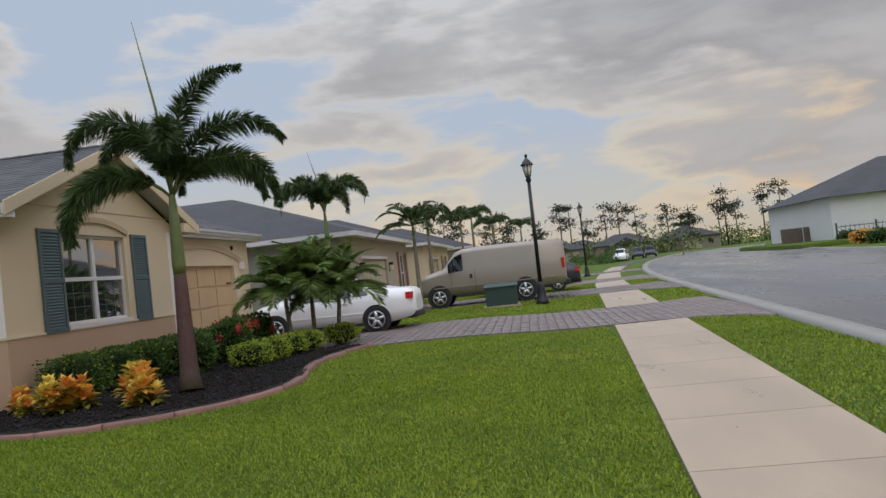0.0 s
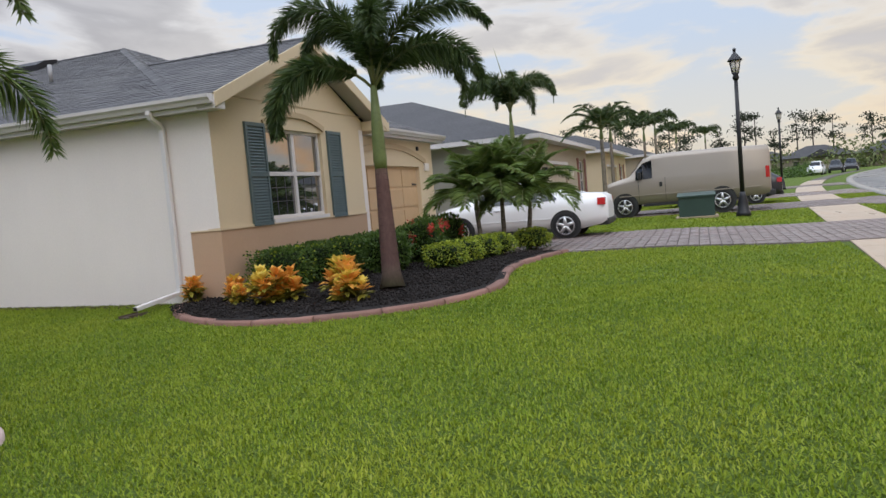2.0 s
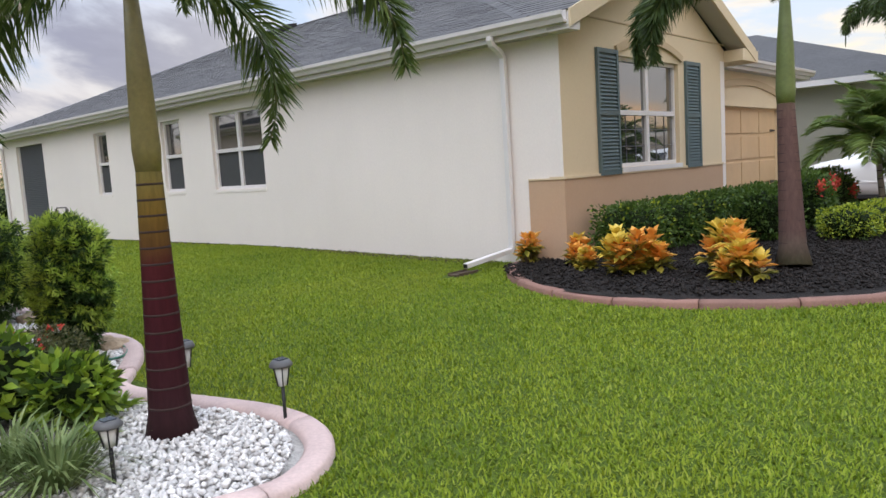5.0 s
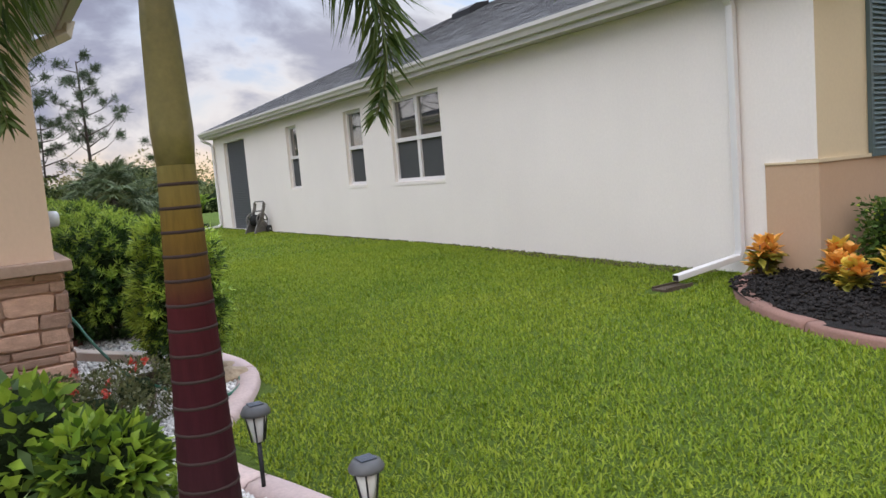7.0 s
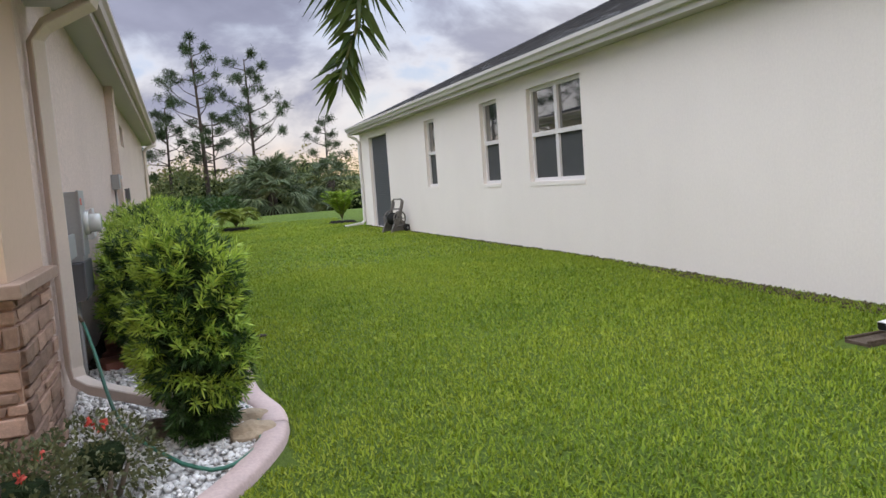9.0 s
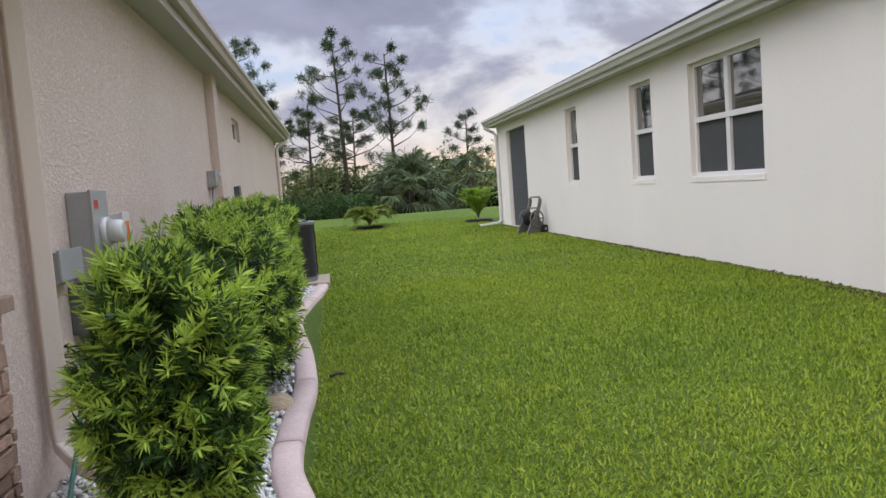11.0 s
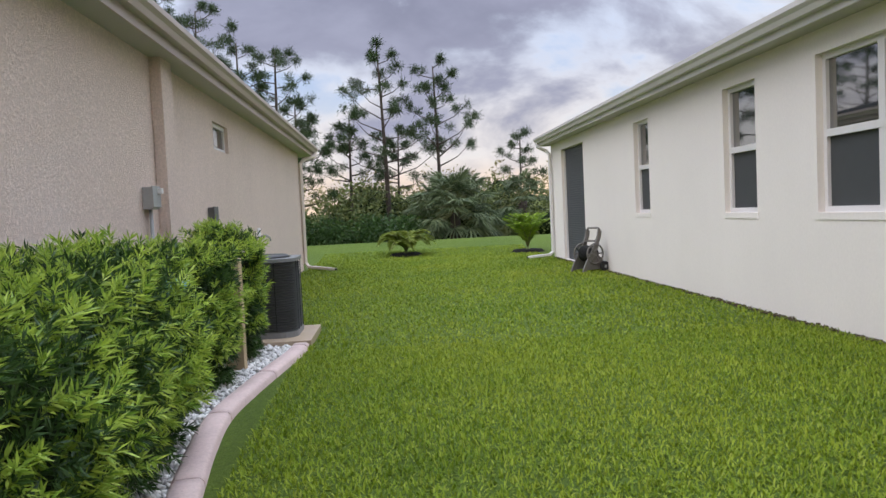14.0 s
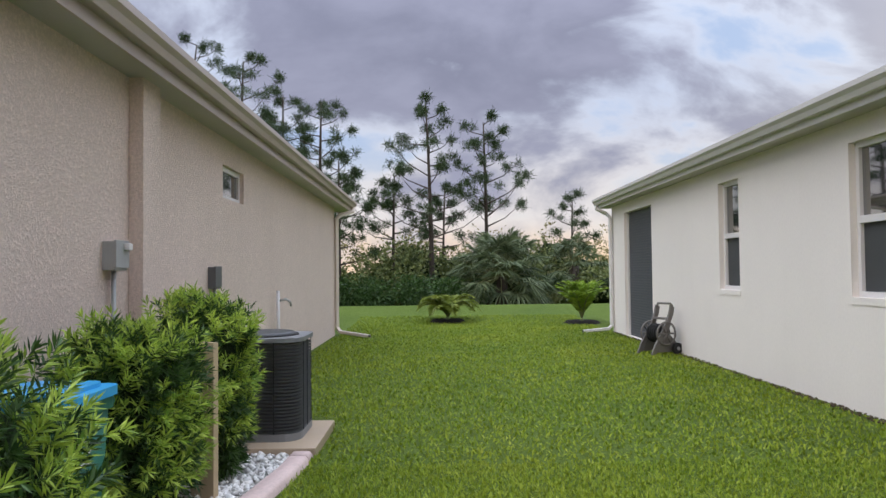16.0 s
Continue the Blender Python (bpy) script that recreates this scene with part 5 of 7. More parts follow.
cl = [(5.65, -2.90, 1.00, 110), (5.95, -3.30, 1.20, 0), (6.20, -3.75, 0.95, 230)]
for k, (x, y, h, a0) in enumerate(cl):
    palm("christmas_palm", "young clumping palm with slim grey stems and dense fronds", x, y, h, 0.055, 0.045, 0.28,
         [feather(a0 + a, e, 1.30, d, 300, 0.54, 0.022) for a, e, d in ((0, 82, 50), (60, 72, 60), (120, 78, 55), (180, 70, 65), (240, 76, 55), (300, 68, 60), (30, 52, 75), (90, 46, 75), (150, 54, 80), (210, 44, 75), (270, 50, 80), (330, 46, 75), (75, 26, 85), (195, 24, 85), (315, 28, 85), (15, 16, 75), (135, 18, 75), (255, 14, 75))],
         "frond_mid", "shaft", "trunk_grey", 6, 0.0, (0.04, (1 - k) * 0.10), gz(x, y), "clump of young palms")
palm("foxtail_palm", "foxtail palm between the two houses, tall spear leaf", 11.6, -2.3, 2.6, 0.10, 0.07, 1.0,
     [fox(a, e + 20, 2.3, 165, 620, 1.6, 0.38, 0.03) for a, e in ((200, 62), (250, 55), (300, 66), (345, 50), (30, 60), (80, 55), (120, 60), (160, 62))], "frond", "shaft", "trunk_grey", 8, 1.9)
palm("coconut_palm", "slender palm with open feathery crown behind the white car", 14.9, -4.45, 2.75, 0.09, 0.06, 0.35,
     [feather(a, e, 1.45, d, 130, 0.42, 0.040) for a, e, d in ((190, 58, 95), (235, 66, 85), (280, 52, 90), (325, 66, 90), (10, 55, 95), (55, 66, 85), (100, 55, 95), (145, 68, 85), (210, 20, 60), (340, 15, 60), (60, 20, 60), (120, 10, 55))], "frond", "shaft", "trunk_grey", 6)
for x, y, h in ((25.5, -3.6, 3.2), (33, -4.6, 3.4), (37, -5.0, 3.9), (44, -6.0, 3.6), (58, -8, 4.0), (61, -41, 2.6), (88, -40, 3.5), (96, -30, 3.2), (84, 0, 3.0), (92, -6, 3.0)):
    palm("street_palm", "feathery palm in a front yard further along", x, y, h, 0.10, 0.07, 0.6,
         [fox(a + x * 40, e + 10, 1.9, 140, 170, 1.6, 0.42, 0.06) for a, e in ((0, 60), (50, 55), (100, 64), (150, 50), (200, 60), (250, 55), (300, 62))], "frond", "shaft", "trunk_grey", 0, group="street palms")


def blob_points(n, size, flat=0.0, power=0.33):
    """Points in a rounded block, most of them near its skin."""
    d = unit(rng.normal(size=(n, 3)))
    sq = d / np.max(np.abs(d), axis=1, keepdims=True)
    d = d * (1 - flat) + sq * flat
    return d * (rng.random(n) ** power)[:, None] * np.array(size) / 2, d


def lumpy(bm, size, seed, amp=0.12, sub=3):
    r = bmesh.ops.create_icosphere(bm, subdivisions=sub, radius=1.0)
    for v in r["verts"]:
        d = v.co.normalized()
        q = d / max(abs(d.x), abs(d.y), abs(d.z))
        d = d.lerp(q, 0.45)
        k = 1 + amp * noise.noise(d * 2.2 + Vector((seed * 3.1, seed, 0)))
        v.co = Vector((d.x * size[0] / 2, d.y * size[1] / 2, d.z * size[2] / 2)) * k
    return r["verts"]


def foot_taper(h, least):
    """Clipped shrubs narrow towards the ground."""
    return least + (1 - least) * npsmooth(h / 0.55)


def shrub(name, label, x, y, size, leaf_m, n, ll, lw, new_m=None, new_share=0.2, flat=0.5, category="shrub", group="", lift=0.0, droop=0.1, stems=True, tuft=0, inner=0.80):
    """A shrub: woody stems, a dark lump coloured as inner shade, and leaves set singly or in whorled tufts on its skin.
    """
    z0, least = gz(x, y), 0.66 if size[0] < 0.52 else 0.90
    t = thing(name, label, category, x, y, z0 + lift, group=group)
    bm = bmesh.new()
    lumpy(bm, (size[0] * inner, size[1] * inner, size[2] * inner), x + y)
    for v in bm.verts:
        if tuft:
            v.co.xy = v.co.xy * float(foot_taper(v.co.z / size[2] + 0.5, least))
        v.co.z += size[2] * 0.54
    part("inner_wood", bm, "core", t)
    if stems:
        bm = bmesh.new()
        for k in range(4):
            a = k * 1.6 + x
            tube_in(bm, [(0.03 * math.cos(a), 0.03 * math.sin(a), -0.05), (size[0] * 0.2 * math.cos(a), size[1] * 0.2 * math.sin(a), size[2] * 0.45)], [0.018, 0.01], 6)
        part("stem", bm, "plank", t)

    def leafset(m, part_name):
        if tuft:
            P, D = blob_points(m // tuft, size, flat, 0.12)
            D = unit(D + rng.normal(0, 0.35, D.shape) + np.array([0, 0, 0.45]))
            P = np.repeat(P, tuft, 0)
            ax = np.repeat(D, tuft, 0)
            out = unit(rng.normal(size=P.shape))
            out = unit(out - ax * np.sum(out * ax, 1, keepdims=True))
            along = rng.random(len(P))[:, None]
            DD = ax * 0.8 + out * (1.7 - 1.2 * along) * rng.uniform(0.8, 1.2, (len(P), 1))
            tip_out = 0.015 if part_name == "leaves" else 0.055
            P = P + ax * (along * 0.10 + tip_out - 0.04)
        else:
            P, D = blob_points(m, size, flat, 0.22)
            DD = unit(D + rng.normal(0, 0.6, D.shape) + np.array([0, 0, 0.25]))
        bumpy = np.array([1 + 0.20 * noise.noise(Vector(p) * 4.2) for p in P[::max(1, tuft or 1)]])
        if tuft:
            bumpy = np.repeat(bumpy, tuft)
        P = P * bumpy[:len(P), None]
        if tuft:
            P[:, :2] *= foot_taper(P[:, 2:] / size[2] + 0.5, least)
        P[:, 2] += size[2] * 0.54
        P[:, 2] = np.maximum(P[:, 2], 0.02)
        V, F = leaves(P, DD, ll * rng.uniform(0.7, 1.15, len(P)), lw, droop, 0.45)
        return V, F
    V, F = leafset(int(n * (1 - new_share if new_m else 1)), "leaves")
    soup("foliage", V, F, leaf_m, t)["kind"] = "stuff"
    if new_m:
        V, F = leafset(int(n * new_share), "new_growth")
        keep = V.reshape(-1, 4, 3)
        keep = keep[(keep[:, 0, 2] > size[2] * 0.25)]
        soup("new_growth", keep.reshape(-1, 3), np.arange(len(keep) * 4).reshape(-1, 4), new_m, t, "yellow-green new growth")["kind"] = "stuff"
    return t


# podocarpus row along the taupe wall
for x, y, sz in ((-5.50, 1.25, (0.50, 0.54, 1.12)), (-5.66, 3.35, (0.90, 0.98, 1.06)), (-5.70, 4.15, (0.90, 1.0, 1.12)), (-5.72, 4.92, (0.88, 0.92, 1.13)), (-5.72, 6.66, (0.62, 0.68, 1.02)), (-5.67, 7.72, (0.56, 0.60, 1.12))):
    shrub("podocarpus_shrub", "dense clipped podocarpus shrub with bright new tips", x, y, sz, "yew", 32000, 0.070, 0.0105, "yew_new", 0.44, 0.55, "shrub", "podocarpus row", 0.0, 0.05, True, 26)
# clipped hedge and mixed bed by the front window
for k in range(5):
    x = 0.75 + k * 0.92
    shrub("hedge_shrub", "low clipped dark green hedge shrub under the window", x, -0.95 - 0.03 * k, (1.05, 0.85, 0.66), "hedge", 3600, 0.060, 0.034, "lime", 0.07, 0.7, "hedge", "window hedge", 0.04)
for x, y in ((2.5, -2.05), (3.5, -1.6)):
    shrub("ixora_shrub", "round green shrub in the mulch bed", x, y, (0.85, 0.8, 0.72), "hedge", 2600, 0.075, 0.036, None, 0, 0.3, "shrub", "", 0.06)
for k, (x, y) in enumerate(((4.1, -2.1), (5.0, -1.9), (5.8, -2.0))):
    t = shrub("flowering_shrub", "green shrub with red blooms in the mulch bed", x, y, (0.95, 0.85, 0.85), "hedge", 2400, 0.085, 0.036, None, 0, 0.2, "shrub", "red-flowered shrubs", 0.05)
    for j in range(5):
        a = j * 1.3 + k
        c = np.array([0.36 * math.cos(a) - 0.1, 0.32 * math.sin(a) - 0.12, 0.62 + 0.12 * math.sin(j * 2.2)])
        P = c + rng.normal(0, 0.028, (60, 3)) * np.array([1, 1, 2.0])
        V, F = leaves(P, rng.normal(size=(60, 3)) + (0, 0, 0.6), 0.06, 0.03, 0.0, 0.5)
        soup("bloom", V, F, "red_fl", t, "red flower spike")["kind"] = "stuff"
for k, (x, y) in enumerate(((2.75, -3.05), (3.45, -3.15), (4.15, -3.30), (4.75, -3.45), (5.85, -3.95))):
    shrub("golden_duranta", "low clipped yellow-green duranta mound in the mulch", x, y, (0.82, 0.72, 0.46), "hedge", 2600, 0.050, 0.028, "lime", 0.72, 0.45, "shrub", "golden duranta mounds", 0.03)


def croton(x, y, size, seed):
    """A croton: several stems, each ending in a whorl of broad glossy leaves."""
    r = np.random.default_rng(seed)
    t = thing("croton", "croton shrub with broad orange and yellow leaves in mulch", "shrub", x, y, gz(x, y) + 0.05, group="croton shrubs")
    sets = {"croton": [], "croton_y": [], "croton_g": []}
    for s in range(int(9 * size + 2)):
        a, rad = r.uniform(0, 2 * math.pi), r.uniform(0.03, 0.24) * size
        h = r.uniform(0.16, 0.44) * size
        top = np.array([rad * math.cos(a), rad * math.sin(a), h])
        part("stem", tube([(0.02 * math.cos(a), 0.02 * math.sin(a), -0.06), top * (0.7, 0.7, 0.6), top], [0.011, 0.009, 0.007], 6), "plank", t)
        for lay, (tone, el) in enumerate((("croton_g", 0.35), ("croton" if r.random() < 0.75 else "croton_y", 0.8), ("croton_y" if r.random() < 0.45 else "croton", 1.7))):
            n = 11
            az = r.uniform(0, 2 * math.pi) + np.arange(n) * 2.4
            D = np.stack([np.cos(az), np.sin(az), np.full(n, el) + r.normal(0, 0.40, n)], 1)
            P = np.tile(top - np.array([0, 0, (2 - lay) * 0.06]), (n, 1))
            sets[tone].append(leaves(P, D, 0.20 * size ** 0.5 * r.uniform(0.65, 1.15, n), 0.078, 0.25, 0.55, (0, 0, 1)))
    for tone, it in sets.items():
        if it:
            V, F = merge(it)
            soup("foliage", V, F, tone, t)["kind"] = "stuff"


for k, (x, y, s) in enumerate(((-0.30, 0.02, 0.75), (-0.35, -0.72, 0.72), (-0.62, -1.02, 0.5), (-0.68, -1.62, 1.05), (-0.50, -1.80, 0.9), (-0.50, -2.70, 1.15), (-0.80, -2.90, 0.9))):
    croton(x, y, s, 40 + k)
# planting at the stone corner
for x, y, sz in ((-6.75, -0.42, (0.75, 0.7, 0.62)), (-7.35, -0.55, (0.8, 0.75, 0.66)), (-6.35, -0.75, (0.5, 0.5, 0.42))):
    shrub("broadleaf_shrub", "bright green broad-leaved shrub in white gravel", x, y, sz, "hedge", 800, 0.115, 0.058, "shrub_lt", 0.70, 0.1, "shrub", "broad-leaved shrubs", 0.02)
for x, y, sz in ((-5.98, 0.55, (0.62, 0.6, 0.42)), (-6.25, 0.15, (0.6, 0.6, 0.45)), (-6.55, 0.35, (0.6, 0.5, 0.48))):
    t = shrub("rose_shrub", "sparse low shrub with small red blooms in gravel", x, y, sz, "rosebush", 1500, 0.036, 0.017, None, 0, 0.1, "shrub", "low flowering shrubs", 0.02, inner=0.35)
    for j in range(3):
        c = np.array([rng.uniform(-0.2, 0.25), rng.uniform(-0.25, 0.1), sz[2] * rng.uniform(0.8, 1.05)])
        V, F = leaves(c + rng.normal(0, 0.008, (20, 3)), rng.normal(size=(20, 3)) + (0, 0, 0.8), 0.022, 0.018, 0.0, 0.5)
        soup("bloom", V, F, "red_fl", t, "small red bloom")["kind"] = "stuff"


def grass_tuft(name, label, x, y, n, length, width, material, spread=0.9):
    t = thing(name, label, "grass", x, y, gz(x, y), group="ornamental grass")
    az = rng.uniform(0, 2 * math.pi, n)
    D = np.stack([np.cos(az) * spread, np.sin(az) * spread, rng.uniform(0.5, 1.7, n)], 1)
    P = np.stack([np.cos(az) * 0.05, np.sin(az) * 0.05, np.zeros(n)], 1) * rng.uniform(0.2, 1.2, n)[:, None]
    D = unit(D)
    L = length * rng.uniform(0.6, 1.1, n)
    mid = P + D * L[:, None] * 0.55
    V1, F1 = leaves(P, D, L * 0.58, width, 0.0, 0.7, (0.3, 0.2, 1))
    V2, F2 = leaves(mid - D * 0.03, D + np.array([0, 0, -0.45]), L * 0.55, width, 0.35, 0.25, (0.3, 0.2, 1))
    V, F = merge([(V1, F1), (V2, F2)])
    soup("blade_spray", V, F, material, t)["kind"] = "stuff"
    return t


grass_tuft("liriope_clump", "striped green liriope clump in white gravel", -6.82, -1.72, 280, 0.52, 0.016, "stripe")
grass_tuft("liriope_clump", "striped green liriope clump in white gravel", -6.86, -1.25, 240, 0.48, 0.016, "stripe")
grass_tuft("liriope_clump", "striped green liriope clump in white gravel", -7.4, -1.6, 150, 0.48, 0.016, "stripe")
grass_tuft("small_fern", "small bright green fern in white gravel", -6.42, -1.18, 90, 0.24, 0.022, "shrub_lt", 0.7)
grass_tuft("small_fern", "small bright green fern in white gravel", -6.05, -0.72, 70, 0.20, 0.022, "shrub_lt", 0.7)

# ---- woods behind the yards ----
def pine(x, y, h, seed, crown=0.5, r=0.13, dens=1.0):
    """A slash pine: bare lower trunk, whorled limbs, needle tufts at their ends."""
    q = np.random.default_rng(seed)
    t = thing("pine_tree", "tall slash pine with a bare trunk and open crown", "tree", x, y, gz(x, y) - 0.1, group="slash pines")
    lean = q.normal(0, 0.02, 2) * h
    pts = [(lean[0] * k * k, lean[1] * k * k, h * k) for k in np.linspace(0, 1, 8)]
    tr = part("trunk", tube(pts, list(np.linspace(r, 0.025, 8)), 9), "bark", t)
    bm, tufts = bmesh.new(), []
    n = int(24 * dens)
    for k in range(n):
        f = 1 - crown * (1 - (k + q.random()) / n) ** 0.9
        az, ln = k * 2.4 + q.normal(0, 0.4), h * (0.055 + 0.20 * (1 - f) ** 0.7 / crown ** 0.5) * q.uniform(0.7, 1.25)
        base = np.array([lean[0] * f * f, lean[1] * f * f, h * f])
        d = np.array([math.cos(az), math.sin(az), q.uniform(0.15, 0.55)])
        mid, tip = base + d * ln * 0.55 + (0, 0, -0.03 * ln), base + d * ln + (0, 0, 0.12 * ln)
        tube_in(bm, [base, mid, tip], [0.03 * (1.3 - f) + 0.012, 0.018, 0.007], 5, False)
        tufts.append(tip)
        for m in range(2):
            s = base + (tip - base) * q.uniform(0.6, 0.95)
            e = s + np.array([q.normal(0, 0.3), q.normal(0, 0.3), q.uniform(0.05, 0.35)]) * ln * 0.45
            tube_in(bm, [s, e], [0.010, 0.005], 4, False)
            tufts.append(e)
    part("limb_frame", bm, "bark", t)
    C = np.array(tufts)
    m = 90
    P = np.repeat(C, m, 0) + q.normal(0, 0.07, (len(C) * m, 3))
    D = q.normal(size=P.shape) + np.array([0, 0, 0.35])
    V, F = leaves(P, D, q.uniform(0.16, 0.32, len(P)), 0.022, 0.05, 0.5)
    soup("needles", V, F, "pine", t)["kind"] = "stuff"
    return t


for k, (x, y, h, c, r, dn) in enumerate(((-4.20, 31.5, 8.1, 0.66, 0.13, 1.0), (-2.00, 32.0, 7.4, 0.58, 0.11, 0.8), (-5.75, 32, 5.4, 0.55, 0.09, 0.6), (-3.75, 34, 5.0, 0.5, 0.07, 0.5), (-8.6, 31.5, 8.2, 0.7, 0.14, 1.2), (-7.7, 30.5, 5.8, 0.7, 0.10, 0.8),
                                        (-11.6, 31, 9.7, 0.6, 0.15, 1.2), (-10.3, 33, 8.8, 0.65, 0.14, 1.0), (-14.5, 33, 11.0, 0.6, 0.16, 1.1), (2.3, 37, 5.0, 0.5, 0.07, 0.4), (-18, 34, 10, 0.6, 0.15, 1.0))):
    pine(x, y, h, 100 + k, c, r, dn)


def thicket(name, label, spots, leaf_m, per, ll, lw, category="woods"):
    """The wood's edge: many clumps of leaves of uneven height."""
    V, F = [], []
    for x, y, rx_, ry_, h in spots:
        P, D = blob_points(per, (rx_ * 2, ry_ * 2, h * 1.1), 0.2, 0.3)
        P = P * (1 + 0.25 * np.sin(P[:, :1] * 5 + x) * np.cos(P[:, 2:] * 4))
        P += np.array([x, y, gz(x, y) + h * 0.48])
        P[:, 2] = np.maximum(P[:, 2], gz(x, y))
        a, b = leaves(P, unit(D + rng.normal(0, 0.8, D.shape)), ll * rng.uniform(0.6, 1.2, per), lw, 0.15, 0.5)
        V.append(a), F.append(b)
    V, F = merge(zip(V, F))
    return tagged(soup(name, V, F, leaf_m), label, category, kind="stuff")


sp1 = [(rng.uniform(-40, 42), rng.uniform(30.5, 37), rng.uniform(0.8, 1.8), rng.uniform(0.7, 1.3), rng.uniform(1.3, 2.7)) for k in range(170)]
thicket("woodland_edge", "dense dark green scrub along the back of the yards", sp1, "woods", 900, 0.20, 0.09)
sp2 = [(rng.uniform(-40, 42), rng.uniform(36, 46), rng.uniform(0.9, 1.9), rng.uniform(0.6, 1.2), rng.uniform(2.0, 3.6)) for k in range(110)]
thicket("dry_scrub", "taller yellowish scrub behind the green edge", sp2, "woods_warm", 560, 0.20, 0.09)
# dark filler lumps: the scrub's inner shade put in as shapes
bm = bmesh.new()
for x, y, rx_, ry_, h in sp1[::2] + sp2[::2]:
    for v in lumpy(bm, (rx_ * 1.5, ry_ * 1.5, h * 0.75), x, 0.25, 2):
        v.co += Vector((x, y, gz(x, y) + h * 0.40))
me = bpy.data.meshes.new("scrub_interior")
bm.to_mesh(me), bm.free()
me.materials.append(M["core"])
tagged(new("scrub_interior", me), "dark lumps standing for the shade inside the scrub", "woods", kind="stuff")
sp3 = [(rng.uniform(-9, -3.0), rng.uniform(28.6, 30), rng.uniform(0.5, 1.0), 0.5, rng.uniform(0.7, 1.2)) for k in range(22)]
thicket("fern_bank", "bank of dark green ferns at the lawn's end", sp3, "yew", 700, 0.16, 0.05)
sp4 = [(x, y + rng.uniform(-12, 12), 6, 6, rng.uniform(4, 8.5)) for x in np.linspace(60, 200, 26) for y in (34, 52)] + [(rng.uniform(150, 175), y, 5, 6, rng.uniform(3, 6)) for y in np.linspace(-70, 30, 22)] + [(rng.uniform(68, 120), rng.uniform(-62, -50), 5, 5, rng.uniform(3, 7)) for k in range(24)]
thicket("far_woods", "far line of dark trees beyond the houses", sp4, "woods", 420, 0.9, 0.42)
sp5 = [(x, y, rng.uniform(0.8, 1.4), rng.uniform(0.8, 1.4), rng.uniform(0.8, 1.8)) for x, y in zip(rng.uniform(60, 112, 34), rng.uniform(-42, -2, 34)) if not -33 < y - path_y(x, 0) < -7]
thicket("garden_shrubs", "clipped shrubs in front yards far down the street", sp5, "hedge", 260, 0.30, 0.16)
for k in range(26):
    x, y = rng.uniform(150, 185), -70 + k * 4.2 + rng.uniform(-2, 2)
    h = rng.uniform(9, 15)
    t = thing("pine_tree", "tall pine far beyond the last houses", "tree", x, y, 0, group="far pines")
    part("trunk", tube([(0, 0, 0), (0.2, 0.1, h)], [0.22, 0.06], 6), "bark", t)
    n = 420
    f = rng.random(n) ** 0.6
    a = rng.uniform(0, 6.28, n)
    clump = rng.integers(0, 9, n)
    ca, ch, cr = rng.uniform(0, 6.28, 9), rng.uniform(0.55, 1.0, 9), rng.uniform(0.2, 2.2, 9)
    P = np.stack([np.cos(ca[clump]) * cr[clump], np.sin(ca[clump]) * cr[clump], h * ch[clump]], 1) + rng.normal(0, 0.55, (n, 3)) * np.array([1.3, 1.3, 0.6])
    V, F = leaves(P, rng.normal(size=(n, 3)), 0.65, 0.26, 0.0, 0.5)
    soup("crown", V, F, "pine_far", t)["kind"] = "stuff"


def fan_palm(name, label, x, y, h, n, size, leaf_m, seed, trunk=True):
    """A cabbage palm: fan leaves, each a spray of narrow fingers on its own stalk."""
    q = np.random.default_rng(seed)
    t = thing(name, label, "palm tree", x, y, gz(x, y) - 0.05)
    if trunk:
        part("trunk", tube([(0, 0, 0), (0.05, 0, h * 0.55)], [0.24, 0.2], 10), "bark", t)
    sets, bm = [], bmesh.new()
    for k in range(n):
        az, el = k * 2.4, q.uniform(-0.6, 1.35)
        d = np.array([math.cos(az) * math.cos(el), math.sin(az) * math.cos(el), math.sin(el)])
        b = np.array([0, 0, h * (0.55 if trunk else 0.15)])
        hub = b + d * size * q.uniform(0.7, 1.15)
        tube_in(bm, [b, b + (hub - b) * 0.6 + (0, 0, 0.08), hub], [0.018, 0.013, 0.01], 5, False)
        s = np.cross(d, (0, 0, 1.0))
        s /= np.linalg.norm(s) + 1e-9
        m = 26
        a = np.linspace(-1.9, 1.9, m)
        D = d[None] * np.cos(a)[:, None] + s[None] * np.sin(a)[:, None] + q.normal(0, 0.06, (m, 3))
        sets.append(leaves(np.tile(hub, (m, 1)), D, size * 0.62 * (1 - 0.12 * np.abs(a)), 0.055, 0.35, 0.45))
    part("stalk_frame", bm, "rachis", t)
    V, F = merge(sets)
    soup("fan_foliage", V, F, leaf_m, t)["kind"] = "stuff"
    return t


fan_palm("cabbage_palm", "wide cabbage palm with drooping fan leaves at the wood's edge", -1.68, 29.6, 2.1, 120, 1.30, "sabal", 3)
fan_palm("cabbage_palm", "cabbage palm among the scrub behind the yard", 1.6, 33, 3.0, 34, 1.0, "sabal", 4)
fan_palm("saw_palmetto", "low saw palmetto at the edge of the lawn", 0.4, 30.5, 1.3, 30, 0.8, "sabal", 5, False)
fan_palm("saw_palmetto", "low saw palmetto at the edge of the lawn", -4.2, 30.5, 1.2, 26, 0.7, "sabal", 6, False)
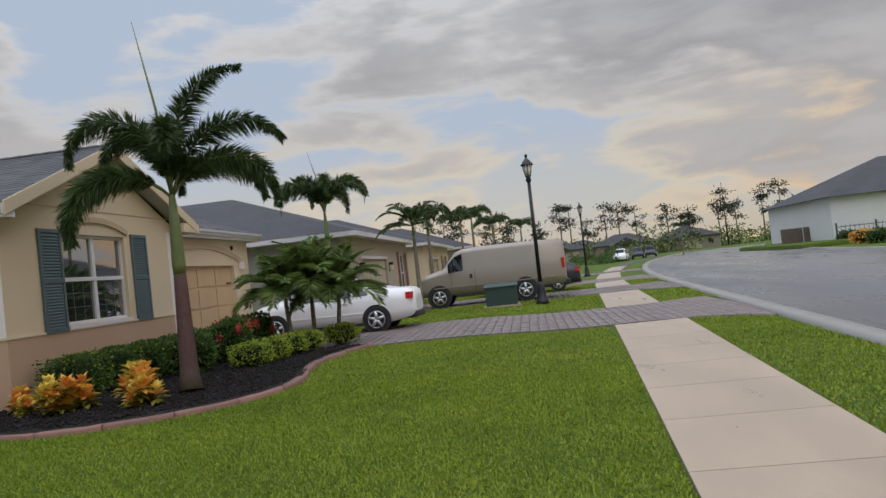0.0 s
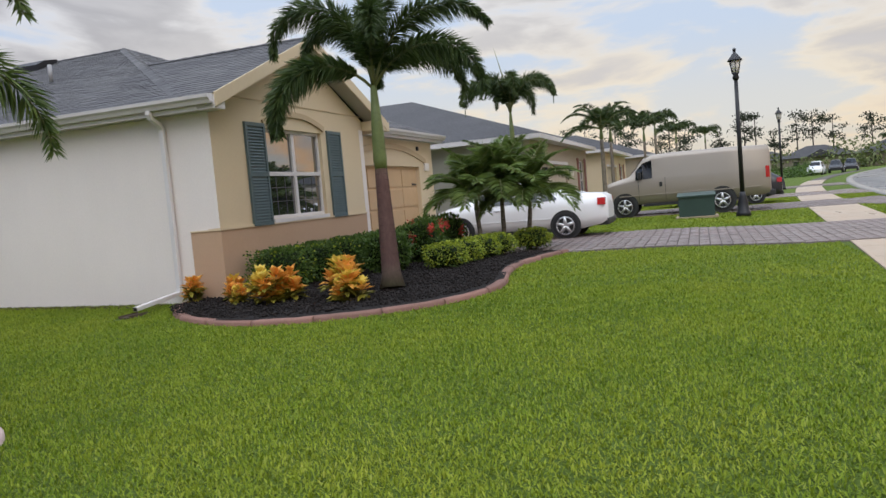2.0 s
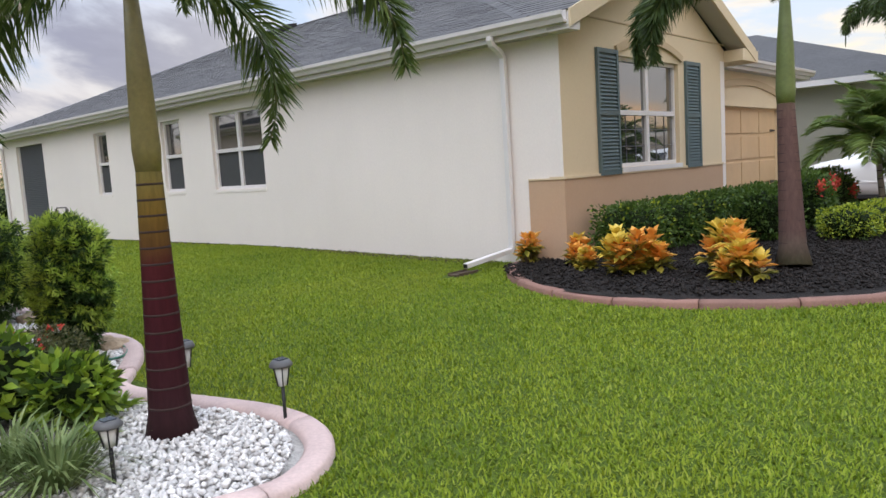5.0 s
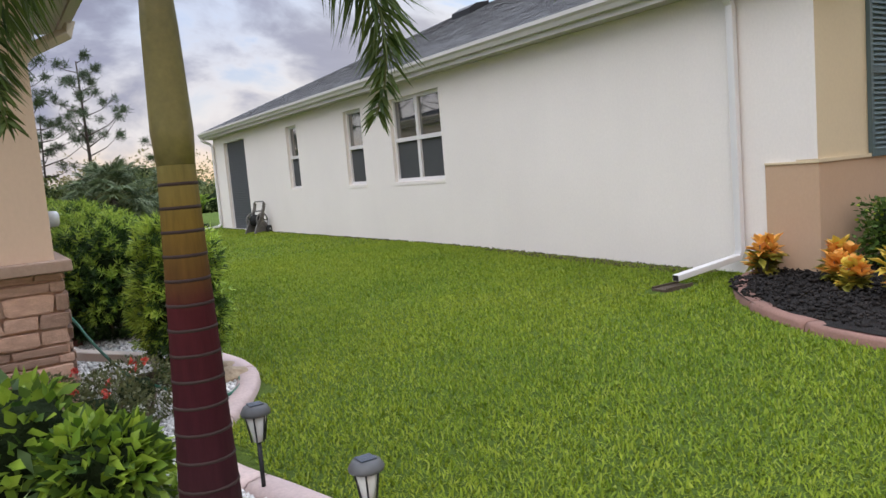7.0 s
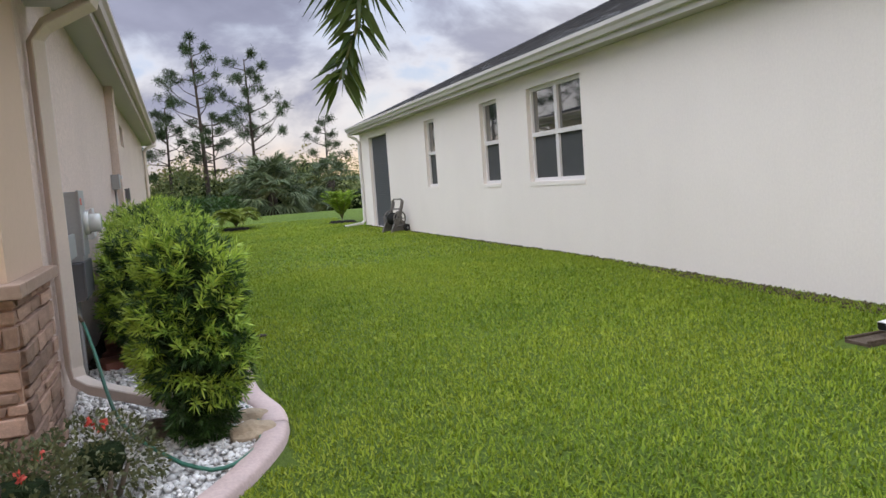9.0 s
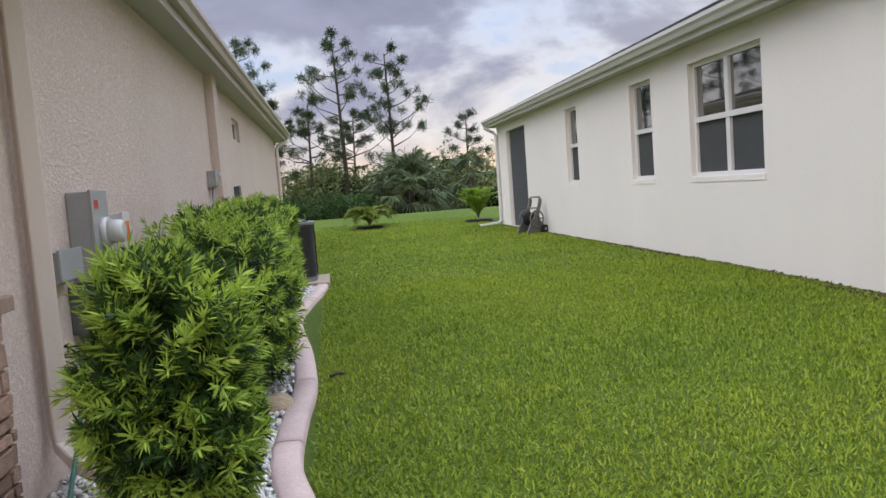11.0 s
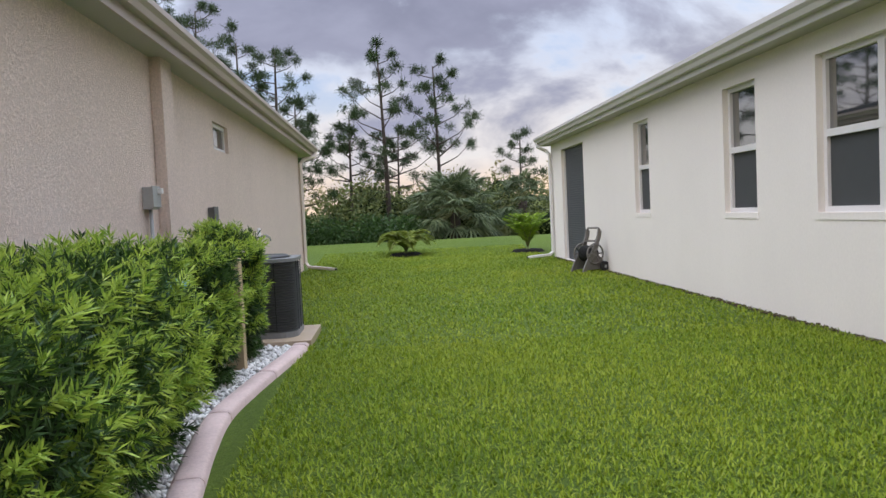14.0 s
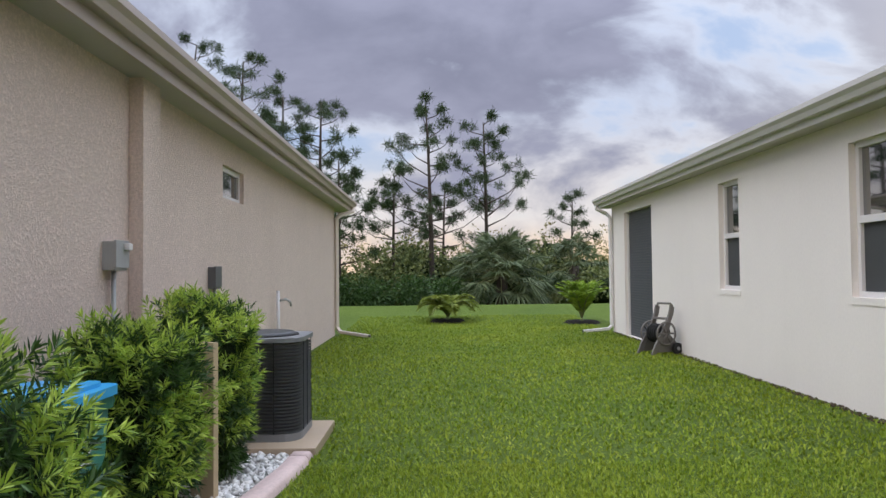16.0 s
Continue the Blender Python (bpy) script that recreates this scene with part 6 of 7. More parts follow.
# two young plants in dug rings on the back lawn
for x, y, nm, lb, mt, ln in ((-3.74, 22.9, "young_palm", "young yellow-green palm in a dug black ring", "fernpalm", 1.05), (-0.20, 22.2, "young_shrub", "young bushy green plant in a mulched ring", "shrub_lt", 1.15)):
    palm(nm, lb, x, y, 0.06, 0.06, 0.05, 0.10, [feather(a, e - 4 if nm == "young_palm" else min(88, e + 12), ln, 105 if nm == "young_palm" else 60, 150, 0.36, 0.040) for a, e in zip(range(0, 960, 40), (72, 58, 80, 50, 76, 62, 84, 54, 70, 60, 82, 52, 74, 65, 78, 56, 68, 60, 84, 74, 66, 80, 70, 62))], mt, "shaft", "trunk_grey")
    rg = thing("mulch_ring", "black mulch ring round a young plant", "mulch", x, y, gz(x, y))
    bm = bmesh.new()
    bmesh.ops.create_cone(bm, cap_ends=True, segments=28, radius1=0.55, radius2=0.42, depth=0.09)
    for v in bm.verts:
        v.co += Vector((noise.noise(v.co * 3) * 0.05, noise.noise(v.co * 3 + Vector((4, 0, 0))) * 0.05, 0.02))
    part("mound", bm, "mulch", rg)
for k in range(5):
    x, y = 46 + k * 4.5, -31.5 - k * 0.8
    shrub("flower_bush", "clipped bush with orange leaves across the street", x, y - 2, (1.8, 1.8, 1.0), "croton" if k % 2 else "hedge", 500, 0.25, 0.12, None, 0, 0.3, "shrub", "bushes across the street", 0, 0.1, False)

# ---- beds and edging ----
def spline(pts, step):
    """Evenly spaced points on a smooth line through the given ones."""
    P = [Vector((*p, 0)) for p in pts]
    out_pts = []
    for i in range(len(P) - 1):
        a, b, c, d = P[max(i - 1, 0)], P[i], P[i + 1], P[min(i + 2, len(P) - 1)]
        n = max(2, int((c - b).length / 0.04))
        for k in range(n):
            t = k / n
            out_pts.append(0.5 * ((2 * b) + (c - a) * t + (2 * a - 5 * b + 4 * c - d) * t * t + (3 * b - a - 3 * c + d) * t ** 3))
    out_pts.append(P[-1])
    res, acc = [out_pts[0]], 0.0
    for p, q in zip(out_pts, out_pts[1:]):
        acc += (q - p).length
        if acc >= step:
            res.append(q)
            acc = 0.0
    return [(p.x, p.y) for p in res]


def edging(name, label, pts, width, height, material, piece, side=1):
    """A cast garden edging: rounded blocks end to end with narrow joints, the line being its outer foot."""
    t = thing(name, label, "garden edging")
    line = spline(pts, 0.06)
    per = max(2, int(piece / 0.06))
    for s in range(0, len(line) - 2, per):
        seg = line[s:s + per + 1]
        if len(seg) < 3:
            continue
        bm, rows = bmesh.new(), []
        for i, (x, y) in enumerate(seg):
            j = min(i, len(seg) - 2)
            d = Vector((seg[j + 1][0] - seg[j][0], seg[j + 1][1] - seg[j][1], 0)).normalized()
            nrm = Vector((-d.y, d.x, 0)) * side
            sh = d * (0.005 if i == 0 else -0.005 if i == len(seg) - 1 else 0)
            z = gz(x, y)
            prof = [(0, -0.06), (0.006, height * 0.65), (width * 0.16, height * 0.96), (width * 0.5, height), (width * 0.84, height * 0.96), (width, height * 0.6), (width, -0.06)]
            rows.append([bm.verts.new(Vector((x, y, z + h)) + nrm * w + sh) for w, h in prof])
        for r, q in zip(rows, rows[1:]):
            for k in range(len(r) - 1):
                f = bm.faces.new((r[k], r[k + 1], q[k + 1], q[k]))
                f.smooth = True
        bm.faces.new(rows[0]), bm.faces.new(rows[-1][::-1])
        bmesh.ops.recalc_face_normals(bm, faces=bm.faces)
        part("block", bm, material, t)
    return line


def bed(name, label, outline, material, lift, kind_label):
    """A planted bed: its outline filled and draped a little above the lawn."""
    bm = bmesh.new()
    vs = [bm.verts.new((x, y, 0)) for x, y in outline]
    f = bm.faces.new(vs)
    bmesh.ops.triangulate(bm, faces=[f])
    for _ in range(3):
        bmesh.ops.subdivide_edges(bm, edges=[e for e in bm.edges if e.calc_length() > 0.35], cuts=1, use_grid_fill=False)
        bmesh.ops.triangulate(bm, faces=bm.faces[:])
    for v in bm.verts:
        v.co.z = gz(v.co.x, v.co.y) + lift + 0.02 * noise.noise(v.co * 2.5)
    bmesh.ops.recalc_face_normals(bm, faces=bm.faces)
    for f in bm.faces:
        f.smooth = True
        if f.normal.z < 0:
            f.normal_flip()
    return tagged(part(name, bm, material), label, kind_label, kind="structure")


def inside(px, py, poly):
    px, py = np.asarray(px), np.asarray(py)
    c = np.zeros(px.shape, bool)
    for (x0, y0), (x1, y1) in zip(poly, poly[1:] + poly[:1]):
        if y0 == y1:
            continue
        c ^= ((y0 > py) != (y1 > py)) & (px < (x1 - x0) * (py - y0) / (y1 - y0) + x0)
    return c


EDGE_A = [(-0.03, 0.26), (-0.55, 0.14), (-1.15, -0.30), (-1.62, -0.95), (-1.92, -1.75), (-1.90, -2.55), (-1.55, -3.50), (-0.95, -4.28), (-0.15, -4.66), (0.60, -4.68), (1.50, -4.50), (2.40, -4.38), (3.30, -4.42), (4.30, -4.62), (5.05, -4.86)]
line_a = edging("garden_edging", "red-brown cast edging round the mulch bed", EDGE_A, 0.16, 0.075, "edging_red", 0.62)
poly_a = [*spline(EDGE_A, 0.25), (4.94, -3.0), (4.94, GAR - 0.05), (-0.02, GAR - 0.05)]
bed("mulch_bed", "dark mulch bed with mixed shrubs along the house", [(x + (0.06 if x < 4.9 else 0), y + (0.06 if y < 0 else -0.06)) for x, y in poly_a], "mulch", 0.07, "flower bed")
EDGE_B = [(-9.6, -1.8), (-8.6, -2.15), (-7.7, -2.35), (-6.88, -2.55), (-6.29, -2.76), (-5.98, -2.72), (-5.68, -2.50), (-5.48, -2.12), (-5.45, -1.66), (-5.56, -1.15), (-5.70, -0.64), (-5.72, -0.20), (-5.52, 0.12), (-5.27, 0.50), (-5.05, 0.98), (-5.00, 1.45), (-5.10, 2.05), (-5.09, 2.75), (-5.05, 3.40), (-5.10, 4.30), (-5.20, 5.15), (-5.24, 5.80), (-5.18, 6.45), (-5.08, 7.30), (-5.02, 7.80), (-5.00, 8.24)]
line_b = edging("garden_edging", "pale pink stamped concrete edging round white gravel", EDGE_B, 0.17, 0.065, "edging_pink", 0.85)
poly_b = [*spline(EDGE_B, 0.2), (-6.32, 8.55), (-6.32, 2.1), (-6.28, 0.66), (-9.6, 0.66)]
bed("gravel_bed", "white gravel bed round the palm and shrubs", [(x - 0.08 if x > -6.2 else x, y + (0.10 if y < -1.5 else 0)) for x, y in poly_b], "gravel_bed", 0.015, "gravel bed")


def pebbles(name, label, poly, n, smin, smax, material, lift, box_lim, seed):
    q = np.random.default_rng(seed)
    x, y = q.uniform(box_lim[0], box_lim[1], n * 3), q.uniform(box_lim[2], box_lim[3], n * 3)
    ok = inside(x, y, poly)
    x, y = x[ok][:n], y[ok][:n]
    n = len(x)
    base = np.array([(1, 0, 0), (-1, 0, 0), (0, 1, 0), (0, -1, 0), (0, 0, 1), (0, 0, -1)], float)
    faces = np.array([(0, 2, 4), (2, 1, 4), (1, 3, 4), (3, 0, 4), (2, 0, 5), (1, 2, 5), (3, 1, 5), (0, 3, 5)])
    s = q.uniform(smin, smax, (n, 1, 1)) * q.uniform(0.6, 1.3, (n, 1, 3)) * np.array([1, 1, 0.7])
    v = base[None] * s * (1 + q.normal(0, 0.2, (n, 6, 1)))
    a = q.uniform(0, 6.28, n)
    tilt = q.uniform(-0.6, 0.6, n)
    v2 = np.stack([v[..., 0], v[..., 1] * np.cos(tilt)[:, None] - v[..., 2] * np.sin(tilt)[:, None], v[..., 1] * np.sin(tilt)[:, None] + v[..., 2] * np.cos(tilt)[:, None]], -1)
    v3 = np.stack([v2[..., 0] * np.cos(a)[:, None] - v2[..., 1] * np.sin(a)[:, None], v2[..., 0] * np.sin(a)[:, None] + v2[..., 1] * np.cos(a)[:, None], v2[..., 2]], -1)
    v3 += np.stack([x, y, ground_z(x, y) + lift + q.uniform(0, 0.02, n)], 1)[:, None]
    F = faces[None] + (np.arange(n) * 6)[:, None, None]
    return tagged(soup(name, v3.reshape(-1, 3), F.reshape(-1, 3), material), label, "gravel", kind="stuff")


shrunk_b = [(x - 0.17 if x > -6.2 else x, y + (0.17 if y < -1.5 else 0)) for x, y in poly_b]
pebbles("white_gravel", "loose white marble chips in the palm bed", shrunk_b, 18000, 0.011, 0.030, "pebble", 0.02, (-8.5, -5.0, -2.7, 3.2), 1)
pebbles("white_gravel", "loose white marble chips below the shrub row", shrunk_b, 6000, 0.014, 0.034, "pebble", 0.02, (-6.3, -5.0, 3.2, 8.5), 2)
shrunk_a = [(x + (0.2 if x < 4.9 else -0.05), y + (0.2 if y < 0 else -0.2)) for x, y in poly_a]
pebbles("mulch_chips", "loose dark bark chips on the bed", shrunk_a, 15000, 0.008, 0.028, "mulch_chip", 0.075, (-2, 5, -4.8, 0.1), 3)
pebbles("bare_soil", "strip of bare soil along the white wall", [(-0.32, 0.7), (-0.02, 0.7), (-0.02, 19.3), (-0.10, 19.3), (-0.12, 6.0), (-0.30, 3.5)], 2600, 0.006, 0.022, "soil", 0.0, (-0.4, 0, 0.6, 19.4), 4)


pebbles("leaf_litter", "dark chips strewn between the wall and the shrubs", [(-6.32, 3.3), (-5.98, 3.3), (-5.92, 8.2), (-6.32, 8.2)], 2600, 0.012, 0.05, "mulch_chip", 0.03, (-6.4, -5.9, 3.2, 8.3), 6)


def rock(x, y, s, seed, label="tan boulder among the gravel"):
    t = thing("rock", label, "rock", x, y, gz(x, y), group="edging rocks")
    bm = bmesh.new()
    r = bmesh.ops.create_icosphere(bm, subdivisions=3, radius=1)
    for v in r["verts"]:
        k = 1 + 0.25 * noise.noise(v.co * 1.3 + Vector((seed, 0, 0))) + 0.06 * noise.noise(v.co * 5)
        v.co = Vector((v.co.x * s[0] * k, v.co.y * s[1] * k, v.co.z * s[2] * k + s[2] * 0.7))
    part("stone", bm, "rock", t)


rock(-5.24, 1.12, (0.14, 0.10, 0.07), 1), rock(-5.22, 1.42, (0.12, 0.08, 0.06), 2), rock(-5.30, 3.0, (0.12, 0.09, 0.08), 3)
for k, (x, y, a) in enumerate(((-6.14, 3.28, 20), (-6.12, 3.62, -12), (-6.16, 3.98, 8))):
    eb = thing("edging_brick", "rust-brown edging brick lying on the gravel by the wall", "brick", x, y, gz(x, y) + 0.02, a, "loose edging bricks")
    part("block", boxes(((-0.10, -0.15, 0), (0.10, 0.15, 0.075)), bevel=0.015), "brick_red", eb)
bs = thing("splash_block", "dark splash block under the tan downspout foot", "splash block", -5.66, 1.42, gz(-5.6, 1.4))
part("tray", boxes(((-0.16, -0.10, 0), (0.16, 0.10, 0.11)), bevel=0.01), "soil", bs)


def hose(pts, label):
    t = thing("garden_hose", label, "hose")
    line = spline([(p[0], p[1]) for p in pts], 0.05)
    zz = [p[2] for p in pts]
    n = len(line)
    P = [(x, y, np.interp(i / max(1, n - 1), np.linspace(0, 1, len(zz)), zz)) for i, (x, y) in enumerate(line)]
    part("tube", tube(P, 0.011, 8), "hose", t)


zb = gz(-5.3, 1) + 0.05
hose([(-6.22, 2.38, 0.58), (-6.18, 2.24, 0.34), (-6.10, 1.9, 0.12), (-5.95, 1.25, zb), (-5.70, 0.80, zb), (-5.42, 0.62, zb), (-5.22, 0.92, zb), (-5.18, 1.4, zb), (-5.26, 2.0, zb), (-5.28, 2.9, zb + 0.03), (-5.26, 3.7, zb + 0.05), (-5.36, 5.0, zb + 0.1), (-5.42, 6.2, zb + 0.1), (-5.30, 7.4, zb + 0.12), (-5.25, 8.1, zb + 0.16), (-5.45, 8.30, zb + 0.14)], "green garden hose lying along the gravel")

# ---- lamps in the gravel ----
def solar_light(x, y, h):
    t = thing("solar_path_light", "small solar path light with a clear flared shade on a stake", "path light", x, y, gz(x, y), group="solar path lights")
    part("stake", tube([(0, 0, -0.05), (0, 0, h * 0.62)], 0.011, 8), "black", t)
    part("shade", tube([(0, 0, h * 0.62), (0, 0, h * 0.72), (0, 0, h * 0.90)], [0.024, 0.032, 0.048], 18), "clear", t, "clear ribbed shade")
    for k in range(6):
        a = k * math.pi / 3
        part("rib", tube([(0.032 * math.cos(a), 0.032 * math.sin(a), h * 0.62), (0.052 * math.cos(a), 0.052 * math.sin(a), h * 0.9)], 0.004, 5), "black", t)
    part("cap", tube([(0, 0, h * 0.90), (0, 0, h * 0.93), (0, 0, h * 0.985), (0, 0, h)], [0.068, 0.070, 0.055, 0.042], 20), "pvc_dark", t)
    part("solar_panel", boxes(((-0.032, -0.032, h + 0.001), (0.032, 0.032, h + 0.005))), "solar", t)


solar_light(-5.59, -1.93, 0.42), solar_light(-5.72, -1.05, 0.46), solar_light(-6.62, -1.92, 0.36)

# ---- street furniture ----
def street_lamp(x, y, h):
    t = thing("street_lamp", "black fluted street lamp with a lantern head", "street lamp", x, y, gz(x, y))
    part("base", tube([(0, 0, 0), (0, 0, 0.12), (0, 0, 0.16), (0, 0, 0.45), (0, 0, 0.62), (0, 0, 0.75)], [0.22, 0.21, 0.17, 0.15, 0.10, 0.08], 16), "black", t)
    post = part("post", tube([(0, 0, 0.75), (0, 0, h - 0.72)], [0.07, 0.055], 14), "black", t)
    part("collar", tube([(0, 0, h - 0.76), (0, 0, h - 0.70), (0, 0, h - 0.62), (0, 0, h - 0.56)], [0.07, 0.10, 0.07, 0.11], 14), "black", post)
    head = part("lantern_glass", tube([(0, 0, h - 0.56), (0, 0, h - 0.20)], [0.09, 0.17], 6), "lantern", t, "pale flared lantern glass")
    for k in range(6):
        a = k * math.pi / 3
        part("glazing_bar", tube([(0.10 * math.cos(a), 0.10 * math.sin(a), h - 0.57), (0.18 * math.cos(a), 0.18 * math.sin(a), h - 0.19)], 0.012, 5), "black", head)
    part("roof", tube([(0, 0, h - 0.20), (0, 0, h - 0.17), (0, 0, h - 0.06), (0, 0, h), (0, 0, h + 0.03), (0, 0, h + 0.10)], [0.22, 0.21, 0.12, 0.08, 0.045, 0.035], 12), "black", t)
    part("finial", tube([(0, 0, h + 0.10), (0, 0, h + 0.14), (0, 0, h + 0.19)], [0.05, 0.055, 0.008], 10), "black", t)


street_lamp(14.6, -8.55, 4.86)
street_lamp(41, path_y(41, -8.4), 4.9)
street_lamp(88, path_y(88, -30), 4.9)
tf = thing("transformer_box", "dark green utility transformer box on the verge", "utility box", 14.75, -7.22, gz(14.7, -7.2))
part("pad", boxes(((-0.5, -0.62, -0.05), (0.5, 0.62, 0.06)), bevel=0.01), "concrete", tf)
part("cabinet", prism([(-0.42, 0.061), (0.42, 0.061), (0.42, 0.74), (-0.42, 0.66)], "y", -0.52, 0.52), "green_box", tf)
part("lid", prism([(-0.46, 0.661), (0.45, 0.745), (0.45, 0.79), (-0.46, 0.70)], "y", -0.56, 0.56), "green_box", tf)
part("label_plate", boxes(((-0.432, -0.25, 0.35), (-0.421, 0.05, 0.55))), "green_box", tf)

# ---- air conditioner, bin, post, hose reel ----
pad = thing("condenser_pad", "grey-tan concrete pad on the gravel's end", "concrete pad", -5.56, 8.78, gz(-5.6, 8.8))
part("slab", boxes(((-0.62, -0.53, -0.04), (0.57, 0.54, 0.075)), bevel=0.008), "concrete", pad)
ac = thing("air_conditioner", "charcoal louvred air-conditioner condenser on a pad", "air conditioner", -5.53, 8.84, gz(-5.6, 8.8) + 0.075)


def rounded_rect(w, d, r, n=5):
    o = []
    for cx, cy, a0 in ((w - r, d - r, 0), (r - w, d - r, 90), (r - w, r - d, 180), (w - r, r - d, 270)):
        o += [(cx + r * math.cos(radians(a0 + 90 * k / n)), cy + r * math.sin(radians(a0 + 90 * k / n))) for k in range(n + 1)]
    return o


part("coil_body", prism(rounded_rect(0.35, 0.35, 0.14), "z", 0.06, 0.76), "pvc_dark", ac)
part("base_pan", prism(rounded_rect(0.38, 0.38, 0.16), "z", 0.0, 0.059), "ac_top", ac)
for k in range(26):
    z = 0.07 + k * 0.0265
    bm = bmesh.new()
    o, i_ = rounded_rect(0.375, 0.375, 0.16), rounded_rect(0.352, 0.352, 0.14)
    vo = [[bm.verts.new((x, y, zz)) for x, y in lp] for lp, zz in ((i_, z + 0.012), (o, z), (o, z + 0.006), (i_, z + 0.016))]
    for r, q in zip(vo, vo[1:]):
        for j in range(len(r)):
            bm.faces.new((r[j], r[(j + 1) % len(r)], q[(j + 1) % len(q)], q[j]))
    part("louvre", bm, "ac", ac)
for sx in (-1, 1):
    for u in (-0.18, 0.0, 0.18):
        part("guard_wire", boxes(((sx * 0.379 - 0.003, u - 0.004, 0.06), (sx * 0.379 + 0.003, u + 0.004, 0.775))), "black", ac)
        part("guard_wire", boxes(((u - 0.004, sx * 0.379 - 0.003, 0.06), (u + 0.004, sx * 0.379 + 0.003, 0.775))), "black", ac)
lid = part("top_cover", prism(rounded_rect(0.39, 0.39, 0.17), "z", 0.776, 0.81), "ac_top", ac, "grey top cover with a fan guard")
for k in range(7):
    rr = 0.06 + 0.04 * k
    part("guard_ring", tube([(rr * math.cos(a), rr * math.sin(a), 0.835 - 0.02 * k / 7) for a in np.linspace(0, 2 * math.pi, 33)], 0.004, 5), "black", lid)
part("fan_cap", tube([(0, 0, 0.811), (0, 0, 0.84)], [0.31, 0.26], 24), "ac", lid)
wb = thing("wheelie_bin", "green plastic wheeled bin with a bright blue lid", "bin", -5.75, 5.80, gz(-5.7, 5.8) + 0.02)
wb.scale = (0.95, 0.95, 0.95)
bm = bmesh.new()
lo, hi = rounded_rect(0.17, 0.19, 0.05), rounded_rect(0.215, 0.235, 0.06)
r0, r1 = [bm.verts.new((x, y, 0.0)) for x, y in lo], [bm.verts.new((x, y, 0.90)) for x, y in hi]
for j in range(len(r0)):
    bm.faces.new((r0[j], r0[(j + 1) % len(r0)], r1[(j + 1) % len(r1)], r1[j])).smooth = True
bm.faces.new(r0[::-1]), bm.faces.new(r1)
part("body", bm, "bin", wb)
part("rim", prism(rounded_rect(0.23, 0.25, 0.065), "z", 0.84, 0.899), "bin", wb)
part("lid", prism(rounded_rect(0.245, 0.265, 0.07), "z", 0.901, 0.945), "bin_lid", wb, "bright blue lid")
part("lid_dome", prism(rounded_rect(0.19, 0.21, 0.07), "z", 0.946, 0.965), "bin_lid", wb)
part("handle", tube([(-0.2, 0.27, 0.86), (0.2, 0.27, 0.86)], 0.016, 8), "bin", wb)
for k in range(3):
    part("stencil_bar", boxes(((0.200 - 0.002 * k, -0.10, 0.72 - 0.05 * k), (0.2105 - 0.002 * k, 0.02, 0.735 - 0.05 * k))), "white", wb, "faded white stencil marks")
for s in (-0.17, 0.17):
    part("wheel", tube([(s, 0.22, 0.08), (s + 0.05, 0.22, 0.08)], 0.085, 14), "rubber", wb)
st = thing("wooden_board", "weathered upright board among the shrubs", "board", -5.50, 7.20, gz(-5.4, 7.2), 60)
part("board", boxes(((-0.02, -0.10, -0.05), (0.02, 0.10, 0.98)), bevel=0.004), "trim_tan", st)
rl = thing("hose_reel_cart", "taupe plastic hose reel cart leaning by the white wall", "hose reel", -0.36, 14.95, gz(-0.3, 15), -62)
rl.scale = (0.86, 0.92, 0.86)
part("drum", tube([(-0.15, 0, 0.40), (0.15, 0, 0.40)], 0.15, 20), "rubber", rl, "coiled dark hose on the drum")
for k in range(5):
    part("hose_coil", tube([(-0.12 + 0.06 * k, 0.165 * math.cos(a), 0.40 + 0.165 * math.sin(a)) for a in np.linspace(0, 2 * math.pi, 25)], 0.016, 6), "rubber", rl)
for s in (-0.19, 0.19):
    x0, x1 = s - 0.018, s + 0.018
    # swept side frame from the front foot up to the handle
    mid = [(-0.30, 0.0), (-0.20, 0.20), (-0.06, 0.40), (0.06, 0.60), (0.14, 0.78), (0.17, 0.92)]
    rim = [(y - 0.045, z + 0.02) for y, z in mid] + [(y + 0.045, z - 0.02 if z else 0) for y, z in mid[::-1]]
    part("side_frame", prism(rim, "x", x0, x1), "reel", rl, "taupe curved side frame")
    part("foot_panel", prism([(-0.22, 0.05), (0.26, 0.05), (0.27, 0.20), (0.12, 0.36), (-0.04, 0.34)], "x", x0 + 0.004, x1 - 0.004), "reel", rl)
    bm = bmesh.new()
    tube_in(bm, [(s * 1.12, 0.22 * math.cos(a), 0.40 + 0.22 * math.sin(a)) for a in np.linspace(0, 2 * math.pi, 33)], 0.020, 6)
    for k in range(6):
        a = k * math.pi / 3
        tube_in(bm, [(s * 1.12, 0, 0.40), (s * 1.12, 0.21 * math.cos(a), 0.40 + 0.21 * math.sin(a))], [0.026, 0.014], 6)
    part("reel_flange", bm, "reel", rl)
    wh = part("road_wheel", tube([(s * 1.2, 0.22, 0.11), (s * 1.2 + math.copysign(0.06, s), 0.22, 0.11)], 0.11, 20), "rubber", rl)
    part("hub", tube([(s * 1.2 + math.copysign(0.061, s), 0.22, 0.11), (s * 1.2 + math.copysign(0.068, s), 0.22, 0.11)], 0.035, 12), "pvc", wh)
part("handle", tube([(-0.20, 0.17, 0.92), (-0.16, 0.16, 0.97), (0.16, 0.16, 0.97), (0.20, 0.17, 0.92)], 0.022, 8), "reel", rl)
part("crank", tube([(-0.24, 0, 0.40), (-0.28, 0, 0.40), (-0.28, -0.10, 0.54), (-0.36, -0.10, 0.54)], 0.012, 6), "black", rl)
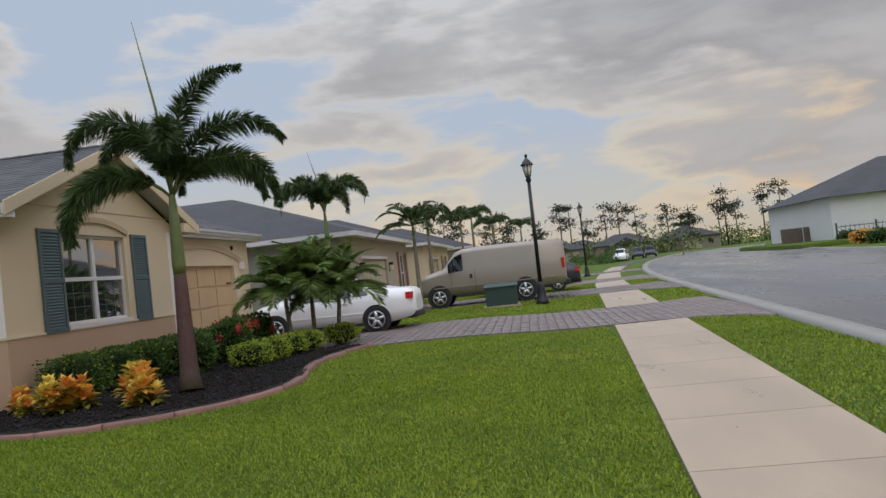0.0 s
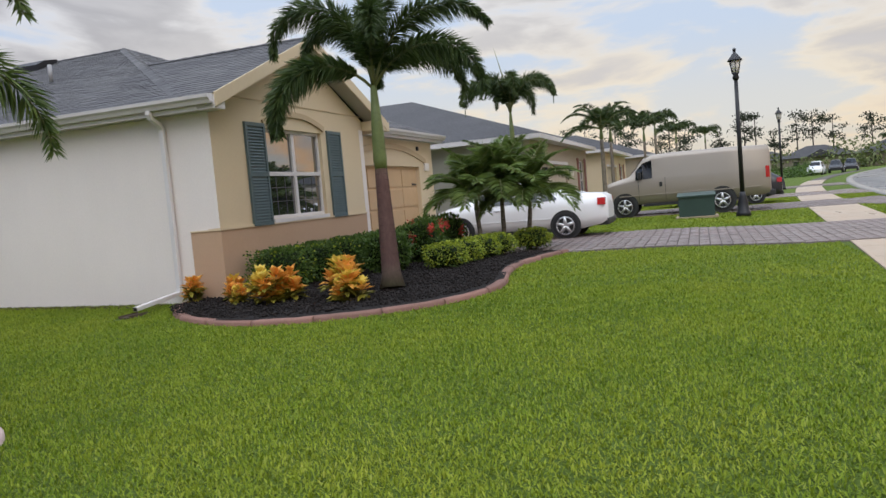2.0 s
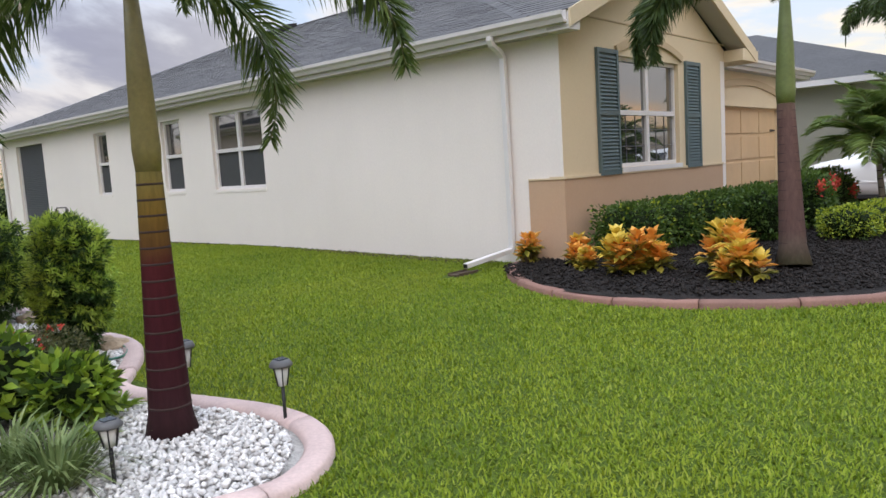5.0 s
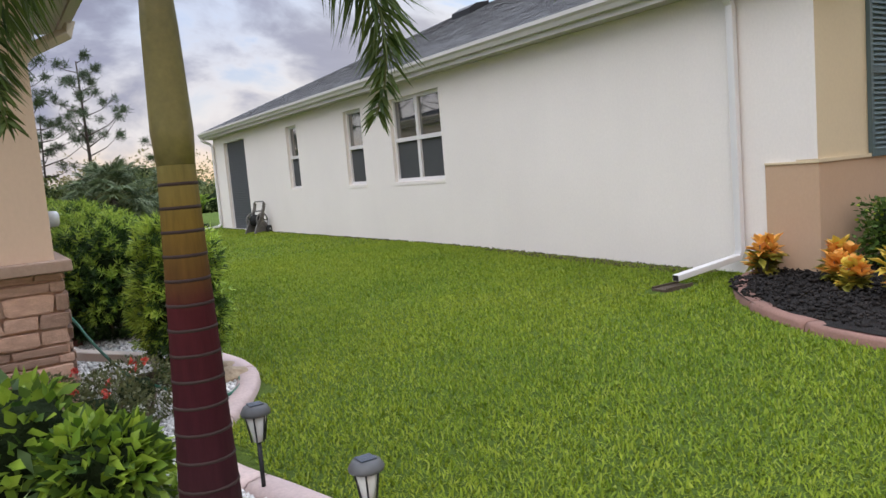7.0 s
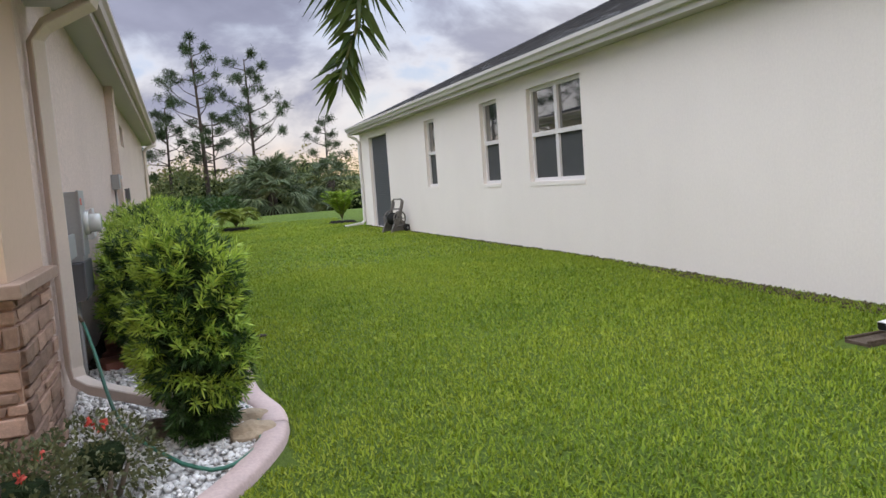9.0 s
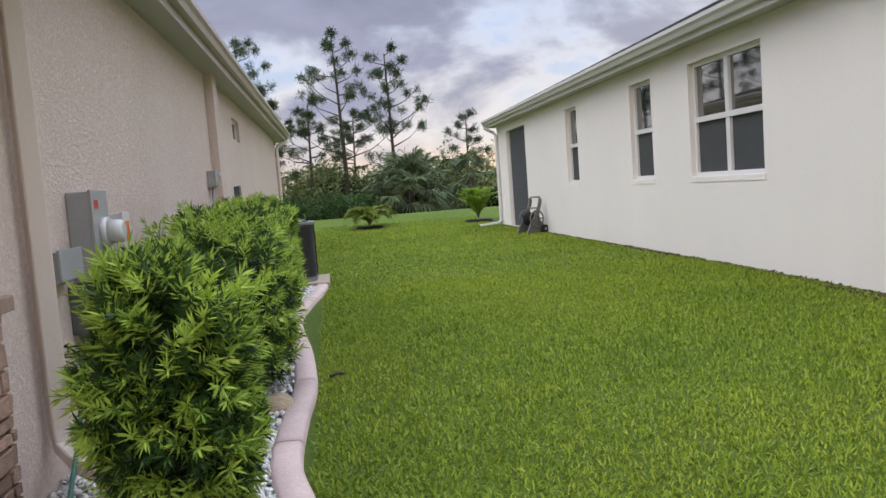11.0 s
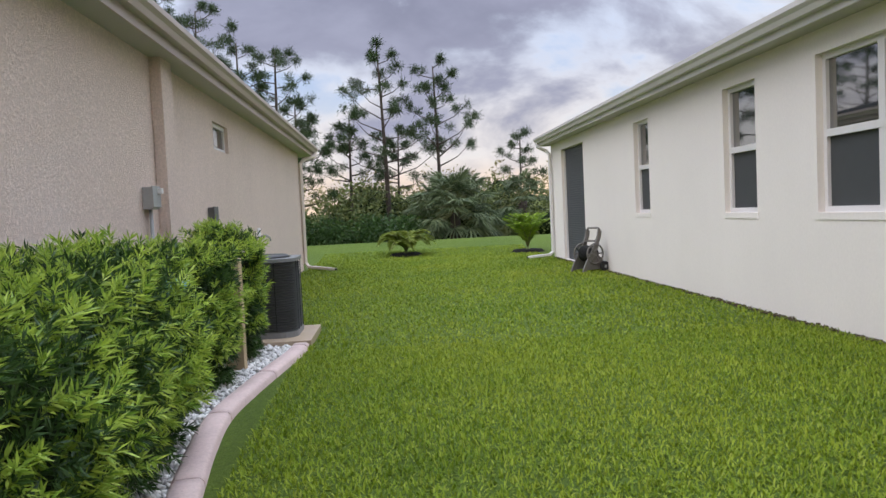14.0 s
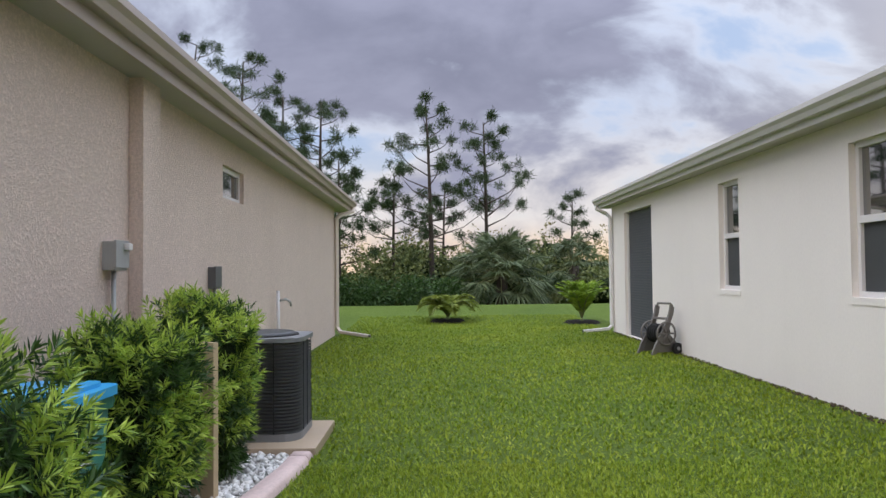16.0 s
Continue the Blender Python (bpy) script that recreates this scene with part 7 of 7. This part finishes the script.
part("tray", boxes(((-0.17, 0.02, 0.66), (0.17, 0.16, 0.70)), bevel=0.006), "reel", rl)


# ---- cars ----
def loft(stations, ring):
    """A body from cross sections: stations (y, half width, sill z, belt z, top z, top half width)."""
    bm, rows = bmesh.new(), []
    for s in stations:
        rows.append([bm.verts.new(p) for p in ring(*s)])
    for r, q in zip(rows, rows[1:]):
        for k in range(len(r) - 1):
            bm.faces.new((r[k], r[k + 1], q[k + 1], q[k])).smooth = True
    bm.faces.new(rows[0]), bm.faces.new(rows[-1][::-1])
    bmesh.ops.recalc_face_normals(bm, faces=bm.faces)
    return bm


def car_ring(y, w, zs, zb_, zt, wt):
    half = [(w * 0.80, zs), (w * 0.95, zs + 0.03), (w, zs + (zb_ - zs) * 0.35), (w * 0.995, zs + (zb_ - zs) * 0.75), (w * 0.94, zb_), (wt * 1.0, zb_ + (zt - zb_) * 0.80), (wt * 0.90, zb_ + (zt - zb_) * 0.95), (wt * 0.5, zt)]
    return [(-x, y, z) for x, z in half] + [(x, y, z) for x, z in half[::-1]]


def wheel_of(car, x, y, r, side):
    wh = part("wheel", tube([(x - side * 0.20, y, r), (x - side * 0.02, y, r), (x, y, r)], [r, r, r * 0.93], 28), "rubber", car, "black tyre on a silver rim")
    part("rim", tube([(x + side * 0.001, y, r), (x + side * 0.012, y, r)], [r * 0.70, r * 0.66], 24), "trim_black", wh)
    bm = bmesh.new()
    tube_in(bm, [(x + side * 0.014, y + r * 0.66 * math.cos(a), r + r * 0.66 * math.sin(a)) for a in np.linspace(0, 2 * math.pi, 29)], 0.016, 6)
    for k in range(5):
        a = k * 2 * math.pi / 5 + 0.3
        c, s_ = math.cos(a), math.sin(a)
        tube_in(bm, [(x + side * 0.02, y, r), (x + side * 0.018, y + r * 0.64 * c, r + r * 0.64 * s_)], [0.055, 0.036], 6)
    part("alloy_spokes", bm, "alloy", wh)
    return wh


def pane_patch(car, ring, s0, s1, k0, k1, mat, name, lift=0.006, t0=0.0, t1=1.0):
    """A panel laid on the body between two stations and two rows of the section, on both flanks."""
    a, b = np.array(ring(*s0)), np.array(ring(*s1))
    n = len(a)
    for lo, hi, sg in ((k0, k1, -1), (n - 1 - k1, n - 1 - k0, 1)):
        p = [a[lo] * (1 - t0) + b[lo] * t0, a[lo] * (1 - t1) + b[lo] * t1, a[hi] * (1 - t1) + b[hi] * t1, a[hi] * (1 - t0) + b[hi] * t0]
        bm = bmesh.new()
        off = np.array([sg * lift, 0, 0])
        v = [bm.verts.new(q + off) for q in p] + [bm.verts.new(q + off * 0.2) for q in p]
        bm.faces.new(v[:4])
        for j in range(4):
            bm.faces.new((v[j], v[(j + 1) % 4], v[4 + (j + 1) % 4], v[4 + j]))
        bmesh.ops.recalc_face_normals(bm, faces=bm.faces)
        part(name, bm, mat, car)


def cross_pane(car, pts, mat, name):
    bm = bmesh.new()
    bm.faces.new([bm.verts.new(p) for p in pts])
    r = bmesh.ops.solidify(bm, geom=bm.faces[:], thickness=0.012)
    part(name, bm, mat, car)


def sedan(x, y, rz, paint, label, scale=1.0, tall=0.0, group=""):
    """A four-door saloon, nose at +y."""
    c = thing("car", label, "car", x, y, gz(x, y) + 0.02, rz, group)
    S = [(-2.38, 0.60, 0.42, 0.70, 0.78, 0.50), (-2.34, 0.76, 0.36, 0.86, 0.98, 0.60), (-2.20, 0.85, 0.30, 0.94, 1.06, 0.66), (-1.72, 0.90, 0.22, 0.97, 1.09 + tall, 0.70), (-1.45, 0.91, 0.22, 0.97, 1.17 + tall, 0.68), (-0.75, 0.915, 0.22, 0.96, 1.43 + tall, 0.60),
         (-0.05, 0.915, 0.22, 0.94, 1.475 + tall, 0.58), (0.55, 0.915, 0.22, 0.93, 1.40 + tall * 0.9, 0.58), (1.30, 0.91, 0.22, 0.92, 1.02 + tall * 0.3, 0.70), (1.75, 0.89, 0.22, 0.88, 0.95 + tall * 0.3, 0.68), (2.15, 0.82, 0.26, 0.76, 0.82 + tall * 0.3, 0.60), (2.36, 0.66, 0.32, 0.62, 0.68, 0.48)]
    part("body", loft(S, car_ring), paint, c)
    for i, j, t0, t1 in ((4, 5, 0.42, 0.98), (5, 6, 0.10, 0.95), (6, 7, 0.02, 0.98), (7, 8, 0.02, 0.42)):
        pane_patch(c, car_ring, S[i], S[j], 4, 5, "carglass", "side_window", 0.007, t0, t1)
    cross_pane(c, [(-0.60, -1.52, 1.165 + tall), (0.60, -1.52, 1.165 + tall), (0.50, -0.86, 1.405 + tall), (-0.50, -0.86, 1.405 + tall)], "carglass", "rear_window")
    cross_pane(c, [(-0.62, 1.22, 1.065 + tall * 0.4), (0.62, 1.22, 1.065 + tall * 0.4), (0.52, 0.62, 1.39 + tall * 0.9), (-0.52, 0.62, 1.39 + tall * 0.9)], "carglass", "windscreen")
    for s in (-1, 1):
        part("tail_lamp", prism([(s * 0.86, 0.78), (s * 0.52, 0.80), (s * 0.52, 0.93), (s * 0.84, 0.95)], "y", -2.335, -2.15), "tail", c, "red tail lamp")
        part("reverse_lamp", prism([(s * 0.66, 0.83), (s * 0.56, 0.83), (s * 0.56, 0.88), (s * 0.66, 0.88)], "y", -2.348, -2.336), "clear", c)
        part("headlamp", boxes(((min(s * 0.50, s * 0.78), 2.02, 0.62), (max(s * 0.50, s * 0.78), 2.24, 0.74)), bevel=0.03), "clear", c)
        part("mirror", boxes(((min(s * 0.90, s * 1.06), 0.72, 0.93), (max(s * 0.90, s * 1.06), 0.86, 1.05)), bevel=0.03), paint, c)
        part("side_trim", boxes(((min(s * 0.905, s * 0.93), -1.0, 0.50), (max(s * 0.905, s * 0.93), 1.0, 0.54)), bevel=0.008), paint, c)
        part("sill", boxes(((min(s * 0.80, s * 0.905), -1.0, 0.19), (max(s * 0.80, s * 0.905), 1.0, 0.27)), bevel=0.01), "trim_black", c)
        for wy in (-1.35, 1.36):
            part("wheel_arch", tube([(s * 0.66, wy, 0.335), (s * 0.917, wy, 0.335)], [0.375, 0.375], 26), "trim_black", c)
            wheel_of(c, s * 0.925, wy, 0.325, s)
        for dy in (-0.55, 0.35):
            part("door_handle", boxes(((min(s * 0.90, s * 0.935), dy - 0.09, 0.80), (max(s * 0.90, s * 0.935), dy + 0.09, 0.83)), bevel=0.006), paint, c)
    part("rear_bumper", boxes(((-0.72, -2.40, 0.27), (0.72, -2.10, 0.44)), bevel=0.05), "trim_black", c)
    part("number_plate", boxes(((-0.16, -2.372, 0.70), (0.16, -2.352, 0.84)), bevel=0.004), "clear", c)
    return c


sedan(9.50, -2.83, 0, "car_white", "white saloon car parked on the paver driveway")


def van_ring(y, w, zs, zb_, zt, wt):
    half = [(w * 0.85, zs), (w * 0.97, zs + 0.04), (w, zs + (zb_ - zs) * 0.4), (w, zb_ - 0.06), (w * 0.985, zb_), (wt, zb_ + (zt - zb_) * 0.78), (wt * 0.94, zb_ + (zt - zb_) * 0.95), (wt * 0.6, zt)]
    return [(-x, y, z) for x, z in half] + [(x, y, z) for x, z in half[::-1]]


vn = thing("van", "champagne-coloured full-size cargo van parked nose to the house", "van", 18.2, -6.85, gz(18, -6.8) + 0.02)
S = [(-2.74, 0.95, 0.50, 1.30, 1.98, 0.86), (-2.68, 0.99, 0.46, 1.32, 2.10, 0.90), (-1.4, 1.0, 0.42, 1.32, 2.15, 0.92), (0.5, 1.0, 0.42, 1.32, 2.15, 0.92), (1.05, 1.0, 0.42, 1.31, 2.12, 0.88), (1.36, 1.0, 0.42, 1.29, 2.00, 0.84), (1.82, 1.0, 0.42, 1.26, 1.42, 0.86), (2.30, 0.99, 0.42, 1.18, 1.31, 0.84), (2.68, 0.96, 0.44, 1.08, 1.20, 0.80), (2.76, 0.90, 0.50, 0.96, 1.08, 0.76)]
part("body", loft(S, van_ring), "van_paint", vn)
pane_patch(vn, van_ring, S[4], S[5], 4, 5, "carglass", "side_window", 0.008, 0.0, 1.0)
pane_patch(vn, van_ring, S[5], S[6], 4, 5, "carglass", "quarter_window", 0.008, 0.02, 0.55)
cross_pane(vn, [(-0.80, 1.80, 1.47), (0.80, 1.80, 1.47), (0.78, 1.39, 1.975), (-0.78, 1.39, 1.975)], "carglass", "windscreen")
for s in (-1, 1):
    part("mirror", boxes(((min(s * 1.0, s * 1.20), 1.42, 1.28), (max(s * 1.0, s * 1.20), 1.52, 1.55)), bevel=0.03), "trim_black", vn)
    part("tail_lamp", boxes(((min(s * 0.86, s * 1.003), -2.70, 1.02), (max(s * 0.86, s * 1.003), -2.58, 1.40)), bevel=0.02), "tail", vn, "tall red tail lamp")
    part("rub_strip", boxes(((min(s * 0.99, s * 1.015), -2.4, 0.72), (max(s * 0.99, s * 1.015), 2.2, 0.76)), bevel=0.006), "van_paint", vn)
    part("door_handle", boxes(((min(s * 0.99, s * 1.03), 0.72, 1.0), (max(s * 0.99, s * 1.03), 0.82, 1.16)), bevel=0.01), "trim_black", vn)
    part("sill", boxes(((min(s * 0.86, s * 0.99), -1.0, 0.34), (max(s * 0.86, s * 0.99), 1.4, 0.44)), bevel=0.01), "trim_black", vn)
    for dy in (0.62, 1.52):
        part("door_seam", boxes(((min(s * 0.98, s * 1.004), dy, 0.55), (max(s * 0.98, s * 1.004), dy + 0.012, 1.32))), "trim_black", vn)
    for wy in (-1.20, 2.02):
        part("wheel_arch", tube([(s * 0.70, wy, 0.40), (s * 1.004, wy, 0.40)], [0.45, 0.45], 26), "trim_black", vn)
        wheel_of(vn, s * 1.01, wy, 0.37, s)
part("rear_bumper", boxes(((-0.96, -2.86, 0.42), (0.96, -2.60, 0.60)), bevel=0.04), "trim_black", vn)
sedan(23.6, -8.1, 0, "car_dark", "dark car parked beyond the van", 1, 0.25)
sedan(30.2, -8.4, 0, "car_red", "red car parked in a far driveway", 1, 0.1)
sedan(84, -10.5, 60, "car_blue", "bright blue pickup far down the street", 1, 0.35)
sedan(96, -21.5, 75, "car_white", "white vehicle parked far down the street", 1, 0.3)
sedan(104, -25, 80, "car_dark", "dark vehicle parked far down the street", 1, 0.3)
sedan(108, -27.5, 80, "car_dark", "dark vehicle parked far down the street", 1, 0.35)

# ---- pavers ----
def paver_field(dw, x0, x1, y_top, y_bot, singles):
    """Rows of rectangular pavers with sand joints; the nearest ones are parts, the rest one part."""
    me_list = []
    for w in (0.20, 0.30, 0.24):
        bm = bmesh.new()
        box_in(bm, (-w / 2 + 0.005, -0.095, -0.03), (w / 2 - 0.005, 0.095, 0.030))
        for v in bm.verts:
            if v.co.z > 0:
                v.co.x *= 0.97
                v.co.y *= 0.96
        me = bpy.data.meshes.new("paver")
        bm.to_mesh(me), bm.free()
        me.materials.append(M["paver"])
        me_list.append((w, me))
    V, F = [], []
    cube = np.array([(-1, -1, 0), (1, -1, 0), (1, 1, 0), (-1, 1, 0), (-0.96, -0.95, 1), (0.96, -0.95, 1), (0.96, 0.95, 1), (-0.96, 0.95, 1)], float)
    cf = np.array([(4, 5, 6, 7), (0, 1, 5, 4), (1, 2, 6, 5), (2, 3, 7, 6), (3, 0, 4, 7)])
    q = random.Random(int(x0 * 10))
    count, y = 0, y_bot + 0.1
    while y < y_top - 0.08:
        wide = 0.9 * smooth((y_bot + 1.6 - y) / 1.6)
        u = x0 - wide + q.uniform(-0.1, 0.0)
        while u < x1 + wide - 0.08:
            w, me = q.choice(me_list)
            if u + w > x1 + wide:
                w = x1 + wide - u
                me = None
            if u < x0 - wide:
                u = x0 - wide
            z = gz((x0 + x1) / 2, y) + 0.004 + q.uniform(0, 0.006)
            if singles and me and count < 300 and u < x0 + 2.4 and -10.9 < y < -5.0:
                ob = new("paver", me)
                ob.parent = dw
                ob.location = (u + w / 2, y, z)
                count += 1
            else:
                F.append(cf + len(V) * 8)
                V.append(cube * np.array([w / 2 - 0.005, 0.095, 0.030]) + np.array([u + w / 2, y, z]))
            u += w
        y += 0.2
    soup("pavers", np.concatenate(V), np.concatenate(F), "paver", dw)["kind"] = "stuff"


for i, (dw, x0, x1, yt, yb) in enumerate(paved):
    paver_field(dw, x0, x1, yt, yb, i == 0)

# ---- grass ----
def lawn_mask(x, y):
    """True where turf grows: not on paving, in beds or under the houses."""
    ok = ~inside(x, y, poly_a) & ~inside(x, y, poly_b)
    wa, wb_ = WALK_A - 0.072 * (x + 3), WALK_B - 0.072 * (x + 3)
    ok &= ~((y < wa + 0.015) & (y > wb_ - 0.015)) & (y > ROAD_N - 0.072 * (x + 3) - 0.0014 * np.maximum(0, x - 20) ** 2 + 0.02)
    ok &= ~((x > -0.06) & (x < 11.3) & (y > FRONT)) & ~((x < -5.05) & (y > 0.6) & (y < 9.75)) & ~((x < -6.25) & (y > 0.6))
    ok &= ~((x > 4.9 - 0.9 * npsmooth((-11.3 - y) / 1.6)) & (x < 9.8 + 0.9 * npsmooth((-11.3 - y) / 1.6)) & (y < 0.2))
    ok &= ~((x > 17.15) & (x < 21.65)) & ~((x > 14.2) & (y > -2.3))
    ok &= ~((x + 1.0) ** 2 / 0.12 + (y - 0.54) ** 2 / 0.03 < 1)
    return ok


def turf(name, label, x0, x1, y0, y1, per_m2, length, width, seed):
    q = np.random.default_rng(seed)
    n = int((x1 - x0) * (y1 - y0) * per_m2)
    x, y = q.uniform(x0, x1, n), q.uniform(y0, y1, n)
    ok = lawn_mask(x, y)
    x, y = x[ok], y[ok]
    n = len(x)
    thick = 0.75 + 0.45 * np.sin(x * 1.7 + 1.3 * np.sin(y * 1.1)) * np.sin(y * 2.1 + np.sin(x * 0.9))
    L = length * q.uniform(0.55, 1.25, n) * (0.85 + 0.2 * thick)
    P = np.stack([x, y, ground_z(x, y) - 0.012], 1)
    az, el = q.uniform(0, 6.283, n), q.uniform(0.35, 1.35, n)
    D = np.stack([np.cos(az) * np.cos(el), np.sin(az) * np.cos(el), np.sin(el)], 1)
    S = np.stack([-np.sin(az), np.cos(az), np.zeros(n)], 1) * (width / 2 * q.uniform(0.7, 1.3, n))[:, None]
    tip = P + D * L[:, None] - np.array([0, 0, 0.18]) * L[:, None]
    mid = P + D * L[:, None] * 0.55
    V = np.stack([P - S * 0.7, P + S * 0.7, mid + S, tip, mid - S], 1).reshape(-1, 3)
    k = np.arange(n)[:, None] * 5
    F = np.concatenate([k + np.array([[0, 1, 2]]), k + np.array([[0, 2, 4]]), k + np.array([[4, 2, 3]])], 0)
    return tagged(soup(name, V, F, "blade"), label, "grass", kind="stuff")


turf("lawn_grass", "short dense green lawn grass between the houses", -9.5, 0.0, -9.6, -2.0, 4600, 0.060, 0.0088, 1)
turf("lawn_grass", "short dense green lawn grass between the houses", -5.6, 0.0, -2.0, 8.0, 4500, 0.060, 0.0085, 2)
turf("lawn_grass", "short green lawn grass behind the houses", -9.0, 3.0, 8.0, 24.0, 900, 0.065, 0.016, 3)
turf("lawn_grass", "short green lawn grass beside the driveway", 0.0, 5.0, -9.6, -4.0, 1700, 0.060, 0.013, 4)
turf("lawn_grass", "green grass verge beside the pavement", -9.0, 5.0, -13.0, -10.2, 1500, 0.060, 0.013, 5)
turf("lawn_grass", "green grass verges further along the street", 9.7, 30.0, -15.2, -2.3, 420, 0.070, 0.026, 6)
fl = thing("fallen_twig", "dark fallen twig on the grass", "twig", -4.92, 3.62, gz(-4.9, 3.6) + 0.03)
part("twig", tube([(-0.05, -0.03, 0), (0.0, 0.01, 0.012), (0.06, 0.03, 0.0)], [0.012, 0.016, 0.008], 6), "bark", fl)
